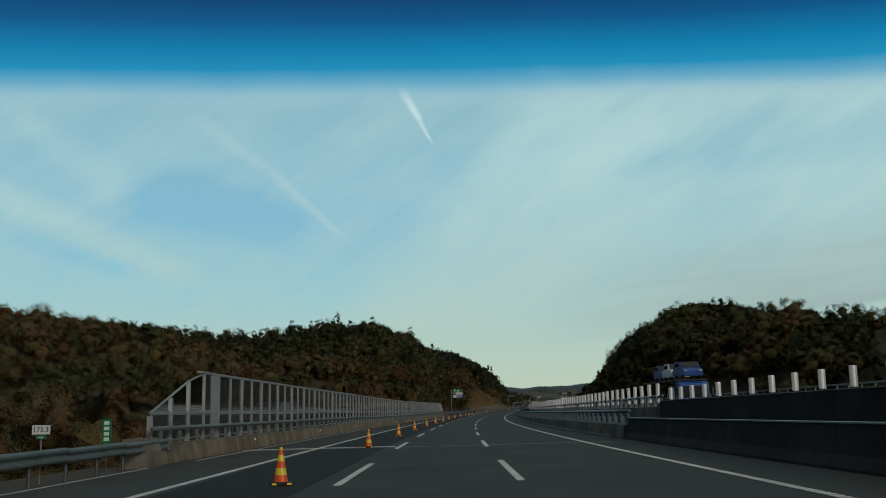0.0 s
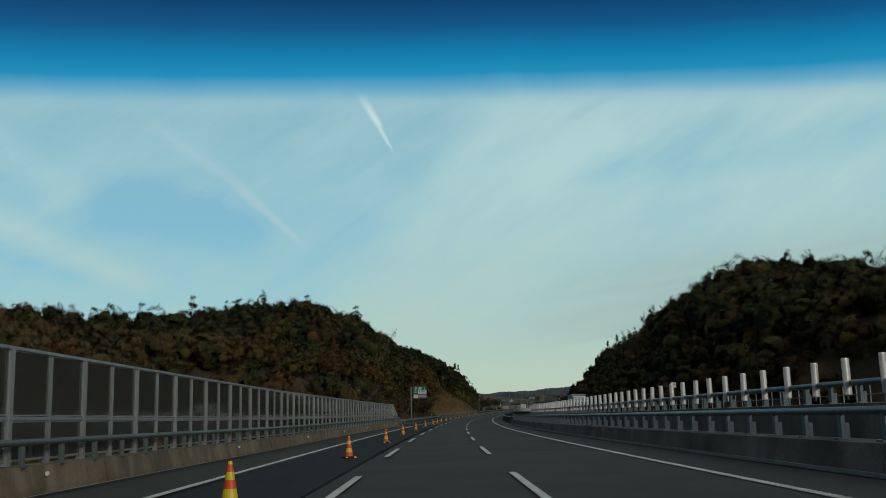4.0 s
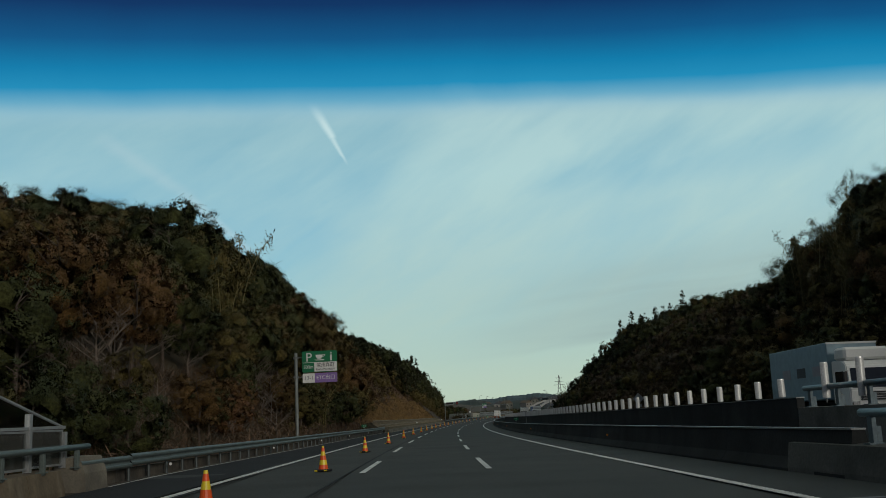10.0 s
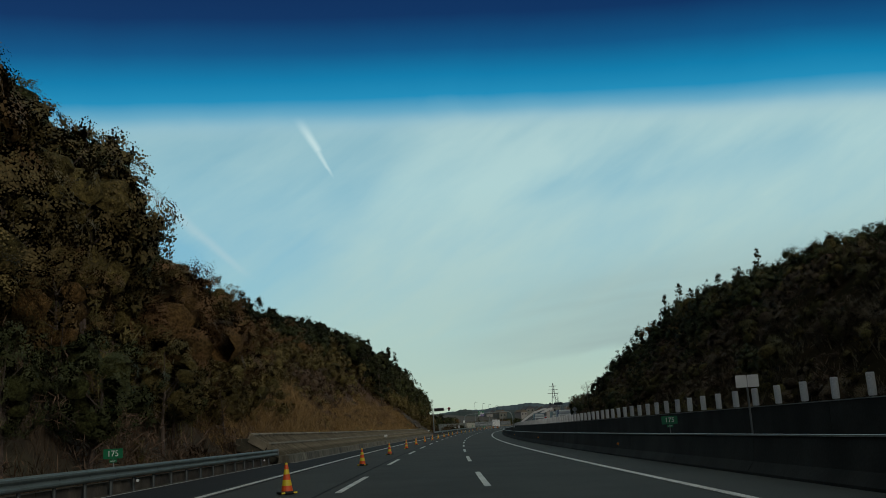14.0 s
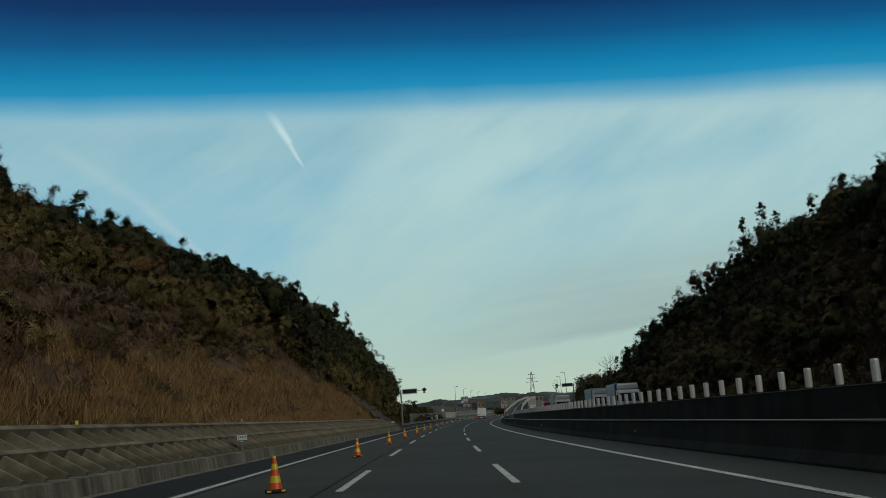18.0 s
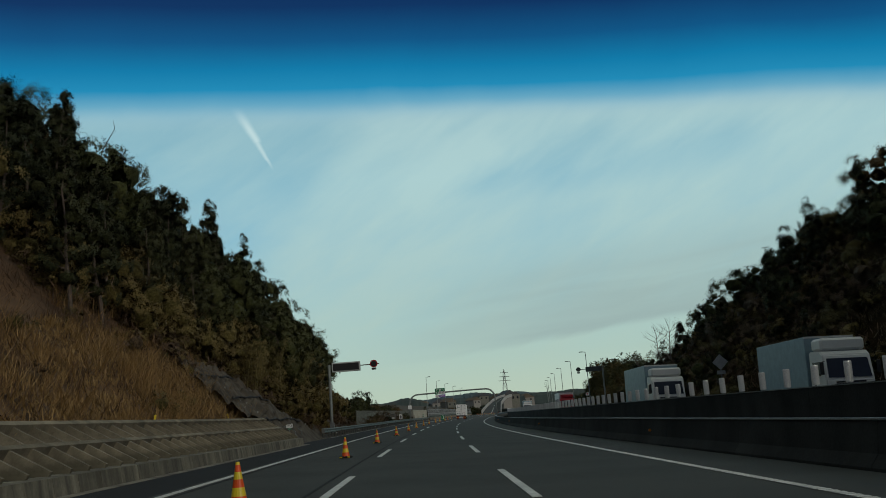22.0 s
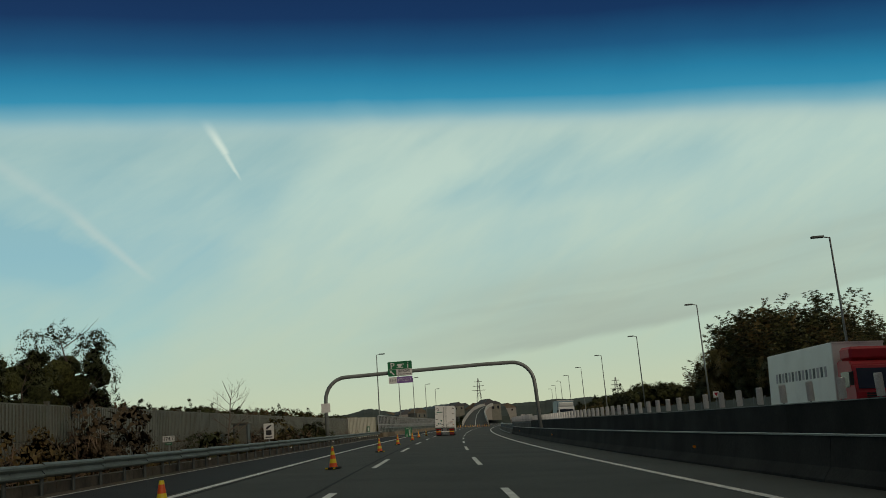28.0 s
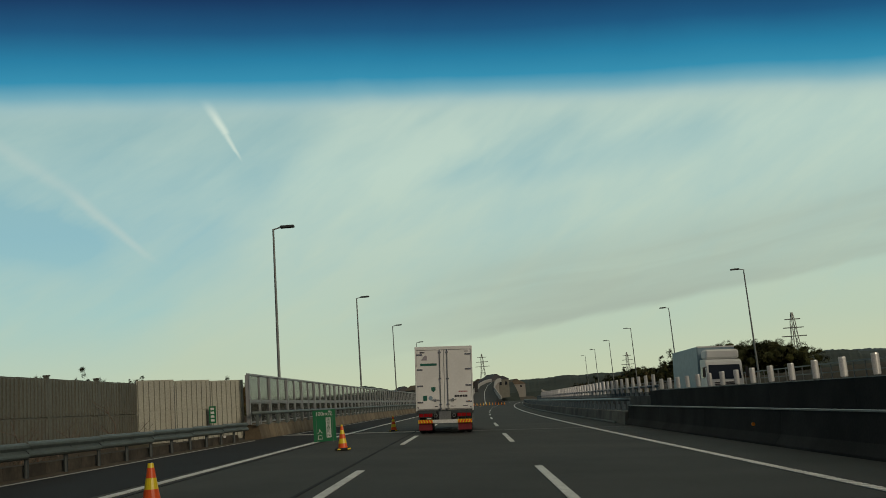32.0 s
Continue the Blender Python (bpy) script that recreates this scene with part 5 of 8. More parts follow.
TREE_WORDS = {
    "evergreen": ("tree", "broad dark green evergreen tree on the bank", "tree"),
    "oak": ("tree", "brown and olive leafed oak tree in winter", "tree"),
    "cedar": ("conifer", "tall dark cedar with a narrow pointed crown", "conifer"),
    "bare": ("bare_tree", "leafless grey tree with thin spreading branches", "tree"),
    "bamboo": ("bamboo_clump", "clump of arching yellow-green bamboo", "bamboo"),
    "shrub": ("shrub", "low dense shrub on the slope", "shrub"),
}
TREES = 0


def ground_at(s, d):
    return at(s, d, ground_z(s, d), abs(d) < 30)


def plant(kind, s, d, scale=1.0, z=None):
    """One tree as a thing with trunk and crown."""
    global TREES
    TREES += 1
    trunk, crown = PROTO[kind][int(rng.integers(len(PROTO[kind])))]
    name, label, cat = TREE_WORDS[kind]
    p = ground_at(s, d) if z is None else at(s, d, z)
    m = pose(p.x, p.y, p.z - 0.25, rng.normal() * 3, rng.normal() * 3, rng.uniform(0, 360)) @ Matrix.Diagonal((scale, scale, scale * rng.uniform(0.9, 1.15), 1))
    e = thing(name, m, label, cat)
    for me in trunk if isinstance(trunk, list) else [trunk]:
        child(me.name.split(".")[0], me, e)
    if crown:
        child("crown", crown, e)
    return e


# light crowns for the woods further off
FAR = {}


def far_crown(cores, n_clump, n_leaf, rx, rz, zc, cone, hollow, lump, size, long=1.6, droop=0.0, loose=0.7):
    """Leaf sprays over clump bodies; the number of leaf faces comes with them."""
    leaves = cards(*clumps(n_clump, n_leaf, rx, rz, zc, cone, hollow, lump), size, long, droop, loose)
    if not cores:
        return (*leaves, len(leaves[1]))
    return (*joined(leaves, domes(cores, rx * 0.85, rz * 0.85, zc - rz * 0.08, cone, hollow * 0.55, lump)), len(leaves[1]))


for kind, args in (("evergreen", (5, 20, 11, 3.2, 2.6, 4.2, 0.0, 0.8, 0.38, 0.85)), ("oak", (5, 20, 11, 3.1, 2.5, 4.0, 0.0, 0.8, 0.38, 0.82)),
                   ("cedar", (7, 28, 8, 2.5, 5.0, 5.0, 0.80, 0.75, 0.34, 0.72, 1.5, 0.5)), ("shrub", (2, 8, 9, 1.1, 0.8, 0.6, 0.0, 0.55, 0.42, 0.48)),
                   ("far_evergreen", (4, 15, 7, 3.6, 2.7, 3.9, 0.0, 0.85, 0.40, 1.3)), ("far_oak", (4, 15, 7, 3.5, 2.6, 3.7, 0.0, 0.85, 0.40, 1.3)), ("far_cedar", (5, 18, 6, 2.6, 5.0, 5.0, 0.80, 0.8, 0.36, 1.1, 1.5, 0.5)),
                   ("brush", (2, 7, 11, 1.5, 0.75, 0.5, 0.0, 0.6, 0.42, 0.50)),
                   ("grove", (5, 18, 15, 1.7, 1.7, 2.0, 0.0, 0.75, 0.34, 0.42, 1.6, -0.3)), ("bamboo", (3, 10, 12, 1.7, 1.9, 2.3, 0.0, 0.6, 0.44, 0.58, 1.4, 0.3))):
    FAR[kind] = [far_crown(*args) for _ in range(4)]


def fronds():
    """Arching leafy tops of bamboo stems: narrow leaves in pairs along each one."""
    vs, ws = [], []
    for _ in range(5):
        a, lean, tall = rng.uniform(0, math.tau), rng.uniform(0.25, 0.9), rng.uniform(1.7, 2.7)
        out = np.array([math.cos(a), math.sin(a), 0.0])
        root = np.array([*(rng.normal(size=2) * 0.5), rng.uniform(2.4, 3.1)])
        for k in range(13):
            u = (k + 1) / 13
            p = root + out * lean * u ** 2.2 + np.array([0, 0, tall * (u - 0.16 * u ** 4)])
            for _ in range(4):
                b = rng.uniform(0, math.tau)
                way = np.array([math.cos(b), math.sin(b), rng.uniform(-0.55, 0.35)]) + out * 0.4
                way *= rng.uniform(0.28, 0.52) * (1.15 - 0.55 * u) / np.linalg.norm(way)
                side = np.cross(way, rng.normal(size=3))
                side *= 0.055 / np.linalg.norm(side)
                vs += [p, p + way * 0.45 + side, p + way, p + way * 0.45 - side]
                w = out * 0.6 + way + np.array([0, 0, 0.5])
                ws += [w / np.linalg.norm(w)] * 4
    n = len(vs)
    return np.array(vs), np.arange(n).reshape(-1, 4), np.array(ws), np.full((n, 2), 0.5), n // 4


FAR["plume"] = [fronds() for _ in range(4)]
FAR["thicket"] = []
for _ in range(4):
    _c = cards(*clumps(9, 12, 1.7, 1.1, 0.9, 0.0, 0.2, 0.5), 0.05, 12.0, -0.6, 1.0, blade=True)
    FAR["thicket"].append((*_c, len(_c[1])))
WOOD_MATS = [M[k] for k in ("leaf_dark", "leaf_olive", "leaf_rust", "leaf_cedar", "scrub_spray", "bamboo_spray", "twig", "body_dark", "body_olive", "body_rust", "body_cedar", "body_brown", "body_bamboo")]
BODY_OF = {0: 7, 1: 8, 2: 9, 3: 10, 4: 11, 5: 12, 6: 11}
FAR_MAT = {"evergreen": [0], "oak": [1, 2], "cedar": [3], "shrub": [4, 1], "far_evergreen": [0], "far_oak": [1, 1, 2], "far_cedar": [3], "thicket": [6], "brush": [4, 4, 1, 5], "grove": [0, 0, 5], "plume": [0, 0, 0, 1], "bamboo": [5, 5, 1]}


def woods(name, label, spots):
    """Far trees, joined: (kind, s, d, scale)."""
    vs, fs, ws, us, ix, n = [], [], [], [], [], 0
    for kind, s, d, scale in spots:
        v, f, w, p_uv, leaves = FAR[kind][int(rng.integers(4))]
        a = rng.uniform(0, math.tau)
        c, si = math.cos(a), math.sin(a)
        turn = np.array([[c, si, 0], [-si, c, 0], [0, 0, 1]])
        p = ground_at(s, d)
        vs.append((v * scale * np.array([1, 1, rng.uniform(0.85, 1.1)])) @ turn + np.array([p.x, p.y, p.z - 0.4]))
        ws.append(w @ turn), fs.append(f + n), us.append(p_uv)
        n += len(v)
        ch = FAR_MAT[kind]
        tone = ch[int(rng.integers(len(ch)))]
        ix.append(np.where(np.arange(len(f)) < leaves, tone, BODY_OF[tone]))
    me = np_mesh(name, np.concatenate(vs), np.concatenate(fs), WOOD_MATS, np.concatenate(ix), np.concatenate(ws), np.concatenate(us))
    tagged(new(name, me), label, "woodland", kind="stuff")


def pick(**w):
    k = list(w)
    p = np.array([w[x] for x in k], float)
    return k[int(rng.choice(len(k), p=p / p.sum()))]


# left: the wooded bank beside the first guard rail
near, far, scrub, lone = [], [], [], []
for s in np.arange(233, 346, 3.6):
    for d in np.arange(-12.6, -46, -3.9):
        ss, dd = s + rng.uniform(-1.5, 1.5), d + rng.uniform(-1.4, 1.0)
        kind = pick(evergreen=4, oak=5, cedar=0.4 if dd < -24 else 0, bamboo=1.2 if dd > -24 else 0.2, bare=2.2 if dd > -18 else 0)
        low = 0.8 if ss < 285 else 1.2 if 318 < ss < 339 and dd < -13.5 else 1.2 if dd < -18 else 0.9
        (near if dd > -23 else far).append((kind if dd > -23 or kind in FAR else "evergreen", ss, dd, low * (rng.uniform(0.85, 1.15) if dd < -14.5 else rng.uniform(0.5, 0.85))))
for _ in range(330):
    scrub.append((pick(thicket=6, shrub=1), rng.uniform(233, 346), rng.uniform(-17, -10.6), rng.uniform(0.5, 1.1)))
# grass bank: brown scrub over the grass, then bamboo, then cedars and oaks on the crest
for s in np.arange(346, 522, 2.4):
    for d in np.arange(-15.5, -35, -2.3):
        ss, dd = s + rng.uniform(-1.3, 1.3), d + rng.uniform(-1.2, 1.2)
        w = noise.noise(Vector((ss * 0.035, dd * 0.07, 4.0))) * 7
        if dd < -25 + w:
            scrub.append((pick(bamboo=5, oak=0.5, thicket=1.5, brush=4), ss, dd, rng.uniform(0.6, 1.1)))
        elif dd < -18.5 + w:
            scrub.append((pick(thicket=3, brush=9, shrub=0.7, bamboo=0.6), ss, dd, rng.uniform(0.8, 1.5)))
for _ in range(60):
    scrub.append((pick(bamboo=3, evergreen=1, oak=1), rng.uniform(310, 344), rng.uniform(-24, -14), rng.uniform(1.1, 1.5)))
for _ in range(75):
    scrub.append((pick(bamboo=5, oak=1, thicket=2), rng.uniform(342, 372), rng.uniform(-27, -12.5), rng.uniform(0.7, 1.25)))
for s in np.arange(348, 520, 3.8):
    for d in np.arange(-32, -48, -4.2):
        ss, dd = s + rng.uniform(-1.6, 1.6), d + rng.uniform(-1.6, 1.6)
        if ss < 432:
            (scrub if dd > -36 else far).append((pick(bamboo=5, brush=2, oak=0.6) if dd > -36 else "evergreen", ss, dd, rng.uniform(0.7, 1.1) if dd > -36 else 0.45))
        else:
            far.append((pick(cedar=6, evergreen=3), ss, dd, rng.uniform(0.68, 0.95)))
# past the grass: bamboo and mixed wood down to the display
for s in np.arange(506, 586, 3.0):
    for d in np.arange(-14.5 if s > 535 else -19, -46, -3.8):
        ss, dd = s + rng.uniform(-1.5, 1.5), d + rng.uniform(-1.2, 1.2)
        if ss > 571 and dd > -22 or ss > 560 and dd > -13.5:
            continue
        kind = pick(bamboo=7, evergreen=1) if dd > -17.5 else pick(evergreen=3, cedar=7)
        tall = 0.95 if ss < 540 else 0.92 if ss < 555 else 0.97 if ss < 572 else 0.75
        (near if dd > -23 else far).append((kind, ss, dd, rng.uniform(0.88, 1.1) * tall * (0.86 if kind == "cedar" else 0.8 if kind == "bamboo" else 1.1)))
for k, (s, d, top) in enumerate(((562, -13.2, 13), (566, -13.8, 13.5), (569, -14, 13.2), (572, -14.3, 12.6), (575, -14.6, 11.5), (577, -15, 10.3), (574, -16.5, 12.5), (570, -16.5, 15), (567.5, -16, 14.5), (573, -18.5, 13))):
    near.append(("evergreen", s, d - 1.3, (top + 1.8 - ground_z(s, d)) / 11.5) if k % 3 else ("cedar", s, d - 0.8, (top - ground_z(s, d)) / 13.5))
for _ in range(420):
    ss = rng.uniform(506, 606)
    scrub.append((pick(thicket=3, shrub=2, bamboo=3, brush=3), ss, rng.uniform(-23, -12.2 if 538 < ss < 562 else -13.5 if ss > 562 else -19), rng.uniform(0.6, 1.15)))
for _ in range(190):
    scrub.append((pick(bamboo=7, brush=2), rng.uniform(512, 566), rng.uniform(-22, -16.2), rng.uniform(0.7, 1.15)))
for _ in range(60):
    scrub.append((pick(bamboo=6, brush=2), rng.uniform(536, 566), rng.uniform(-16.5, -12.3), rng.uniform(0.6, 1.1)))
for _ in range(70):
    scrub.append((pick(brush=5, thicket=2), rng.uniform(508, 540), rng.uniform(-18.5, -15.0), rng.uniform(0.5, 0.9)))
# left: hills behind the valley, seen over the noise barrier
for s in np.arange(20, 240, 7.2):
    for d in np.arange(-34, -98, -7.2):
        ss, dd = s + rng.uniform(-3, 3), d + rng.uniform(-3, 3)
        if ground_z(ss, dd) > 0.5:
            far.append((pick(evergreen=4, oak=7), ss, dd, rng.uniform(0.8, 1.05)))
for s in np.arange(240, 600, 8):
    for d in np.arange(-50, -84, -8):
        far.append((pick(evergreen=4, oak=3, cedar=2), s + rng.uniform(-3, 3), d + rng.uniform(-3, 3), rng.uniform(0.8, 1.1)))
# valley trees close behind the noise barrier
for s in np.arange(46, 232, 5.5):
    for d in np.arange(-25, -44, -6):
        ss, dd = s + rng.uniform(-2, 2), d + rng.uniform(-2, 2)
        far.append((pick(evergreen=3, oak=6), ss, dd, max(0.5, (2.2 + rng.uniform(-1, 0.8) - ground_z(ss, dd)) / 6.6)))
for s in np.arange(236, 345, 8.5):
    for d in np.arange(-90, -160, -9):
        far.append((pick(evergreen=4, oak=5), s + rng.uniform(-3, 3), d + rng.uniform(-3, 3), rng.uniform(0.8, 1.0)))
# low bushes and small trees before the opaque wall
for s in np.arange(596, 640, 2.6):
    near.append((pick(shrub=6, bare=1.2), s + rng.uniform(-1, 1), rng.uniform(-11.8, -10.6), rng.uniform(0.4, 0.8)))
for spot in ((612, -14.5, 0.50), (621, -15.2, 0.42), (627.5, -14.2, 0.36), (607, -17, 0.6)):
    near.append(("evergreen", *spot))
for spot in (("shrub", 609, -11.2, 1.2), ("shrub", 612, -11.5, 1.0), ("shrub", 615.5, -11.2, 1.7), ("shrub", 617, -11.5, 1.4), ("shrub", 605, -11.4, 1.3), ("bare", 610.5, -11.6, 0.36), ("bare", 624.5, -13.8, 0.3), ("evergreen", 621.5, -14.8, 0.72), ("evergreen", 625, -16, 0.62), ("evergreen", 612.5, -14.8, 0.55), ("evergreen", 618.5, -15.2, 0.6), ("bare", 628, -11.7, 0.3), ("bare", 633, -11.8, 0.28), ("bare", 640, -11.8, 0.26)):
    near.append(spot)
for s in np.arange(640, 704, 3.2):
    near.append((pick(shrub=4, bare=1), s + rng.uniform(-1, 1), rng.uniform(-11.9, -11.1), rng.uniform(0.32, 0.6)))
for _ in range(120):
    scrub.append((pick(thicket=4, shrub=2), rng.uniform(594, 676), rng.uniform(-12.0, -10.9), rng.uniform(0.55, 1.05)))
for s, k in ((634, 1.3), (643.5, 1.2), (650.5, 1.5), (658, 1.2), (666, 1.2), (669.5, 1.5), (629, 1.2)):
    near.append(("shrub", s, -11.3, k))
# right: slope over the opposite road
for s in np.arange(240, 640, 5.2):
    for d in np.arange(29.5, 68, 5.4):
        ss, dd = s + rng.uniform(-2.2, 2.2), d + rng.uniform(-2.2, 2.2)
        bushy = 312 < ss < 436
        edge = dd < (62 if bushy else 37) + 8 * noise.noise(Vector((ss * 0.05, 1.3, 0))) and not 250 < ss < 310
        kind = "shrub" if edge and rng.uniform() < 0.8 else pick(evergreen=4, oak=2, cedar=0 if bushy else 3 if ss > 450 else 0.6)
        far.append((kind, ss, dd, rng.uniform(1.2, 2.2) if kind == "shrub" else rng.uniform(0.35, 0.6) if bushy else rng.uniform(0.75, 1.05) * (0.6 if dd < 38 else 1) if ss < 320 else (0.72 if 480 < ss < 545 and dd < 53 else 1) * (rng.uniform(0.6, 0.92) if dd > 44 else rng.uniform(0.5, 0.75))))
for _ in range(260):
    scrub.append((pick(bamboo=5, shrub=2, oak=0.6, evergreen=1), rng.uniform(236, 316), 29 + rng.uniform(0, 1) ** 1.3 * 22, rng.uniform(0.5, 0.9)))
for _ in range(330):
    scrub.append((pick(brush=6, shrub=2, thicket=1), rng.uniform(430, 640), rng.uniform(27.6, 46), rng.uniform(0.9, 1.5)))
for _ in range(700):
    ss = 310 + 330 * rng.uniform(0, 1) ** 1.6
    scrub.append((pick(thicket=3, shrub=3, brush=5), ss, 27.4 + rng.uniform(0, 1) * (30 if ss < 450 else 14), rng.uniform(0.7, 1.4)))
for s in np.arange(-20, 245, 8):
    for d in np.arange(48, 98, 8):
        if ground_z(s, d) > 1:
            far.append((pick(evergreen=5, oak=2, cedar=0.3), s + rng.uniform(-3, 3), d + rng.uniform(-3, 3), rng.uniform(0.75, 1.0)))
for s, d, k in ((290, 37, 0.85), (294, 39, 0.9), (298, 38, 0.95), (302, 37.5, 0.95), (306, 39, 0.95), (310, 41, 0.9), (300, 43, 0.85), (307, 45, 0.85), (314, 42, 0.8), (294, 44, 0.8), (318, 42, 0.75), (286, 36, 0.8), (284, 40, 0.75), (303, 40.5, 0.9), (297, 41, 0.85)):
    near.append(("bamboo", s, d, k))
for s, d, k in ((505, 68, 0.8), (508, 64, 0.62), (501, 71, 0.4), (539, 56, 0.9), (543, 60, 0.85), (536, 52, 0.75)):
    near.append(("cedar", s, d, k))
for _ in range(110):
    scrub.append((pick(bamboo=3, oak=2, evergreen=3), rng.uniform(212, 264), rng.uniform(33, 60), rng.uniform(0.6, 1.0)))
for _ in range(170):
    scrub.append((pick(shrub=3, bamboo=2, oak=2, evergreen=2), rng.uniform(110, 240), rng.uniform(42, 70), rng.uniform(0.7, 1.2)))
# bamboo grove and round trees beside the lamps
GROVE = ((662, 5.4), (672, 8.6), (684, 11.5), (698, 13.3), (708, 13.0), (716, 9.6), (722, 7.8), (744, 6.0), (752, 4.0))
for s in np.arange(662, 753, 2.4):
    for k in range(4):
        ss, dd = s + rng.uniform(-1, 1), 32.5 + (s - 662) * 0.1 + 3.0 * k + rng.uniform(-1, 1)
        high = (lerp_table(GROVE, ss) - ground_z(ss, dd)) * rng.uniform(0.88, 1.05)
        scrub.append(("grove", ss, dd, high / 5.4))
        for _ in range(3):
            scrub.append(("plume", ss + rng.uniform(-1.5, 1.5), dd + rng.uniform(-1.5, 1.5), high / 5.4 * rng.uniform(0.8, 1.12)))
for s, d in ((596, 33), (604, 35), (611, 31.5), (618, 36)):
    near.append(("bare", s, d, 1.25))
near.sort(key=lambda q: -1 if q[0] in ("bamboo", "bare") or q[2] > 30 else abs(q[2]) - 10)
for q in near[:350]:
    plant(*q)
far += [q if q[0] in FAR else ("oak", *q[1:]) for q in near[350:]]
far = [("far_" + q[0], *q[1:]) if "far_" + q[0] in FAR and (q[2] < -37 or q[2] > 33 or q[1] < 225) else q for q in far]
scrub = [("far_" + q[0], *q[1:]) if "far_" + q[0] in FAR and q[2] > 33 else q for q in scrub]
_cut = [[q for q in far if q[2] < 0 and q[1] < 240], [q for q in far if q[2] < 0 and q[1] >= 240], [q for q in far if q[2] > 0]]
for spots, label in zip(_cut, ("brown and green mixed wood on the hills behind the valley", "dense mixed wood with cedars on the crest of the bank", "dark evergreen wood on the slope over the opposite road")):
    woods("woodland", label, spots)
woods("thicket", "leafless brown scrub and young bamboo on the bank", scrub)


# dry grass on the bank, and dead undergrowth at the foot of the woods
def tufts(name, label, places, blades, height, width, mat):
    n = len(places)
    base = np.repeat(places, blades, 0) + rng.normal(size=(n * blades, 3)) * np.array([0.28, 0.28, 0.02])
    k = len(base)
    a = rng.uniform(0, math.tau, k)
    clump = np.array([0.75 + 0.8 * noise.noise(Vector((p[0] * 0.35, p[1] * 0.35, 1.0))) for p in places])
    h = height * rng.uniform(0.4, 1.3, k) * np.repeat(clump, blades)
    bend = rng.uniform(0.3, 1.5, k) * h
    dirs = np.stack([np.cos(a), np.sin(a), np.zeros(k)], 1)
    side = np.stack([-np.sin(a), np.cos(a), np.zeros(k)], 1) * (width * rng.uniform(0.5, 1.4, k))[:, None]
    up = np.zeros((k, 3))
    up[:, 2] = h
    tip = base + up + dirs * bend[:, None]
    v = np.stack([base - side, base + side, tip + side * 0.3, tip - side * 0.3], 1).reshape(-1, 3)
    f = np.arange(k * 4).reshape(k, 4)
    tagged(new(name, np_mesh(name, v, f, [mat])), label, "grass", kind="stuff")


def scatter(n, s0, s1, d0, d1, dense=None):
    out = []
    while len(out) < n:
        s, d = rng.uniform(s0, s1), rng.uniform(d0, d1)
        if dense and noise.noise(Vector((s * dense, d * dense, 9.0))) < rng.uniform(-0.5, 0.25):
            continue
        out.append(ground_at(s, d))
    return np.array(out)


tufts("dry_grass", "tall straw-coloured dry grass covering the bank", scatter(10500, 344, 522, -17.5, -10.9, 0.16), 14, 0.62, 0.016, M["straw"])
tufts("undergrowth", "brown dead stalks and weeds on the bank", scatter(5200, 344, 530, -27, -12.5, 0.2), 8, 0.8, 0.014, M["dead"])
tufts("dry_grass", "tall pale plumes of pampas grass on the bank", scatter(420, 346, 520, -19, -11.5, 0.3), 44, 1.15, 0.014, M["straw"])
for _ in range(130):
    lone.append((pick(thicket=3, shrub=1, brush=5), rng.uniform(348, 516), rng.uniform(-19, -12), rng.uniform(0.35, 0.8)))
woods("thicket", "dark low bushes scattered in the dry grass", lone)
tufts("undergrowth", "low matted brown weeds over the lattice wall", scatter(5500, 344, 522, -18, -10.75), 6, 0.5, 0.024, M["dead"])
tufts("undergrowth", "brown dead undergrowth at the foot of the wood", scatter(3400, 231, 346, -18, -10.8), 9, 0.9, 0.013, M["dead"])
tufts("undergrowth", "brown dead weeds behind the guard rail", scatter(3000, 530, 706, -12.4, -10.7), 9, 0.6, 0.012, M["dead"])
tufts("undergrowth", "dead weeds on the dark slope over the opposite road", scatter(3600, 240, 640, 27, 40), 6, 1.1, 0.05, M["dead"])
tufts("undergrowth", "brown weeds on the valley verge", scatter(1400, -30, 34, -18, -10.7), 6, 0.7, 0.022, M["dead"])

# ---- slope works on the left ----
def local_box(name, mat, *dims, bevel=0.0):
    return mesh_of(name, box(bmesh.new(), *dims, bevel), mat)


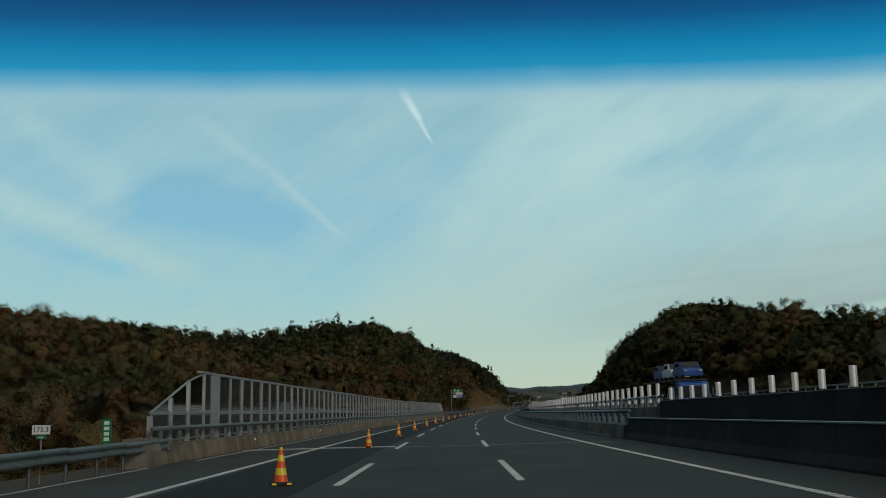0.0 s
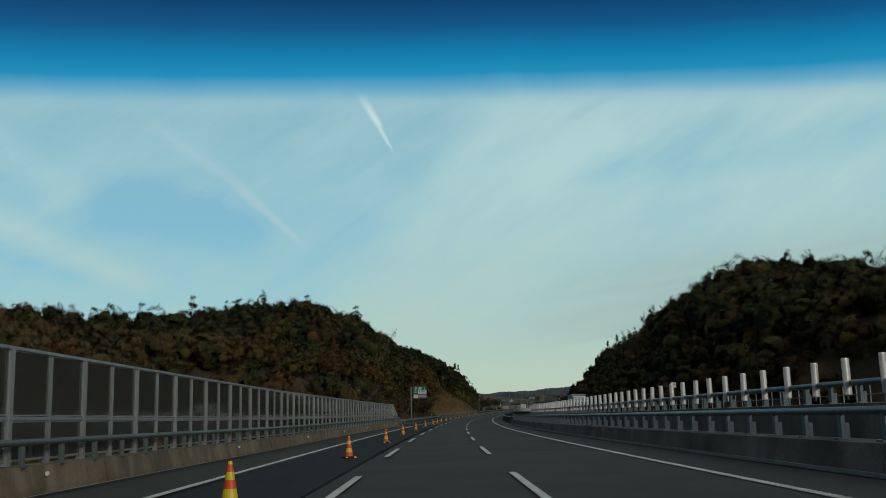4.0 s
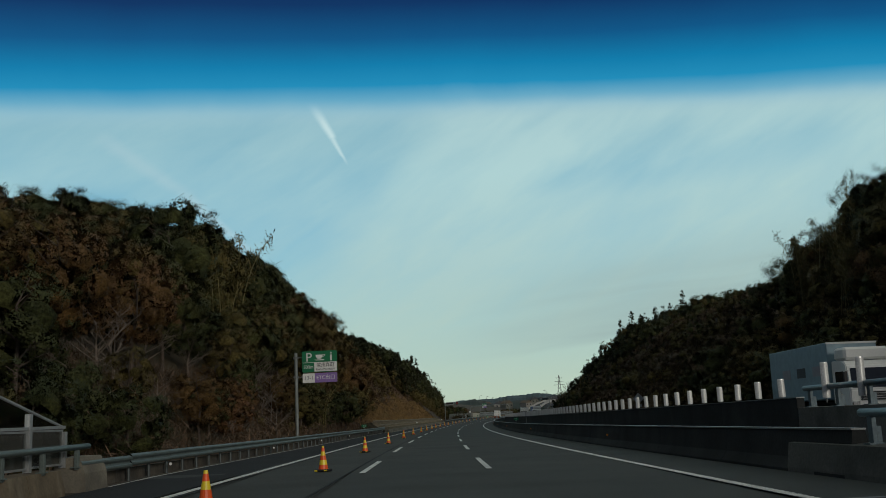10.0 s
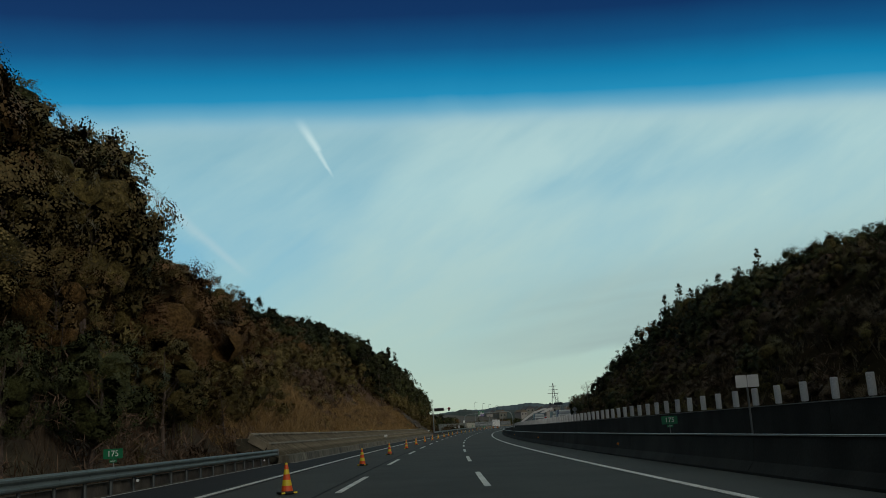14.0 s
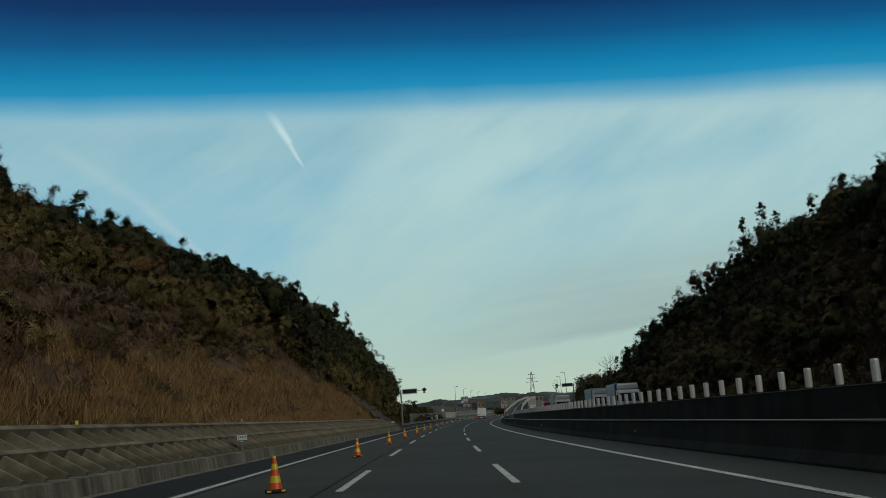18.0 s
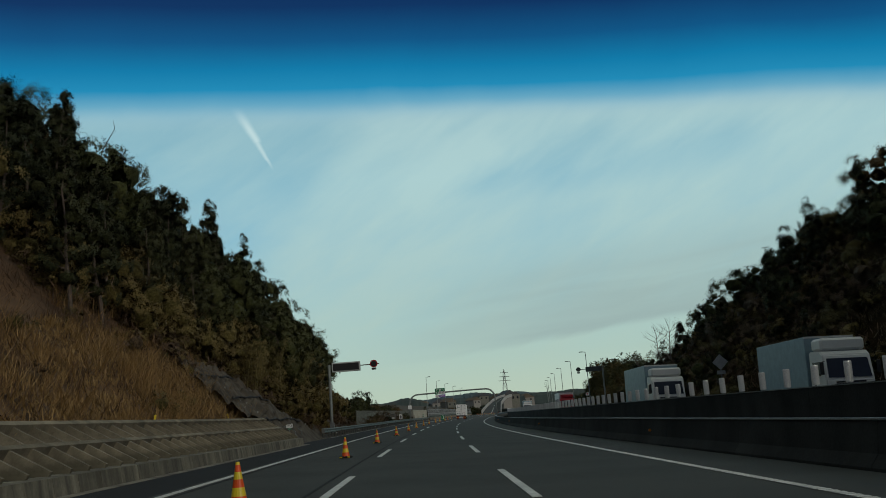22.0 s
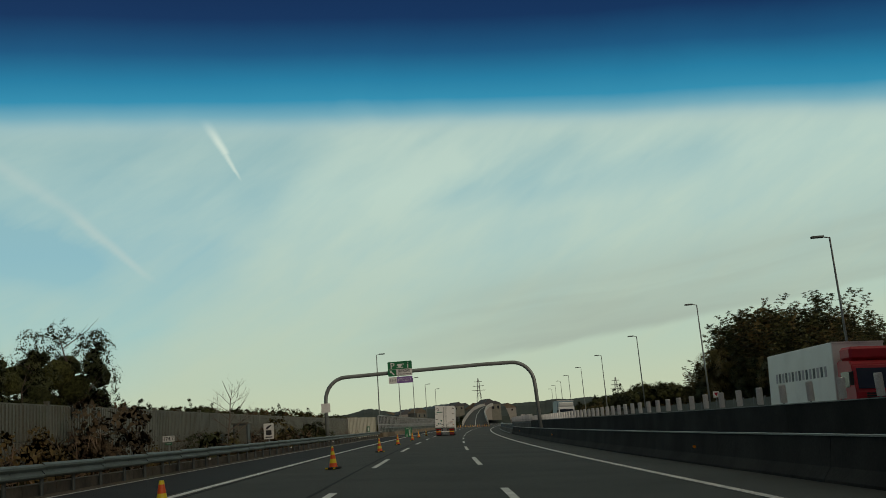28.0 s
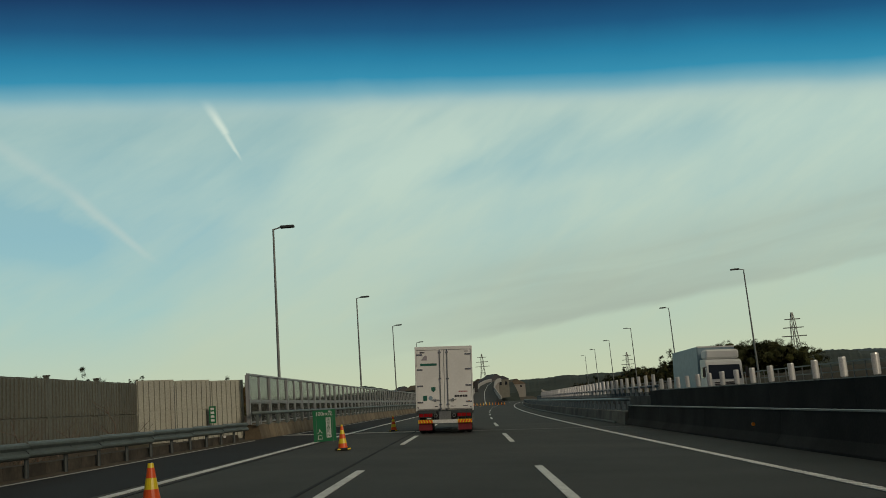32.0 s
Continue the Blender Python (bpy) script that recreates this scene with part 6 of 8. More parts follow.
def crib_wall(s0, s1):
    top = thing("crib_wall", stand(s0, -8.0), "stained concrete lattice wall holding the grassy bank", "retaining wall")
    n = int(round((s1 - s0) / 1.22))
    step = (s1 - s0) / n
    # sloping face: from (-8.25, 0.42) up to (-10.6, 1.62)
    foot, head = Vector((-8.25, 0, 0.42)), Vector((-10.2, 0, 1.54))
    up = (head - foot).normalized()
    out = Vector((-up.z, 0, up.x)) * -1
    if out.z < 0:
        out = -out
    ln = (head - foot).length

    def beam(a0, a1, w, proud):
        """A beam on the slope from a0 to a1 of its length."""
        bm = bmesh.new()
        vs = []
        for k in (a0, a1):
            p = foot + up * ln * k
            for y, o in ((-w, -0.34), (w, -0.34), (w * 0.75, proud), (-w * 0.75, proud)):
                q = p + out * o
                vs.append(bm.verts.new((q.x, y, q.z)))
        for f in ((0, 1, 2, 3), (7, 6, 5, 4), (0, 4, 5, 1), (1, 5, 6, 2), (2, 6, 7, 3), (3, 7, 4, 0)):
            bm.faces.new([vs[i] for i in f])
        bmesh.ops.recalc_face_normals(bm, faces=bm.faces)
        return mesh_of("rib", bm, M["crib"])

    ribs = [beam(0.0, 0.49, 0.085, 0.10), beam(0.53, 1.0, 0.085, 0.10)]
    for i in range(n + 1):
        for r in ribs:
            child("rib", r, top, m=stand(s0 + step * i, 0, bank(s0 + step * i) * 9.2))

    def cross(k, w, proud, name):
        a, b = foot + up * (ln * k - w), foot + up * (ln * k + w)
        prof = [(q.x, q.z) for q in (a - out * 0.34, a + out * proud, b + out * proud, b - out * 0.34)]
        m = int((s1 - s0) / 4.88)
        for j in range(m):
            ob = swept(name, prof, s0 + (s1 - s0) * j / m + 0.01, s0 + (s1 - s0) * (j + 1) / m - 0.01, M["crib"], None, 5)
            ob.parent = top
            ob.matrix_parent_inverse = base_of(top).inverted()

    cross(0.51, 0.085, 0.13, "cross_beam")
    cross(1.0, 0.10, 0.15, "cap_beam")
    a, b = foot - out * 0.16, head - out * 0.16
    ob = swept("infill", [(a.x, a.z), (b.x, b.z), (b.x - 0.75, b.z + 0.02), (b.x - 0.75, b.z - 0.6), (a.x - 0.3, a.z - 0.4)], s0, s1, M["crib_fill"], None, label="mossy stone infill, darkened for the shade in the cells")
    ob.parent = top
    ob.matrix_parent_inverse = base_of(top).inverted()
    return top


# mossy infill, its colour darkened to stand for shade in the recessed cells
M["crib_fill"] = material("mossy_infill", (0.056, 0.053, 0.034), 0.95, vary=0.5, scale=1.4, fine=7, bump=1.0, stain=(0.9, 0.75, (0.032, 0.032, 0.020)))
M["crib"] = material("mossy_concrete", (0.185, 0.165, 0.115), 0.92, vary=0.45, scale=0.9, fine=14, bump=0.5, rand=0.22, stain=(1.1, 0.7, (0.06, 0.058, 0.036)))
crib_wall(344, 515)
strip_blocks("retaining_kerb", "weathered concrete kerb with pale lime streaks", [(-7.85, -0.2), (-7.95, 0.42), (-8.45, 0.44), (-8.6, -0.2)], 343, 515.5, 1.5, M["concrete_kerb"], "kerb", 0.03)
swept("gutter", [(-8.6, -0.2), (-8.6, 0.014), (-7.55, 0.014), (-7.55, -0.2)], 343, 516, M["concrete"], label="shallow concrete gutter at the foot of the wall", category="gutter", kind="structure")
_bm = bmesh.new()
box(_bm, -0.045, 0.045, -0.045, 0.045, -0.3, 0.62, 0.01)
STAKE = mesh_of("marker_stake", _bm, M["yellow"])
for _s in (381, 404, 430, 455.5, 478, 497, 512):
    _p = ground_at(_s, -11.7)
    tagged(child("marker_stake", STAKE, None, m=pose(_p.x, _p.y, _p.z, rng.normal() * 6, rng.normal() * 8, 0)), "short yellow marker stake in the dry grass", "stake", "bank stakes")


def mat_slope():
    """Folded dark erosion matting pinned to the bank."""
    bm = bmesh.new()
    ns, nd = 90, 60
    grid = []
    for i in range(ns + 1):
        s = 514.5 + 20 * i / ns
        row = []
        for j in range(nd + 1):
            u = j / nd
            d = -8.7 - 7.2 * u
            edge = smooth_step(514.5, 517, s) * (1 - smooth_step(530, 538.5, s) * (1 - u) * 0.6)
            z = 0.05 + 5.4 * u ** 1.05 * (1 - 0.45 * smooth_step(526, 535, s))
            step_ = (u * 6.5 + 0.22 * noise.noise(Vector((s * 0.3, 0, 7)))) % 1.0
            ridge_ = (0.34 * step_ if step_ < 0.86 else 0.34 * (1 - step_) / 0.14) * (0.75 + 0.25 * math.cos(s * 5.1))
            fold = ridge_ + abs(noise.noise(Vector((s * 0.55, d * 0.9, 2.0)))) * 0.5 + abs(noise.noise(Vector((s * 1.6, d * 2.2, 5.0)))) * 0.22
            row.append(bm.verts.new(at(s, d, z - 0.1 + fold * min(1, u * 6) * 1.5)))
        grid.append(row)
    for a, b in zip(grid, grid[1:]):
        for j in range(nd):
            bm.faces.new((a[j], a[j + 1], b[j + 1], b[j]))
    ob = part("erosion_mat", bm, M["mat"])
    tagged(ob, "dark folded erosion matting pinned over the bank", "matting")
    for p in ob.data.polygons:
        p.use_smooth = True


mat_slope()
for _s, _d in ((519.5, -9.0), (523.5, -9.2), (526.0, -9.6), (530.5, -10.2)):
    bm = pipe(bmesh.new(), [at(_s, _d, -0.2), at(_s, _d, 0.75), at(_s + 0.15, _d - 0.2, 0.9), at(_s + 0.9, _d - 1.0, 1.15)], 0.03, 6)
    tagged(part("bent_pipe", bm, M["galv"]), "bent grey pipe sticking out of the bank", "pipe", "bank pipes")


_bm = bmesh.new()
rod(_bm, (0, 0, -0.2), (0, 0, 0.10), 0.03, 6, 0.02)
rod(_bm, (-0.06, 0, 0.08), (0.06, 0, 0.10), 0.016, 5)
for _z in (0.22, 0.50, 0.78):
    _pts = [at(515.5 + 0.5 * i, -8.7 - 7.2 * (_z + 0.03 * noise.noise(Vector((i * 0.4, _z * 9, 0)))), 0.22 + 5.4 * (_z + 0.04 * noise.noise(Vector((i * 0.3, _z * 7, 3)))) * (1 - 0.45 * smooth_step(526, 535, 515.5 + 0.5 * i)) + 0.25) for i in range(30)]
    tagged(part("mat_seam", pipe(bmesh.new(), _pts, 0.07, 5), M["black"]), "dark rolled seam across the erosion matting", "seam", "mat seams")
PEG = mesh_of("mat_peg", _bm, M["concrete_pale"])
for _k in range(16):
    _u = rng.uniform(0.08, 0.75)
    _p = at(rng.uniform(516, 531), -8.7 - 7.2 * _u, 0.25 + 5.4 * _u)
    tagged(child("mat_peg", PEG, None, m=pose(_p.x, _p.y, _p.z, rng.normal() * 15, rng.normal() * 15 - 25, rng.uniform(0, 360))), "short pale peg holding the dark matting", "peg", "mat pegs")


# ---- opaque noise wall ----
def louvre_bay(w, h, mat, name="panel"):
    bm = bmesh.new()
    box(bm, -0.05, 0.0, 0, w, 0, h)
    n = int(w / 0.24)
    for k in range(n):
        y = (k + 0.5) * w / n
        for z0, z1 in ((0.04, h * 0.5 - 0.03), (h * 0.5 + 0.03, h - 0.05)):
            box(bm, 0.0, 0.055, y - 0.075, y + 0.075, z0, z1)
    return mesh_of(name, bm, mat)


def louvre_wall(s0, s1, d, h, label):
    top = thing("sound_wall", stand(s0, d), label, "noise wall")
    bay = 2.0
    n = int(round((s1 - s0) / bay))
    pm = louvre_bay(bay - 0.06, h, M["louvre"])
    bm = bmesh.new()
    box(bm, -0.09, 0.06, -0.05, 0.05, -0.3, h + 0.06)
    box(bm, -0.11, 0.08, -0.07, 0.07, h + 0.06, h + 0.10)
    post = mesh_of("post", bm, M["louvre"])
    for i in range(n):
        s = s0 + bay * i
        child("panel", pm, top, m=stand(s + 0.03, d))
        if i % 2 == 0:
            child("post", post, top, m=stand(s, d))
    ob = swept("footing", [(d - 0.2, -0.6), (d - 0.2, 0.02), (d + 0.18, 0.02), (d + 0.18, -0.6)], s0, s1, M["concrete"], None)
    ob.parent = top
    ob.matrix_parent_inverse = base_of(top).inverted()
    return top


louvre_wall(594, 702, -12.5, 2.42, "long grey ribbed metal noise wall behind the verge")
_w = thing("sound_wall", stand(702, -12.5), "pale ribbed noise wall panels turning towards the bridge", "noise wall")
_a, _b = at(702, -12.5), at(706.4, -9.3)
_v = _b - _a
_ln = math.hypot(_v.x, _v.y) / 3
_pm = louvre_bay(_ln - 0.04, 2.5, M["louvre_pale"])
for _k in range(3):
    _p = _a.lerp(_b, _k / 3)
    child("panel", _pm, _w, m=pose(_p.x, _p.y, _p.z + 0.02, 0, 0, math.degrees(math.atan2(_v.y, _v.x)) - 90))


# ---- writing ----
def text_mesh(body, size, mat, depth=0.006, align="CENTER"):
    cu = bpy.data.curves.new("letters", "FONT")
    cu.body, cu.size, cu.extrude, cu.align_x, cu.align_y = body, size, depth, align, "CENTER"
    cu.resolution_u = 3
    ob = bpy.data.objects.new("letters", cu)
    scene.collection.objects.link(ob)
    dg = bpy.context.evaluated_depsgraph_get()
    me = bpy.data.meshes.new_from_object(ob.evaluated_get(dg))
    bpy.data.objects.remove(ob)
    me.materials.clear()
    me.materials.append(mat)
    return me


FACE = pose(0, 0, 0, 90, 0, 0)      # letters that face the coming traffic (towards -y)


def letters(body, size, mat, parent, x, z, y=-0.03, wide=1.0, label=""):
    return child("lettering", text_mesh(body, size, mat), parent, label or "", m=base_of(parent) @ pose(x, y, z) @ FACE @ Matrix.Diagonal((wide, 1, 1, 1)))


def plate(parent, name, mat, x0, x1, z0, z1, y=0.0, t=0.02, r=0.0, label=""):
    """A flat board with rounded corners that faces -y."""
    bm = bmesh.new()
    pts = []
    for cx, cz, a0 in ((x1 - r, z1 - r, 0), (x0 + r, z1 - r, 90), (x0 + r, z0 + r, 180), (x1 - r, z0 + r, 270)):
        for k in range(5 if r else 1):
            a = radians(a0 + 22.5 * k)
            pts.append((cx + r * math.cos(a), cz + r * math.sin(a)))
    f = [bm.verts.new((x, y - t / 2, z)) for x, z in pts]
    g = [bm.verts.new((x, y + t / 2, z)) for x, z in pts]
    n = len(pts)
    bm.faces.new(f), bm.faces.new(g[::-1])
    for k in range(n):
        bm.faces.new((f[k], g[k], g[(k + 1) % n], f[(k + 1) % n]))
    bmesh.ops.recalc_face_normals(bm, faces=bm.faces)
    return part(name, bm, mat, parent, label, m=base_of(parent))


def shape(parent, name, mat, pts, y, t=0.008, label=""):
    bm = bmesh.new()
    f = [bm.verts.new((x, y - t / 2, z)) for x, z in pts]
    g = [bm.verts.new((x, y + t / 2, z)) for x, z in pts]
    n = len(pts)
    bm.faces.new(f), bm.faces.new(g[::-1])
    for k in range(n):
        bm.faces.new((f[k], g[k], g[(k + 1) % n], f[(k + 1) % n]))
    bmesh.ops.recalc_face_normals(bm, faces=bm.faces)
    return part(name, bm, mat, parent, label, m=base_of(parent))


def ring(cx, cz, r, n=20):
    return [(cx + r * math.cos(k * math.tau / n), cz + r * math.sin(k * math.tau / n)) for k in range(n)]


def parking_board(sign, x0, w, z_top, mode):
    """Green board with parking, cup and information marks, and a purple exit board below. Width w, left edge x0."""
    u = w / 2.7
    x1 = x0 + w
    plate(sign, "green_board", M["green"], x0, x1, z_top - 1.62 * u, z_top, 0, 0.05, 0.1 * u, "green parking area board with white marks")
    plate(sign, "exit_board", M["white"], x0 + 0.02, x0 + 0.95 * u, z_top - 2.42 * u, z_top - 1.70 * u, 0, 0.05, 0.05 * u, "white end of the exit board")
    plate(sign, "exit_board", M["purple"], x0 + 0.95 * u, x1 - 0.02, z_top - 2.42 * u, z_top - 1.70 * u, 0, 0.05, 0.05 * u, "purple toll exit board")
    y = -0.04
    letters("P", 0.95 * u, M["white"], sign, x0 + 0.52 * u, z_top - 0.50 * u, y, 1.05)
    letters("i", 1.0 * u, M["white"], sign, x0 + 2.24 * u, z_top - 0.47 * u, y, 1.35)
    cx, cz = x0 + 1.38 * u, z_top - 0.42 * u
    shape(sign, "cup_mark", M["white"], [(cx - 0.33 * u, cz + 0.13 * u), (cx + 0.22 * u, cz + 0.13 * u), (cx + 0.20 * u, cz - 0.02 * u), (cx + 0.08 * u, cz - 0.19 * u), (cx - 0.19 * u, cz - 0.19 * u), (cx - 0.31 * u, cz - 0.02 * u)], y)
    shape(sign, "cup_mark", M["white"], [(cx - 0.42 * u, cz - 0.24 * u), (cx + 0.36 * u, cz - 0.24 * u), (cx + 0.28 * u, cz - 0.31 * u), (cx - 0.32 * u, cz - 0.31 * u)], y)
    shape(sign, "cup_mark", M["white"], [(cx + 0.20 * u, cz + 0.13 * u), (cx + 0.42 * u, cz + 0.15 * u), (cx + 0.38 * u, cz + 0.02 * u), (cx + 0.18 * u, cz - 0.08 * u), (cx + 0.20 * u, cz - 0.03 * u), (cx + 0.33 * u, cz + 0.05 * u), (cx + 0.35 * u, cz + 0.10 * u), (cx + 0.21 * u, cz + 0.09 * u)], y)
    plate(sign, "name_field", M["white"], x0 + 0.93 * u, x1 - 0.02 * u, z_top - 1.58 * u, z_top - 0.86 * u, y, 0.01, 0.05 * u, "white field with the place name")
    plate(sign, "white_rule", M["white"], x0 + 0.03, x0 + 0.93 * u, z_top - 0.89 * u, z_top - 0.86 * u, y, 0.01)
    letters("遠州森町", 0.37 * u, M["ink"], sign, x0 + 1.80 * u, z_top - 1.10 * u, y - 0.012, 0.95)
    letters("Enshu-Morimachi", 0.215 * u, M["ink"], sign, x0 + 1.80 * u, z_top - 1.42 * u, y - 0.012, 0.95)
    if mode == "ahead":
        letters("500m", 0.36 * u, M["white"], sign, x0 + 0.48 * u, z_top - 1.22 * u, y, 0.95)
    else:
        c = (x0 + 0.46 * u, z_top - 1.24 * u)
        pts = [(-0.26, 0.26), (0.02, 0.26), (-0.06, 0.16), (0.28, -0.20), (0.20, -0.28), (-0.15, 0.07), (-0.24, -0.02)]
        shape(sign, "arrow_mark", M["white"], [(c[0] + a * u, c[1] + b * u) for a, b in pts], y)
    letters("13-1", 0.42 * u, M["grey_print"], sign, x0 + 0.50 * u, z_top - 2.06 * u, y, 0.98)
    letters("ETC出口", 0.40 * u, M["white"], sign, x0 + 1.80 * u, z_top - 2.06 * u, y, 0.95)


sign = thing("parking_sign", stand(281, 0), "green parking sign board on a grey steel pole behind the rail", "road sign")
part("pole", rod(bmesh.new(), (-10.6, 0.1, -0.8), (-10.6, 0.1, 7.1), 0.13, 12), M["pole"], sign, m=base_of(sign))
_bm = bmesh.new()
for _z in (6.75, 5.25):
    rod(_bm, (-10.8, 0.1, _z), (-7.5, 0.06, _z), 0.035, 6)
    box(_bm, -10.78, -10.42, -0.06, 0.26, _z - 0.07, _z + 0.07)
part("bracket", _bm, M["galv"], sign, m=base_of(sign))
parking_board(sign, -10.1, 2.7, 7.2, "ahead")

# ---- sign arch over the road ----
arch = thing("sign_arch", stand(668.3, 0), "tall grey steel tube arch over the road with a sign", "gantry")
_zl, _zr = 0.5, -0.45
_top = 6.42
pts = [(-10.2, 0, _zl - 0.8), (-10.2, 0, 4.3)]
for k in range(1, 8):
    a = radians(90 * k / 8)
    pts.append((-10.2 + 1.9 * (1 - math.cos(a)), 0, 4.3 + 2.0 * math.sin(a)))
pts += [(-8.3, 0, 6.30), (-2, 0, 6.42), (4, 0, 6.5), (6.6, 0, 6.48)]
for k in range(1, 8):
    a = radians(90 * k / 8)
    pts.append((6.6 + 1.95 * math.sin(a), 0, 4.5 + 1.98 * math.cos(a)))
pts += [(8.58, 0, 4.2), (8.82, 0, _zr - 0.4)]
pts = [(x * 1.0, y, z - 0.05) for x, y, z in pts]
ob = part("arch_tube", pipe(bmesh.new(), pts, 0.17, 14), M["pole"], arch, m=base_of(arch))
for p in ob.data.polygons:
    p.use_smooth = True
plate(arch, "blank_plate", M["white"], -10.6, -9.8, 3.25, 4.05, -0.2, 0.03, 0.02, "blank white plate on the post")
parking_board(arch, -4.45, 2.17, 7.28, "exit")
for c in [o for o in arch.children if o.name.split(".")[0] not in ("arch_tube", "blank_plate")]:
    c.matrix_basis = c.matrix_basis @ Matrix.Identity(4)
    c.location.y += -0.25 * math.cos(heading(668))
    c.location.x += -0.25 * math.sin(heading(668))

# ---- message display on a mast ----
vms = thing("message_display", stand(548, 0), "unlit message display and speed sign on a grey mast", "display")
_bm = bmesh.new()
rod(_bm, (-10.0, 0.1, -0.6), (-10.0, 0.1, 6.95), 0.14, 10)
part("mast", _bm, M["pole"], vms, m=base_of(vms))
_bm = bmesh.new()
box(_bm, -10.2, -9.8, -0.12, 0.3, -0.3, 1.5, 0.02)
part("control_box", _bm, M["galv"], vms, m=base_of(vms))
_bm = bmesh.new()
box(_bm, -9.72, -7.0, -0.18, 0.22, 6.22, 7.12, 0.03)
part("housing", _bm, M["frame_pale"], vms, m=base_of(vms))
_bm = bmesh.new()
box(_bm, -9.60, -7.12, -0.20, -0.17, 6.34, 7.0)
part("screen", _bm, M["black"], vms, "dark unlit display screen", m=base_of(vms))
_bm = bmesh.new()
rod(_bm, (-7.0, 0.05, 6.72), (-5.2, 0.05, 6.76), 0.05, 8)
part("arm", _bm, M["pole"], vms, m=base_of(vms))
part("sensor", rod(bmesh.new(), (-9.0, 0.05, 6.2), (-9.0, 0.05, 6.08), 0.06, 8), M["pole"], vms, m=base_of(vms))
shape(vms, "speed_ring", M["red"], ring(-5.7, 6.78, 0.37), -0.05, 0.05, "round sign with a red rim")
shape(vms, "speed_face", M["black"], ring(-5.7, 6.78, 0.285), -0.085, 0.02, "dark unlit face")
plate(vms, "speed_note", M["black"], -5.92, -5.48, 6.20, 6.40, -0.05, 0.03)
# the twin for the other direction, seen from behind
vms2 = thing("message_display", stand(628, 0), "message display for the other direction, seen from behind", "display")
_bm = rod(bmesh.new(), (27.6, 0, 0.2), (27.6, 0, 7.9), 0.14, 10)
part("mast", _bm, M["pole"], vms2, m=base_of(vms2))
_bm = box(bmesh.new(), 24.6, 27.4, -0.2, 0.2, 7.15, 8.0, 0.03)
part("housing", _bm, M["dark_steel"], vms2, m=base_of(vms2))
_bm = rod(bmesh.new(), (23.0, 0, 7.6), (24.6, 0, 7.6), 0.05, 8)
part("arm", _bm, M["pole"], vms2, m=base_of(vms2))
shape(vms2, "speed_back", M["dark_steel"], ring(23.3, 7.65, 0.4), 0.0, 0.08, "dark back of a round sign")
plate(vms2, "speed_note", M["dark_steel"], 23.05, 23.55, 6.95, 7.2, 0, 0.05)


# ---- kilometre posts and small signs ----
def km_post(s, d, body, green, z=1.15, u=1.0):
    k = thing("kilometre_post", stand(s, d), "green kilometre plate on a thin post" if green else "white kilometre plate on a thin post", "marker", "kilometre posts")
    part("post", rod(bmesh.new(), (0, 0.03, -0.9), (0, 0.03, z + 0.09), 0.022, 8), M["galv"], k, m=base_of(k))
    plate(k, "plate", M["green" if green else "white"], -0.21 * u, 0.21 * u, z - 0.10 * u, z + 0.11 * u, 0, 0.02, 0.015)
    letters(body, 0.18 * u, M["white" if green else "ink"], k, 0, z + 0.005, -0.02, 0.95)
    plate(k, "small_plate", M["green"], -0.11, 0.11, z - 0.10 * u - 0.11, z - 0.10 * u - 0.02, 0, 0.02, 0.01)
    plate(k, "print_bar", M["white"], -0.07, 0.07, z - 0.10 * u - 0.075, z - 0.10 * u - 0.055, -0.015, 0.006)


km_post(22.7, -9.1, "175.3", False, 1.22)
km_post(221.3, -10.5, "175.1", False, 1.25)
km_post(318.0, -8.9, "175", True, 1.12, 1.35)
km_post(413.0, -8.15, "174.9", False, 1.0)
km_post(516.4, -8.9, "174.8", False, 1.15)
km_post(616.2, -9.1, "174.7", False, 1.15)
km_post(324.2, 8.85, "175", True, 1.38, 1.35)
g = thing("river_sign", stand(28.4, -9.6), "narrow green name plate on a post", "sign")
part("post", rod(bmesh.new(), (0, 0.03, -0.9), (0, 0.03, 1.2), 0.025, 8), M["galv"], g, m=base_of(g))
plate(g, "plate", M["green"], -0.14, 0.14, 0.75, 1.45, 0, 0.02, 0.01)
for k in range(4):
    plate(g, "print_bar", M["white"], -0.075, 0.075, 0.82 + 0.155 * k, 0.92 + 0.155 * k, -0.015, 0.006)
g = thing("river_sign", stand(704.6, -10.2), "narrow green name plate on the pale wall", "sign")
plate(g, "plate", M["green"], -0.14, 0.14, 0.75, 1.45, -0.1, 0.02, 0.01)
for k in range(4):
    plate(g, "print_bar", M["white"], -0.075, 0.075, 0.82 + 0.155 * k, 0.92 + 0.155 * k, -0.115, 0.006)
# plates over the median
g = thing("median_sign", stand(317.2, 9.6), "white double plate on a thin post over the median", "sign")
part("post", rod(bmesh.new(), (0, 0.03, -0.3), (0, 0.03, 2.4), 0.03, 8), M["galv"], g, m=base_of(g))
plate(g, "plate", M["white"], -0.32, 0.0, 2.2, 2.55, 0, 0.02, 0.02)
plate(g, "plate", M["white"], 0.02, 0.34, 2.2, 2.55, 0, 0.02, 0.02)
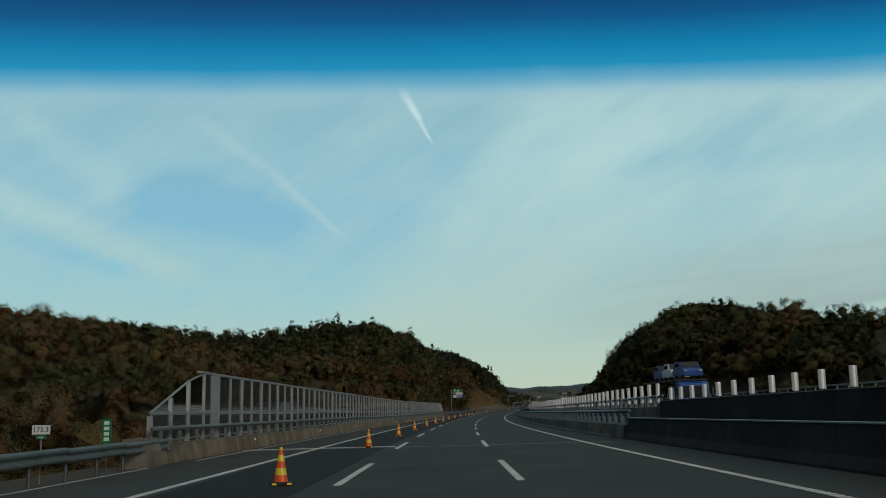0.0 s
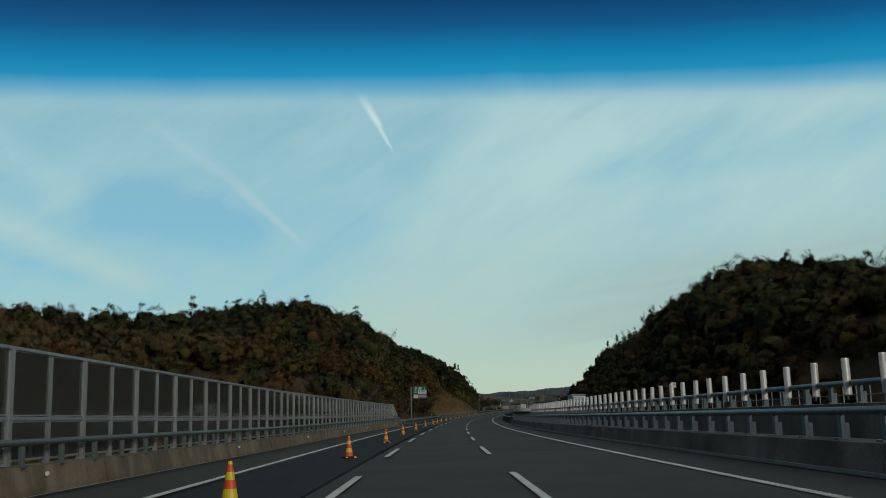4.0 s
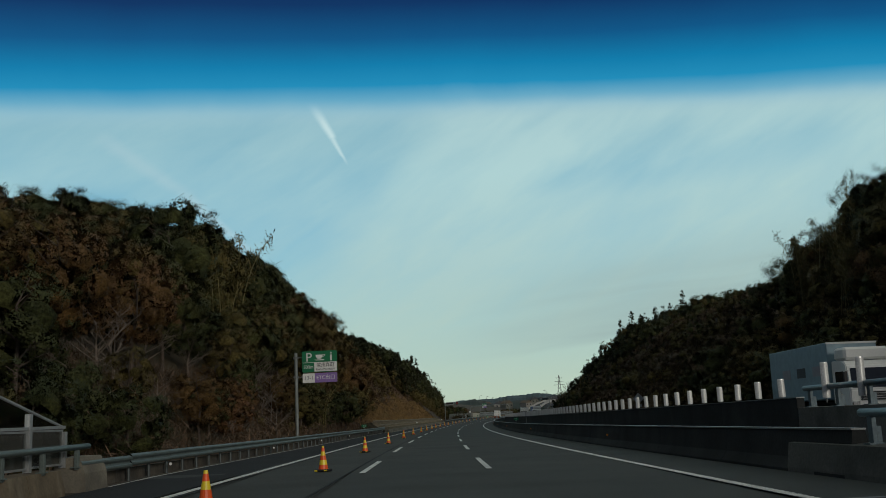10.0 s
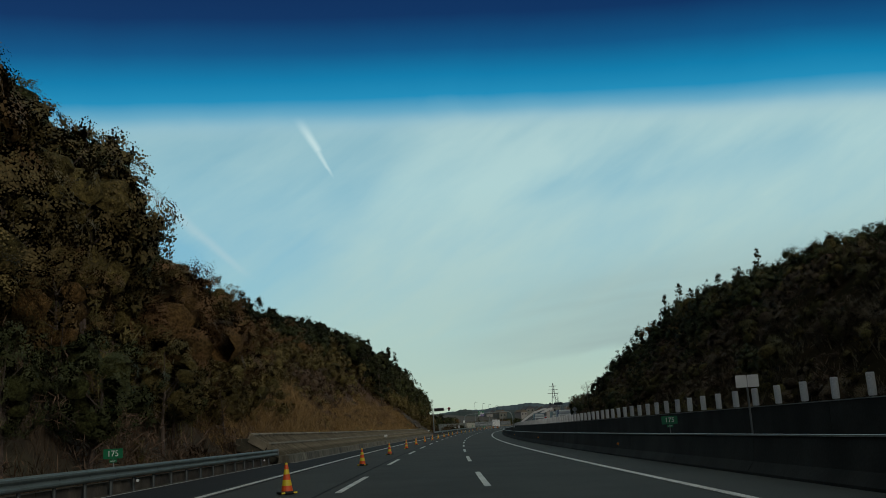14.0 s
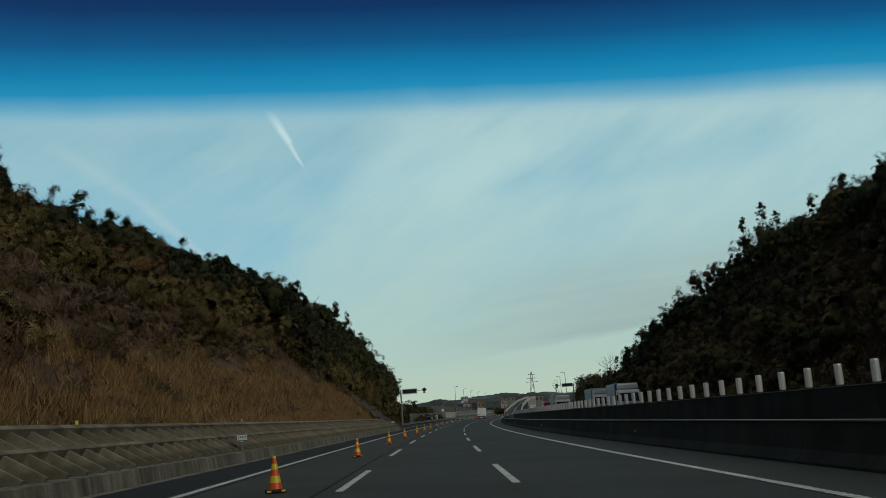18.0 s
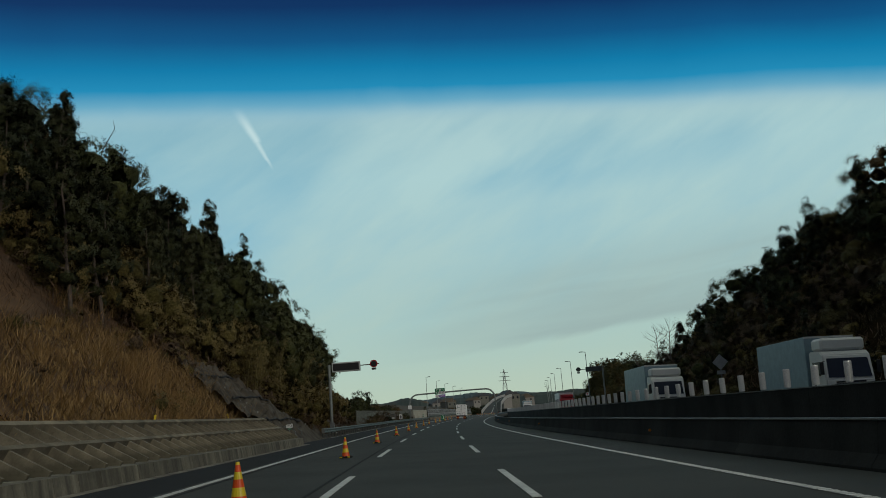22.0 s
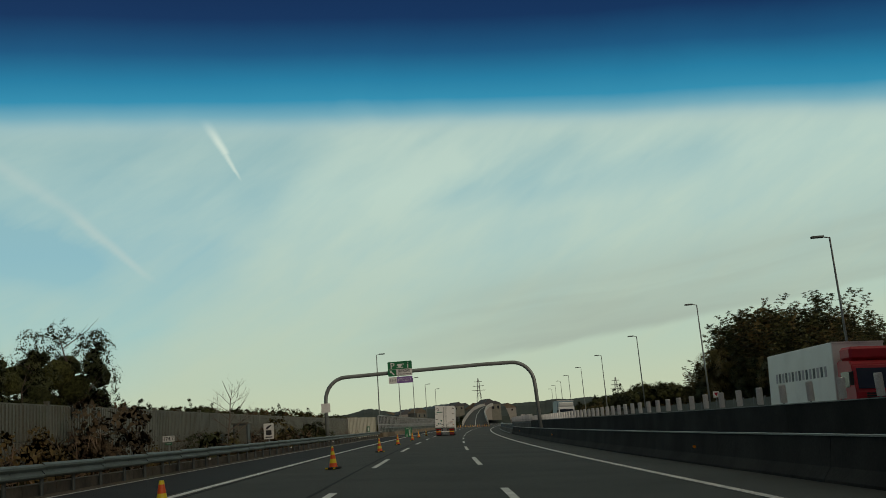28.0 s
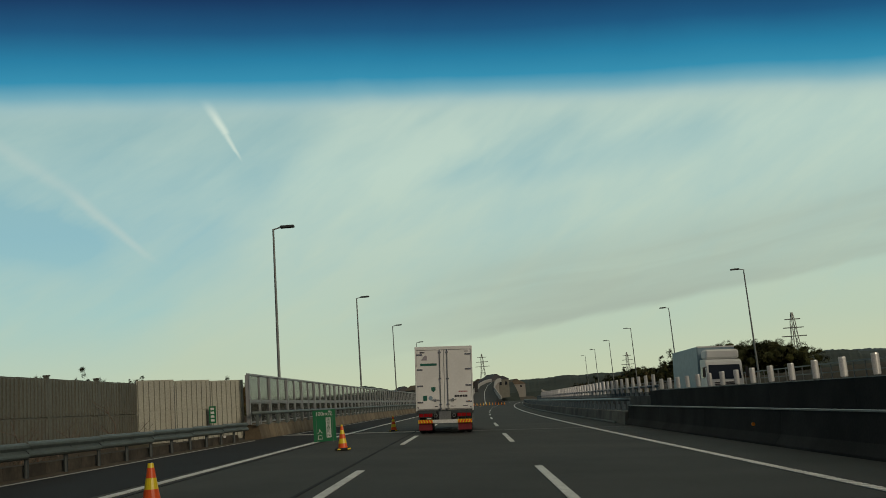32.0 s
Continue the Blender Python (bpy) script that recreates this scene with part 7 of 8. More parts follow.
for s, d, z in ((548.1, 27.4, 5.0), (340, 26.6, 3.4)):
    g = thing("warning_sign", stand(s, d), "grey back of a diamond warning sign on a post", "road sign")
    part("post", rod(bmesh.new(), (0, 0.05, 0.2), (0, 0.05, z + 0.2), 0.05, 8), M["galv"], g, m=base_of(g))
    shape(g, "board", M["frame_steel"], [(-0.75, z), (0, z + 0.75), (0.75, z), (0, z - 0.75)], 0, 0.03)
    plate(g, "lower_board", M["frame_steel"], -0.4, 0.4, z - 1.15, z - 0.8, 0, 0.03)
for s, d, z in ((196, 26.0, 4.3), (652, 27.0, 4.2), (676, 26.5, 3.0)):
    g = thing("give_way_sign", stand(s, d), "small white plate with a red triangle on a post", "road sign")
    part("post", rod(bmesh.new(), (0, 0.05, 0.2), (0, 0.05, z), 0.035, 8), M["galv"], g, m=base_of(g))
    plate(g, "plate", M["white"], -0.3, 0.3, z - 0.3, z + 0.3, 0, 0.02, 0.02)
    shape(g, "triangle", M["red"], [(-0.2, z + 0.17), (0.2, z + 0.17), (0, z - 0.19)], -0.016, 0.01)
# emergency telephone
g = thing("telephone_sign", stand(638.3, -9.6), "white emergency telephone sign on a post", "sign")
part("post", rod(bmesh.new(), (0, 0.04, -0.4), (0, 0.04, 1.7), 0.035, 8), M["galv"], g, m=base_of(g))
plate(g, "plate", M["white"], -0.29, 0.29, 0.85, 1.75, 0, 0.025, 0.03)
plate(g, "handset_mark", M["ink"], -0.16, 0.16, 1.08, 1.36, -0.018, 0.008, 0.04)
shape(g, "handset_mark", M["ink"], [(-0.17, 1.46), (-0.08, 1.40), (0.10, 1.56), (0.17, 1.62), (0.10, 1.66), (-0.12, 1.54)], -0.018, 0.008)
plate(g, "print_bar", M["ink"], -0.2, 0.2, 0.93, 0.99, -0.018, 0.006)
g = thing("telephone_booth", stand(637.5, -11.0), "dark grey emergency telephone booth with a flat roof", "booth")
_bm = box(bmesh.new(), -0.42, 0.42, -0.35, 0.35, 0, 1.75, 0.02)
part("body", _bm, M["dark_steel"], g, m=base_of(g))
_bm = box(bmesh.new(), -0.5, 0.5, -0.45, 0.45, 1.75, 1.84, 0.02)
part("roof", _bm, M["louvre"], g, m=base_of(g))
_bm = box(bmesh.new(), -0.33, 0.33, -0.38, -0.35, 0.1, 1.65)
part("door", _bm, M["louvre"], g, m=base_of(g))
# temporary green board
g = thing("works_sign", stand(700.5, -4.95), "green temporary board on the road for the parking entrance", "road sign")
plate(g, "board", M["green"], -0.42, 0.42, 0.03, 1.18, 0, 0.03, 0.01)
letters("100m先", 0.20, M["white"], g, 0, 1.04, -0.025)
plate(g, "name_field", M["white"], 0.06, 0.24, 0.16, 0.90, -0.02, 0.008)
for k, c in enumerate("遠州森町"):
    letters(c, 0.14, M["green"], g, 0.15, 0.82 - 0.145 * k, -0.032)
letters("PA", 0.12, M["green"], g, 0.15, 0.23, -0.032)
letters("入", 0.2, M["white"], g, -0.18, 0.40, -0.025)
letters("口", 0.2, M["white"], g, -0.18, 0.17, -0.025)
_bm = bmesh.new()
for x in (-0.3, 0.3):
    rod(_bm, (x, 0.02, 0.9), (x, 0.55, 0.02), 0.018, 6)
    rod(_bm, (x, 0.0, 0.0), (x, 0.0, 1.1), 0.018, 6)
part("stand", _bm, M["galv"], g, m=base_of(g))


# ---- traffic cones ----
def cone_thing():
    c = thing("traffic_cone", Matrix.Identity(4), "orange and yellow striped traffic cone on a black base", "cone", "cones along the closed lane")
    _b = bmesh.new()
    box(_b, -0.21, 0.21, -0.21, 0.21, 0.0, 0.07, 0.02)
    part("base", _b, M["black"], c, m=Matrix.Identity(4))
    _b = bmesh.new()
    for x in (-0.15, 0.15):
        box(_b, x - 0.045, x + 0.045, -0.216, -0.209, 0.015, 0.055)
        box(_b, x - 0.045, x + 0.045, 0.209, 0.216, 0.015, 0.055)
    part("base_reflector", _b, M["yellow"], c, m=Matrix.Identity(4))
    zs = [(0.07, 0.22), (0.20, 0.33), (0.33, 0.45), (0.45, 0.56), (0.56, 0.67), (0.67, 0.74)]
    zs = [0.07, 0.20, 0.34, 0.47, 0.59, 0.70, 0.75]
    for k, (a, b) in enumerate(zip(zs, zs[1:])):
        r = lambda z: 0.145 - 0.115 * (z - 0.07) / 0.68
        _b = rod(bmesh.new(), (0, 0, a), (0, 0, b), r(a), 16, r(b))
        part("band", _b, M["orange" if k % 2 == 0 else "yellow"], c, m=Matrix.Identity(4))
    return c


CONE = cone_thing()
CONES = ((0, 19.8), (1, 40.7), (3, 78.4), (7, 154.1), (10, 221), (11, 236), (13, 273.3), (14, 293.6), (18, 372.9), (20, 411.6), (25, 511.4), (31, 635.4), (33, 675), (35, 712), (40, 800))
for _k in range(36):
    _s = lerp_table(CONES, _k)
    _m = stand(_s, -3.1 - (0.3 if _k > 33 else 0) + rng.normal() * 0.06, 0.008, rng.uniform(-30, 30))
    if _k == 0:
        CONE.matrix_basis = _m
        for c in CONE.children:
            c.matrix_parent_inverse = Matrix.Identity(4)
    else:
        copy_thing(CONE, _m)
for _k in range(14):
    copy_thing(CONE, stand(905 + _k * 1.2, -6.5 + _k * 0.75, 0.008, 10 * _k))


# ---- lamps ----
def lamp(s, d, h, side, base):
    t = thing("street_lamp", stand(s, d), "tall dark grey lamp post with a flat lamp head", "street lamp", "motorway lamps")
    part("pole", rod(bmesh.new(), (0, 0, base), (side * 0.15, 0, h - 0.1), 0.10, 10, 0.055), M["pole"], t, m=base_of(t))
    part("arm", rod(bmesh.new(), (side * 0.1, 0, h - 0.12), (side * 0.7, 0, h), 0.04, 8), M["pole"], t, m=base_of(t))
    _b = bmesh.new()
    box(_b, min(side * 0.55, side * 1.35), max(side * 0.55, side * 1.35), -0.17, 0.17, h - 0.08, h + 0.06, 0.03)
    part("lamp_head", _b, M["dark_steel"], t, m=base_of(t))


for _s in (717.5, 754.5, 789, 826, 862):
    lamp(_s, -10.0, 11.4, 1, -1.5)
for _k in (643, 679, 715, 754, 792, 829, 864, 900, 936):
    lamp(_k, 26.6, 12.2, -1, 0.2)

# ---- vehicles ----
def wheel_meshes():
    b = bmesh.new()
    rod(b, (-0.14, 0, 0), (0.14, 0, 0), 0.48, 24)
    bmesh.ops.bevel(b, geom=[e for e in b.edges if abs(e.verts[0].co.x - e.verts[1].co.x) < 0.01], offset=0.05, segments=2, affect="EDGES")
    tyre = mesh_of("tyre", b, M["black"])
    b = bmesh.new()
    rod(b, (-0.15, 0, 0), (0.15, 0, 0), 0.27, 18)
    rod(b, (-0.18, 0, 0), (0.18, 0, 0), 0.10, 12)
    return tyre, mesh_of("rim", b, M["galv"])


TYRE, RIM = wheel_meshes()


def wheel(parent, x, y, z=0.48, k=1.0):
    w = child("wheel", TYRE, parent, m=base_of(parent) @ pose(x, y, z) @ Matrix.Diagonal((k, k, k, 1)))
    child("rim", RIM, w)
    return w


def bx(parent, name, mat, *dims, bevel=0.0, label=""):
    return part(name, box(bmesh.new(), *dims, bevel), mat, parent, label, m=base_of(parent))


def lead_truck(m):
    """White box lorry seen from behind; y points ahead, its tail at y = 0."""
    t = thing("box_lorry", m, "white box lorry with closed rear doors, driving ahead", "lorry")
    W = 1.24
    bx(t, "cargo_box", M["truck_white"], -W, W, 0.06, 9.2, 1.02, 3.70, bevel=0.02)
    bx(t, "rear_frame", M["truck_white"], -W - 0.01, W + 0.01, 0.0, 0.08, 3.60, 3.75, bevel=0.012, label="white top rail of the rear frame")
    for x in (-W - 0.005, W - 0.055):
        bx(t, "corner_post", M["truck_white"], x, x + 0.06, 0.0, 0.08, 0.98, 3.60, bevel=0.01)
    for x0, x1 in ((-W + 0.06, -0.012), (0.012, W - 0.06)):
        d = bx(t, "rear_door", M["truck_white"], x0, x1, 0.015, 0.06, 1.06, 3.59, bevel=0.012)
        side = -1 if x0 < -0.5 else 1
        for z in (1.35, 2.05, 2.75, 3.40):
            h = bx(d, "hinge", M["chrome"], (x0 if side < 0 else x1 - 0.26), (x0 + 0.26 if side < 0 else x1), -0.005, 0.016, z - 0.035, z + 0.035, bevel=0.006)
    for x in (-0.16, 0.16):
        part("lock_rod", rod(bmesh.new(), (x, -0.015, 1.0), (x, -0.015, 3.62), 0.019, 8), M["galv"], t, m=base_of(t))
        for z in (1.08, 1.25, 2.35, 3.50):
            bx(t, "rod_bracket", M["chrome"], x - 0.05, x + 0.05, -0.03, 0.015, z - 0.03, z + 0.03)
        s = -1 if x < 0 else 1
        part("lock_handle", rod(bmesh.new(), (x, -0.04, 1.43), (x + s * 0.36, -0.05, 1.46), 0.018, 6), M["chrome"], t, m=base_of(t))
        bx(t, "handle_catch", M["chrome"], x + s * 0.22 - 0.03, x + s * 0.22 + 0.03, -0.05, 0.015, 1.38, 1.50)
    y = 0.008
    # marks and writing stand as plain shapes
    plate(t, "brand_mark", M["ink_green"], -1.02, -0.30, 2.92, 3.02, y, 0.006)
    shape(t, "brand_mark", M["grey_print"], [(-0.98, 3.16), (-0.72, 3.16), (-0.72, 3.34), (-0.80, 3.38)], y, 0.006)
    plate(t, "print_bar", M["ink"], -1.02, -0.82, 3.47, 3.52, y, 0.006)
    plate(t, "print_bar", M["ink"], 0.92, 1.06, 3.50, 3.53, y, 0.006)
    shape(t, "shield_mark", M["ink_green"], [(-0.56, 2.0), (-0.38, 2.0), (-0.38, 1.86), (-0.47, 1.78), (-0.56, 1.86)], y, 0.006)
    plate(t, "sticker", M["ink_green"], -0.92, -0.75, 1.42, 1.64, y, 0.006)
    shape(t, "sticker", M["truck_grey"], ring(-0.60, 1.53, 0.09, 14), y, 0.006)
    for k in range(5):
        plate(t, "print_bar", M["ink"], 0.44 + 0.115 * k, 0.53 + 0.115 * k, 1.55, 1.64, y, 0.006)
        plate(t, "print_bar", M["lens_red"], 0.62 + 0.08 * k, 0.68 + 0.08 * k, 1.77, 1.81, y, 0.006)
    shape(t, "sticker", M["amber"], ring(1.06, 1.36, 0.055, 12), y, 0.006)
    plate(t, "print_bar", M["ink"], 0.28, 0.50, 1.155, 1.175, y, 0.006)
    plate(t, "print_bar", M["ink"], 0.80, 1.0, 1.17, 1.20, y, 0.006)
    plate(t, "print_bar", M["ink"], -0.42, -0.30, 1.155, 1.185, y, 0.006)
    for x in (-1.15, 1.13):
        shape(t, "small_mark", M["ink"], ring(x, 1.13, 0.03, 10), y, 0.006)
    # under the doors
    bx(t, "rear_sill", M["dark_steel"], -W, W, 0.05, 0.35, 0.86, 1.02, bevel=0.01)
    bx(t, "chassis", M["chassis"], -0.45, 0.45, 0.2, 9.0, 0.62, 0.95)
    bx(t, "centre_plate", M["galv"], -0.26, 0.26, 0.04, 0.10, 0.60, 0.95, bevel=0.01)
    for s in (-1, 1):
        a, b = sorted((s * 0.52, s * 1.13))
        lm = bx(t, "lamp_cluster", M["chassis"], a, b, 0.02, 0.20, 0.70, 0.90, bevel=0.01)
        for k in range(3):
            c0 = a + 0.02 + k * (b - a - 0.02) / 3
            bx(lm, "tail_lamp", M["lens_red"], c0, c0 + (b - a) / 3 - 0.03, 0.005, 0.03, 0.73, 0.87, bevel=0.006)
        rr = shape(t, "round_lamp", M["galv"], ring(s * 0.40, 0.78, 0.08), 0.05, 0.06)
        shape(rr, "lens", M["black"], ring(s * 0.40, 0.78, 0.05), 0.015, 0.01)
        bx(t, "gusset", M["black"], s * 0.33 - 0.045, s * 0.33 + 0.045, 0.05, 0.15, 0.58, 0.96)
        a, b = sorted((s * 0.54, s * 1.16))
        hz = bx(t, "hazard_plate", M["yellow"], a, b, -0.02, 0.02, 0.46, 0.61, bevel=0.004, label="yellow plate with red slanting stripes")
        n = 5
        for k in range(n):
            x = a + (b - a) * (k + 0.1) / n
            w = (b - a) / n * 0.52
            sl = 0.06 * s
            shape(hz, "stripe", M["orange"], [(x + max(0, -sl), 0.465), (x + w + max(0, -sl), 0.465), (x + w + max(0, sl), 0.605), (x + max(0, sl), 0.605)], -0.026, 0.006)
        bx(t, "mud_flap", M["flap"], a + 0.02, b - 0.02, 0.10, 0.125, 0.16, 0.47, label="dark red rubber mud flap")
        wheel(t, s * 1.02, 1.4), wheel(t, s * 0.72, 1.4), wheel(t, s * 1.02, 2.7), wheel(t, s * 0.72, 2.7), wheel(t, s * 1.02, 8.4)
    bx(t, "number_plate", M["dark_steel"], -0.82, -0.56, 0.0, 0.03, 0.60, 0.71)
    plate(t, "print_bar", M["white"], -0.78, -0.60, 0.64, 0.675, -0.004, 0.004)
    bx(t, "bumper", M["white_metal"], -0.54, 0.54, -0.02, 0.06, 0.45, 0.60, bevel=0.01, label="white steel underrun bumper")
    bx(t, "cab", M["truck_white"], -1.2, 1.2, 9.4, 11.4, 0.6, 3.0, bevel=0.08)
    for s in (-1, 1):
        bx(t, "side_guard", M["galv"], s * 1.18 - 0.02, s * 1.18 + 0.02, 3.6, 7.6, 0.5, 0.9)
        bx(t, "mirror", M["chassis"], s * 1.42 - 0.10, s * 1.42 + 0.10, 11.2, 11.3, 1.9, 2.5, bevel=0.03)
        part("mirror_arm", rod(bmesh.new(), (s * 1.2, 11.2, 2.4), (s * 1.42, 11.25, 2.4), 0.02, 6), M["chassis"], t, m=base_of(t))
    return t


M["flap"] = plain("red_rubber_flap", (0.16, 0.012, 0.018), 0.7)
lead_truck(at(706.3, -0.66).to_4d() and (stand(706.3, -0.66) @ pose(0, 0, 0, 0, math.degrees(math.atan(bank(705))), 0)))


def oncoming(s, d, cab_mat, box_mat, label, length=8.5, top=3.6, visor=True, marks=None, carrier=False):
    """Lorry that comes the other way: its front looks along -y."""
    t = thing("lorry", stand(s, d, 0.725) @ pose(0, 0, 0, 0, math.degrees(math.atan(bank(s))), 0), label, "lorry")
    cab = bmesh.new()
    prof = [(0.0, 0.45), (-0.02, 1.35), (0.28, 2.55), (0.55, 2.75), (1.9, 2.80), (1.95, 0.75), (1.4, 0.45)]
    a = [cab.verts.new((-1.18, y, z)) for y, z in prof]
    b = [cab.verts.new((1.18, y, z)) for y, z in prof]
    n = len(prof)
    for k in range(n):
        cab.faces.new((a[k], b[k], b[(k + 1) % n], a[(k + 1) % n]))
    cab.faces.new(a[::-1]), cab.faces.new(b)
    bmesh.ops.recalc_face_normals(cab, faces=cab.faces)
    bmesh.ops.bevel(cab, geom=list(cab.edges), offset=0.05, segments=2, affect="EDGES")
    c = part("cab", cab, cab_mat, t, m=base_of(t))
    w = bmesh.new()
    vs = [w.verts.new(p) for p in ((-1.05, 0.0, 1.45), (1.05, 0.0, 1.45), (1.0, 0.24, 2.38), (-1.0, 0.24, 2.38), (-1.05, 0.1, 1.45), (1.05, 0.1, 1.45), (1.0, 0.3, 2.38), (-1.0, 0.3, 2.38))]
    for v in vs[:4]:
        v.co.y -= 0.035
    for f in ((0, 1, 2, 3), (7, 6, 5, 4), (0, 4, 5, 1), (1, 5, 6, 2), (2, 6, 7, 3), (3, 7, 4, 0)):
        w.faces.new([vs[i] for i in f])
    part("windscreen", w, M["glass_dark"], c, "dark windscreen", m=base_of(c))
    for sx in (-1, 1):
        x = sx * 1.19
        bx(c, "side_window", M["glass_dark"], x - 0.012, x + 0.012, 0.6, 1.5, 1.55, 2.25)
        bx(c, "headlight", M["chrome"], sx * 0.95 - 0.17, sx * 0.95 + 0.17, -0.06, 0.02, 0.62, 0.82, bevel=0.02)
        bx(c, "mirror", M["chassis"], sx * 1.38 - 0.09, sx * 1.38 + 0.09, -0.15, -0.05, 1.6, 2.2, bevel=0.02)
        part("mirror_arm", rod(bmesh.new(), (sx * 1.15, 0.1, 2.25), (sx * 1.38, -0.1, 2.2), 0.02, 6), M["chassis"], c, m=base_of(c))
    for k in range(4):
        bx(c, "grille_bar", M["chassis"], -0.72, 0.72, -0.05, 0.0, 0.86 + 0.11 * k, 0.93 + 0.11 * k)
    bx(t, "bumper", cab_mat, -1.2, 1.2, -0.10, 0.25, 0.32, 0.60, bevel=0.04)
    bx(t, "chassis", M["chassis"], -0.45, 0.45, 0.3, length, 0.55, 0.85)
    for sx in (-1, 1):
        for y in (0.95, length - 2.2, length - 1.0):
            wheel(t, sx * 1.0, y)
    if visor:
        v = bmesh.new()
        box(v, -1.1, 1.1, 0.5, 1.75, 2.78, min(top, 3.4), 0.12)
        part("wind_deflector", v, cab_mat, t, m=base_of(t))
    if carrier:
        bx(t, "lower_deck", M["chassis"], -1.2, 1.2, 2.2, length, 0.85, 1.0)
        bx(t, "upper_deck", M["chassis"], -1.2, 1.2, 0.8, length, 2.85, 2.95)
        for y in (2.2, 5.2, length - 0.1):
            for sx in (-1.15, 1.15):
                part("carrier_post", rod(bmesh.new(), (sx, y, 0.9), (sx, y, 2.9), 0.06, 6), M["chassis"], t, m=base_of(t))
    else:
        bx(t, "cargo_box", box_mat, -1.25, 1.25, 2.15, length, 0.95, top, bevel=0.03)
        bx(t, "box_edge", M["white_metal"], -1.26, 1.26, 2.12, 2.18, top - 0.08, top + 0.01)
        if marks:
            for k in range(marks):
                y0 = 3.0 + k * (length - 4.0) / marks
                bx(t, "print_bar", M["ink"] if k % 2 else M["grey_print"], -1.262, -1.252, y0, y0 + (length - 4) / marks * 0.55, 2.15, 2.65)
    return t


M["glass_dark"] = plain("dark_glass", (0.02, 0.025, 0.028), 0.08)


def small_car(m, mat, label):
    t = thing("car", m, label, "car", "cars on the carrier")
    b = bmesh.new()
    prof = [(0, 0.25), (-0.02, 0.6), (0.35, 0.85), (1.0, 0.92), (1.55, 1.42), (3.0, 1.45), (3.55, 0.98), (3.95, 0.90), (4.0, 0.3)]
    p = [b.verts.new((-0.82, y, z)) for y, z in prof]
    q = [b.verts.new((0.82, y, z)) for y, z in prof]
    n = len(prof)
    for k in range(n):
        b.faces.new((p[k], q[k], q[(k + 1) % n], p[(k + 1) % n]))
    b.faces.new(p[::-1]), b.faces.new(q)
    bmesh.ops.recalc_face_normals(b, faces=b.faces)
    bmesh.ops.bevel(b, geom=list(b.edges), offset=0.06, segments=2, affect="EDGES")
    body = part("body", b, mat, t, m=base_of(t))
    bx(body, "side_window", M["glass_dark"], -0.835, 0.835, 1.45, 3.2, 1.0, 1.34, bevel=0.02)
    w = bmesh.new()
    vs = [w.verts.new(c) for c in ((-0.72, 1.02, 0.97), (0.72, 1.02, 0.97), (0.66, 1.5, 1.40), (-0.66, 1.5, 1.40))]
    w.faces.new(vs)
    g = bmesh.ops.extrude_face_region(w, geom=list(w.faces))
    bmesh.ops.translate(w, verts=[v for v in g["geom"] if isinstance(v, bmesh.types.BMVert)], vec=(0, -0.04, 0.03))
    part("windscreen", w, M["glass_dark"], body, m=base_of(body))
    for x in (-0.72, 0.72):
        for y in (0.75, 3.2):
            wheel(t, x, y, 0.3, 0.62)
    for x in (-0.6, 0.6):
        bx(body, "headlight", M["chrome"], x - 0.15, x + 0.15, -0.04, 0.1, 0.58, 0.72, bevel=0.02)
    return t


_c = oncoming(79, 19.6, M["truck_blue"], M["truck_blue"], "blue car carrier lorry coming the other way", 12.0, 2.8, False, carrier=True)
_bm0 = base_of(_c)
small_car(_bm0 @ pose(0, 0.4, 2.96), M["truck_blue"], "blue van on the top deck of the carrier")
small_car(_bm0 @ pose(0, 5.0, 2.96), M["truck_white"], "white car on the top deck of the carrier")
small_car(_bm0 @ pose(0, 9.2, 2.96), M["truck_blue"], "dark blue car on the top deck of the carrier")
small_car(_bm0 @ pose(0, 3.4, 1.01), M["truck_white"], "white car on the lower deck of the carrier")
oncoming(252, 21.0, M["truck_white"], M["truck_grey"], "white lorry with a grey-blue box and dark marks", 10.5, 3.75, marks=3)
oncoming(479, 20.2, M["truck_white"], M["truck_blue"], "white and blue lorry coming the other way", 8.5, 3.5)
oncoming(502, 20.4, M["truck_white"], M["truck_grey"], "white lorry with a grey box behind another lorry", 9.5, 3.6)
oncoming(526.5, 17.3, M["truck_white"], M["truck_grey"], "white lorry with a pale grey-blue box", 10.5, 3.7)
oncoming(625.5, 20.5, M["red"], M["truck_white"], "red cab lorry with a white box and dark marks", 11.5, 3.75, marks=15)
oncoming(728, 17.0, M["truck_white"], M["truck_grey"], "white lorry with a blue-grey box", 10.5, 3.7)
small_car(stand(938, 1.5) @ pose(0, 4, 0, 0, 0, 180), M["chassis"], "small dark car far down the road")

# ---- far end of the road and the distance ----
def ribbon(name, rows, mat, label, category, kind="structure", thick=0.4):
    """A strip through rows of (s, d0, d1, z), with thickness."""
    bm = bmesh.new()
    prev = None
    for s, d0, d1, z in rows:
        cur = [bm.verts.new(at(s, d, z + o, False)) for d, o in ((d0, 0), (d1, 0), (d1, -thick), (d0, -thick))]
        if prev:
            for k in range(4):
                bm.faces.new((prev[k], cur[k], cur[(k + 1) % 4], prev[(k + 1) % 4]))
        else:
            bm.faces.new(cur[::-1])
        prev = cur
    bm.faces.new(prev)
    bmesh.ops.recalc_face_normals(bm, faces=bm.faces)
    return tagged(part(name, bm, mat), label, category, kind=kind)


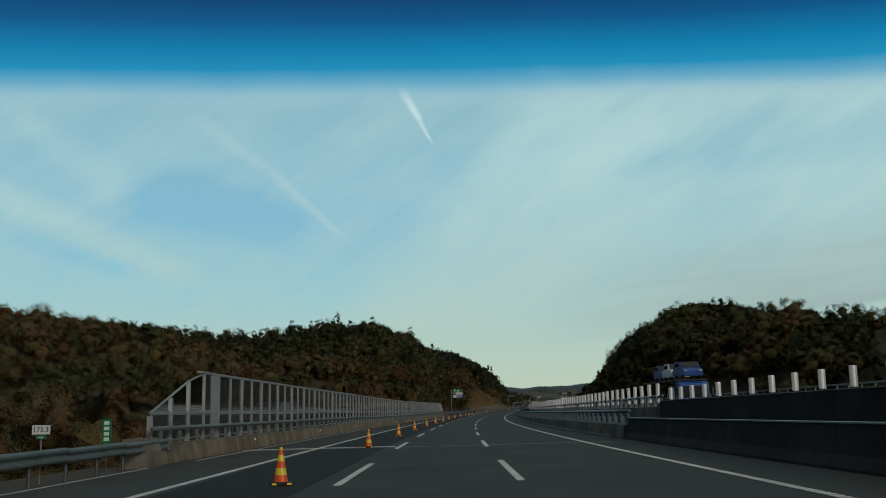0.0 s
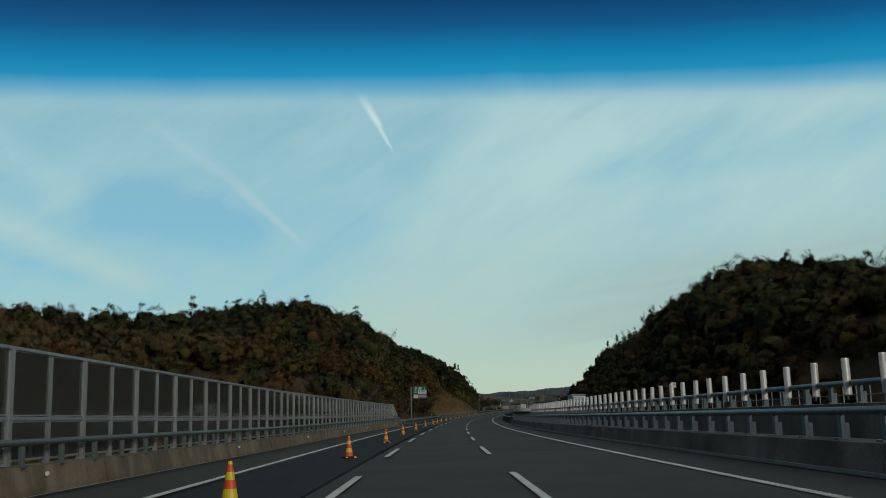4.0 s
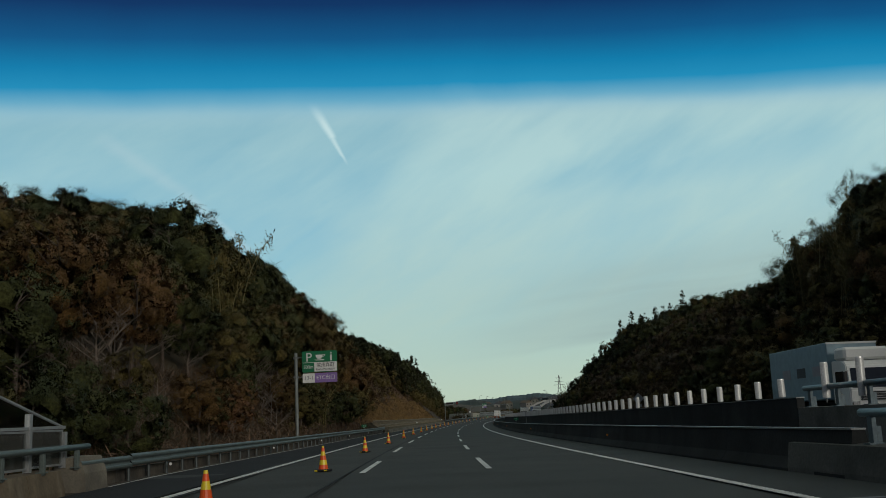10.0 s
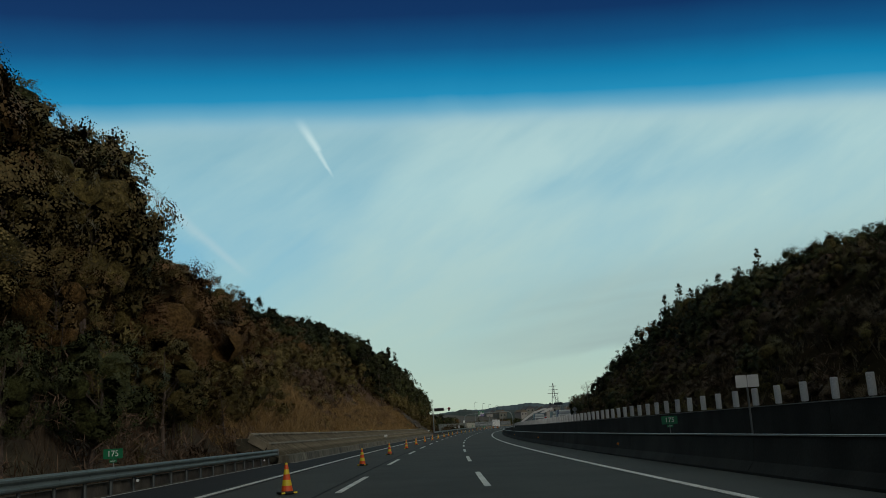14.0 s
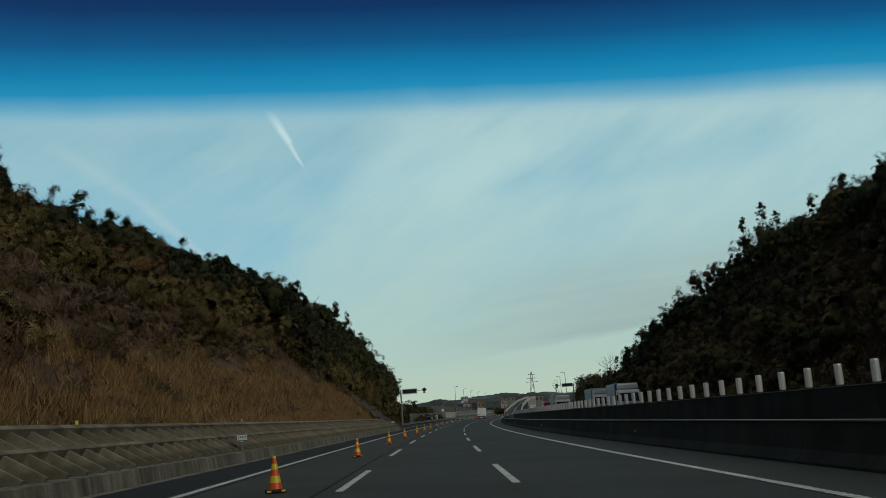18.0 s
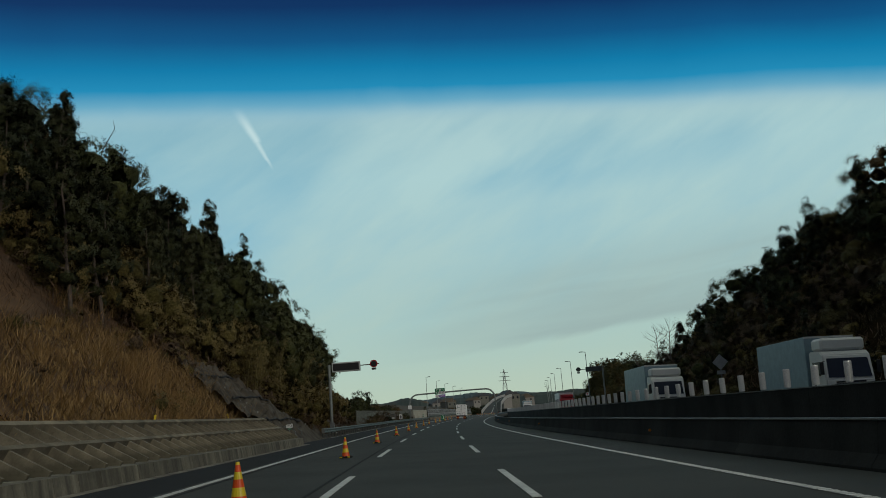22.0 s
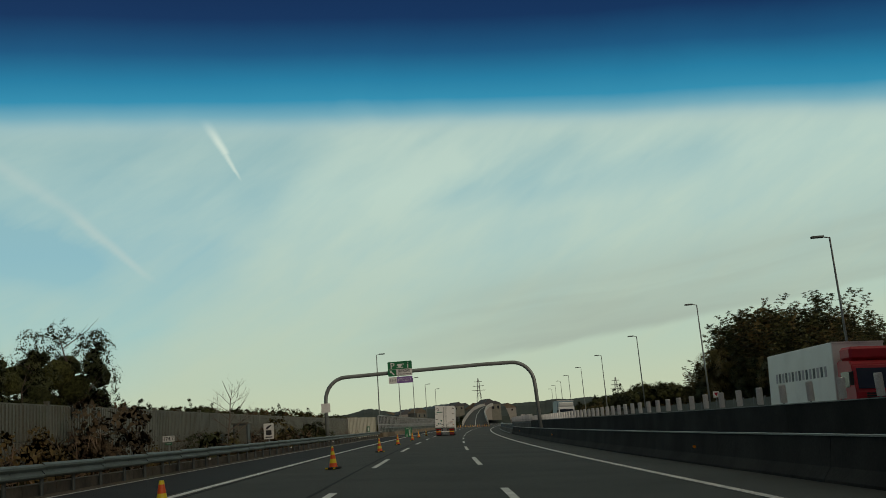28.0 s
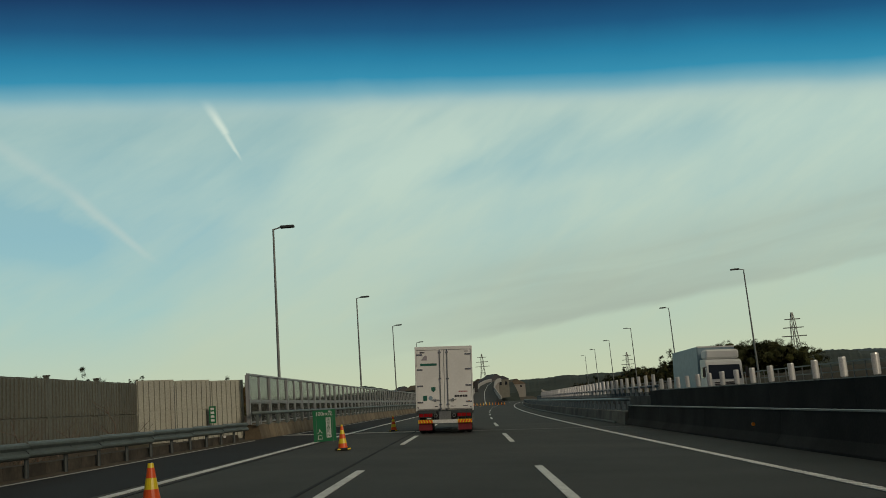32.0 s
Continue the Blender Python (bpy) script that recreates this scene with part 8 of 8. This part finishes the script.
RAMP = [(930, -8.5, 2.6, 0.02), (960, -8.5, 1.5, 0.5), (1000, -10.5, -1.0, 2.2), (1060, -13.5, -5.5, 5.0), (1130, -17.0, -9.8, 8.4), (1200, -20.5, -14.4, 11.0), (1260, -24, -18, 12.6)]
ribbon("hill_road", RAMP, M["asphalt"], "grey road climbing the hill ahead", "road")
for k in (1, 2):
    rows = [(r[0], r[k] - 0.15, r[k] + 0.15, r[3] + 1.7) for r in RAMP[1:]]
    ribbon("hill_wall", rows, M["concrete_pale"], "pale wall along the climbing road", "wall", thick=2.2)
rows = [(r[0], (r[1] + r[2]) / 2 - 0.1, (r[1] + r[2]) / 2 + 0.1, r[3] + 0.03) for r in RAMP]
ribbon("hill_line", rows, M["paint"], "white line on the climbing road", "road marking", thick=0.02)


def mound(name, s, d, rs, rd, h, mat, label):
    bm = bmesh.new()
    n, k = 14, 22
    rows = []
    for i in range(n + 1):
        r = i / n
        row = []
        for j in range(k):
            a = j * math.tau / k
            q = 1 + 0.15 * noise.noise(Vector((math.cos(a) * 2, math.sin(a) * 2, s)))
            row.append(bm.verts.new(at(s + math.sin(a) * rs * r * q, d + math.cos(a) * rd * r * q, h * (1 - smooth_step(0.1, 1.0, r)) - 0.8 + rough(s + j, i, 0.5, 0.3), False)))
        rows.append(row)
    for p, q in zip(rows, rows[1:]):
        for j in range(k):
            bm.faces.new((p[j], q[j], q[(j + 1) % k], p[(j + 1) % k]))
    bm.faces.new(rows[0])
    bmesh.ops.recalc_face_normals(bm, faces=bm.faces)
    return tagged(part(name, bm, mat), label, "ground", kind="structure")


mound("brown_slope", 1070, 24, 90, 17, 3.2, M["far_brown"], "brown cut slope beside the climbing road")
mound("brown_slope", 1060, -42, 90, 22, 5.5, M["far_brown"], "brown cut slope under trees")
swept("pale_viaduct", [(14, 2.6), (14, 4.3), (14.4, 4.3), (14.4, 2.6)], 985, 1150, M["concrete_pale"], label="pale wall of a ramp in the distance", category="wall", kind="structure")
swept("pale_viaduct", [(30, 3.0), (30, 4.6), (30.5, 4.6), (30.5, 3.0)], 930, 1150, M["concrete_pale"], label="pale parapet of the opposite road in the distance", category="wall", kind="structure")


def ridge(name, x0, y0, dist, a0, a1, base, amp, seed, mat, label, drop=-18):
    """A wooded range of hills: crest heights in degrees seen from (x0, y0)."""
    bm = bmesh.new()
    n = int((a1 - a0) / 0.12)
    rows = []
    for i in range(n + 1):
        a = a0 + (a1 - a0) * i / n
        e = base + amp * noise.noise(Vector((a * 0.16, seed, 0))) + amp * 0.35 * noise.noise(Vector((a * 0.7, seed, 4))) + 0.05 * noise.noise(Vector((a * 6.0, seed, 8)))
        h = dist * math.tan(radians(max(e, 0.2)))
        row = []
        for k, (r, z) in enumerate(((-0.16, drop), (-0.08, h * 0.45), (-0.03, h * 0.85), (0.0, h), (0.12, drop))):
            q = dist * (1 + r)
            row.append(bm.verts.new((x0 + q * math.sin(radians(a)), y0 + q * math.cos(radians(a)), z)))
        rows.append(row)
    for p, q in zip(rows, rows[1:]):
        for k in range(4):
            bm.faces.new((p[k], q[k], q[k + 1], p[k + 1]))
    bmesh.ops.recalc_face_normals(bm, faces=bm.faces)
    return tagged(part(name, bm, mat), label, "hills", kind="structure")


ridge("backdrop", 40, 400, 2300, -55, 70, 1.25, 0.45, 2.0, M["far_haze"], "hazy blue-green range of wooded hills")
ridge("backdrop", 40, 560, 1250, 11.5, 45, 1.35, 0.35, 7.0, M["far_green"], "dark wooded hills in the distance")
ridge("backdrop", 30, 300, 1150, -40, 11, 1.1, 0.5, 11.0, M["far_green"], "dark wooded hills beyond the valley")


def house(x, y, z, w, l, h, turn, roof_mat, wall_mat):
    t = thing("house", pose(x, y, z, 0, 0, turn), "small house on the far hillside", "house", "far houses")
    bx(t, "wall", wall_mat, -w / 2, w / 2, -l / 2, l / 2, -6, h)
    b = bmesh.new()
    a = [b.verts.new((sx * (w / 2 + 0.5), sy * (l / 2 + 0.5), h)) for sx, sy in ((-1, -1), (1, -1), (1, 1), (-1, 1))]
    r = [b.verts.new((0, sy * (l / 2 + 0.5), h + w * 0.3)) for sy in (-1, 1)]
    for f in ((a[0], a[1], r[0]), (a[2], a[3], r[1]), (a[1], a[2], r[1], r[0]), (a[3], a[0], r[0], r[1]), (a[3], a[2], a[1], a[0])):
        b.faces.new(f)
    part("roof", b, roof_mat, t, m=base_of(t))
    for sx in (-1, 1):
        bx(t, "window", M["glass_dark"], sx * w * 0.25 - 0.8, sx * w * 0.25 + 0.8, -l / 2 - 0.04, -l / 2, h * 0.4, h * 0.75)


for k in range(13):
    a = 6.6 + 0.42 * k + rng.uniform(-0.12, 0.12)
    q = 1120 + rng.uniform(-50, 90)
    house(10 + q * math.sin(radians(a)), 270 + q * math.cos(radians(a)), 11 + rng.uniform(-2, 5), rng.uniform(8, 16), rng.uniform(8, 14), rng.uniform(4, 7), rng.uniform(-40, 40), M["roof"] if k % 3 else M["far_brown"], M["louvre"] if k % 2 else M["far_house"])


def pylon(x, y, z, h):
    t = thing("pylon", pose(x, y, z), "grey lattice power pylon in the distance", "pylon", "power pylons")
    b = bmesh.new()
    lv = [(0, 0.10), (0.25, 0.075), (0.5, 0.05), (0.72, 0.028), (0.88, 0.022), (1.0, 0.006)]
    for (za, ra), (zb, rb) in zip(lv, lv[1:]):
        for sx, sy in ((-1, -1), (1, -1), (1, 1), (-1, 1)):
            rod(b, (sx * ra * h, sy * ra * h, za * h), (sx * rb * h, sy * rb * h, zb * h), h * 0.005, 4)
            rod(b, (sx * ra * h, sy * ra * h, za * h), (-sy * rb * h, sx * rb * h, zb * h), h * 0.003, 3)
    part("lattice", b, M["pole"], t, m=base_of(t))
    for k, w in ((0.72, 0.16), (0.82, 0.13), (0.92, 0.10)):
        b = rod(bmesh.new(), (-w * h, 0, k * h), (w * h, 0, k * h), h * 0.006, 4)
        part("cross_arm", b, M["pole"], t, m=base_of(t))


pylon(411, 1267, -10, 58)
pylon(560, 1980, 0, 62)
pylon(690, 2000, 0, 60)
pylon(330, 1900, 10, 60)
# tree groups past the lamps
_far = []
for s in np.arange(842, 872, 5):
    for d in np.arange(44, 62, 5):
        _far.append(("evergreen", s, d, 0.95))
for s in np.arange(800, 850, 6):
    for d in np.arange(80, 118, 7):
        _far.append((pick(evergreen=4, cedar=0.6), s + rng.uniform(-2, 2), d + rng.uniform(-2, 2), rng.uniform(0.9, 1.15)))
for s in np.arange(690, 1010, 8):
    for d in np.arange(-58, -130, -11):
        _far.append((pick(evergreen=4, oak=3, cedar=1.6), s + rng.uniform(-3, 3), d + rng.uniform(-4, 4), rng.uniform(0.65, 1.0) * (1.35 if 760 < s < 830 and d < -80 else 1)))
for s in np.arange(960, 1160, 7):
    for d in (-30, -38, -47, 30, 40, 52):
        _far.append((pick(evergreen=3, oak=3, cedar=1), s + rng.uniform(-3, 3), d + rng.uniform(-3, 3), rng.uniform(0.7, 1.1)))
for s in np.arange(900, 1110, 9):
    for d in (43, 52, 62, 73):
        _far.append((pick(far_evergreen=4, far_oak=2), s + rng.uniform(-3, 3), d + rng.uniform(-3, 3), rng.uniform(0.6, 0.95)))
woods("woodland", "distant mixed trees round the parking area", _far)
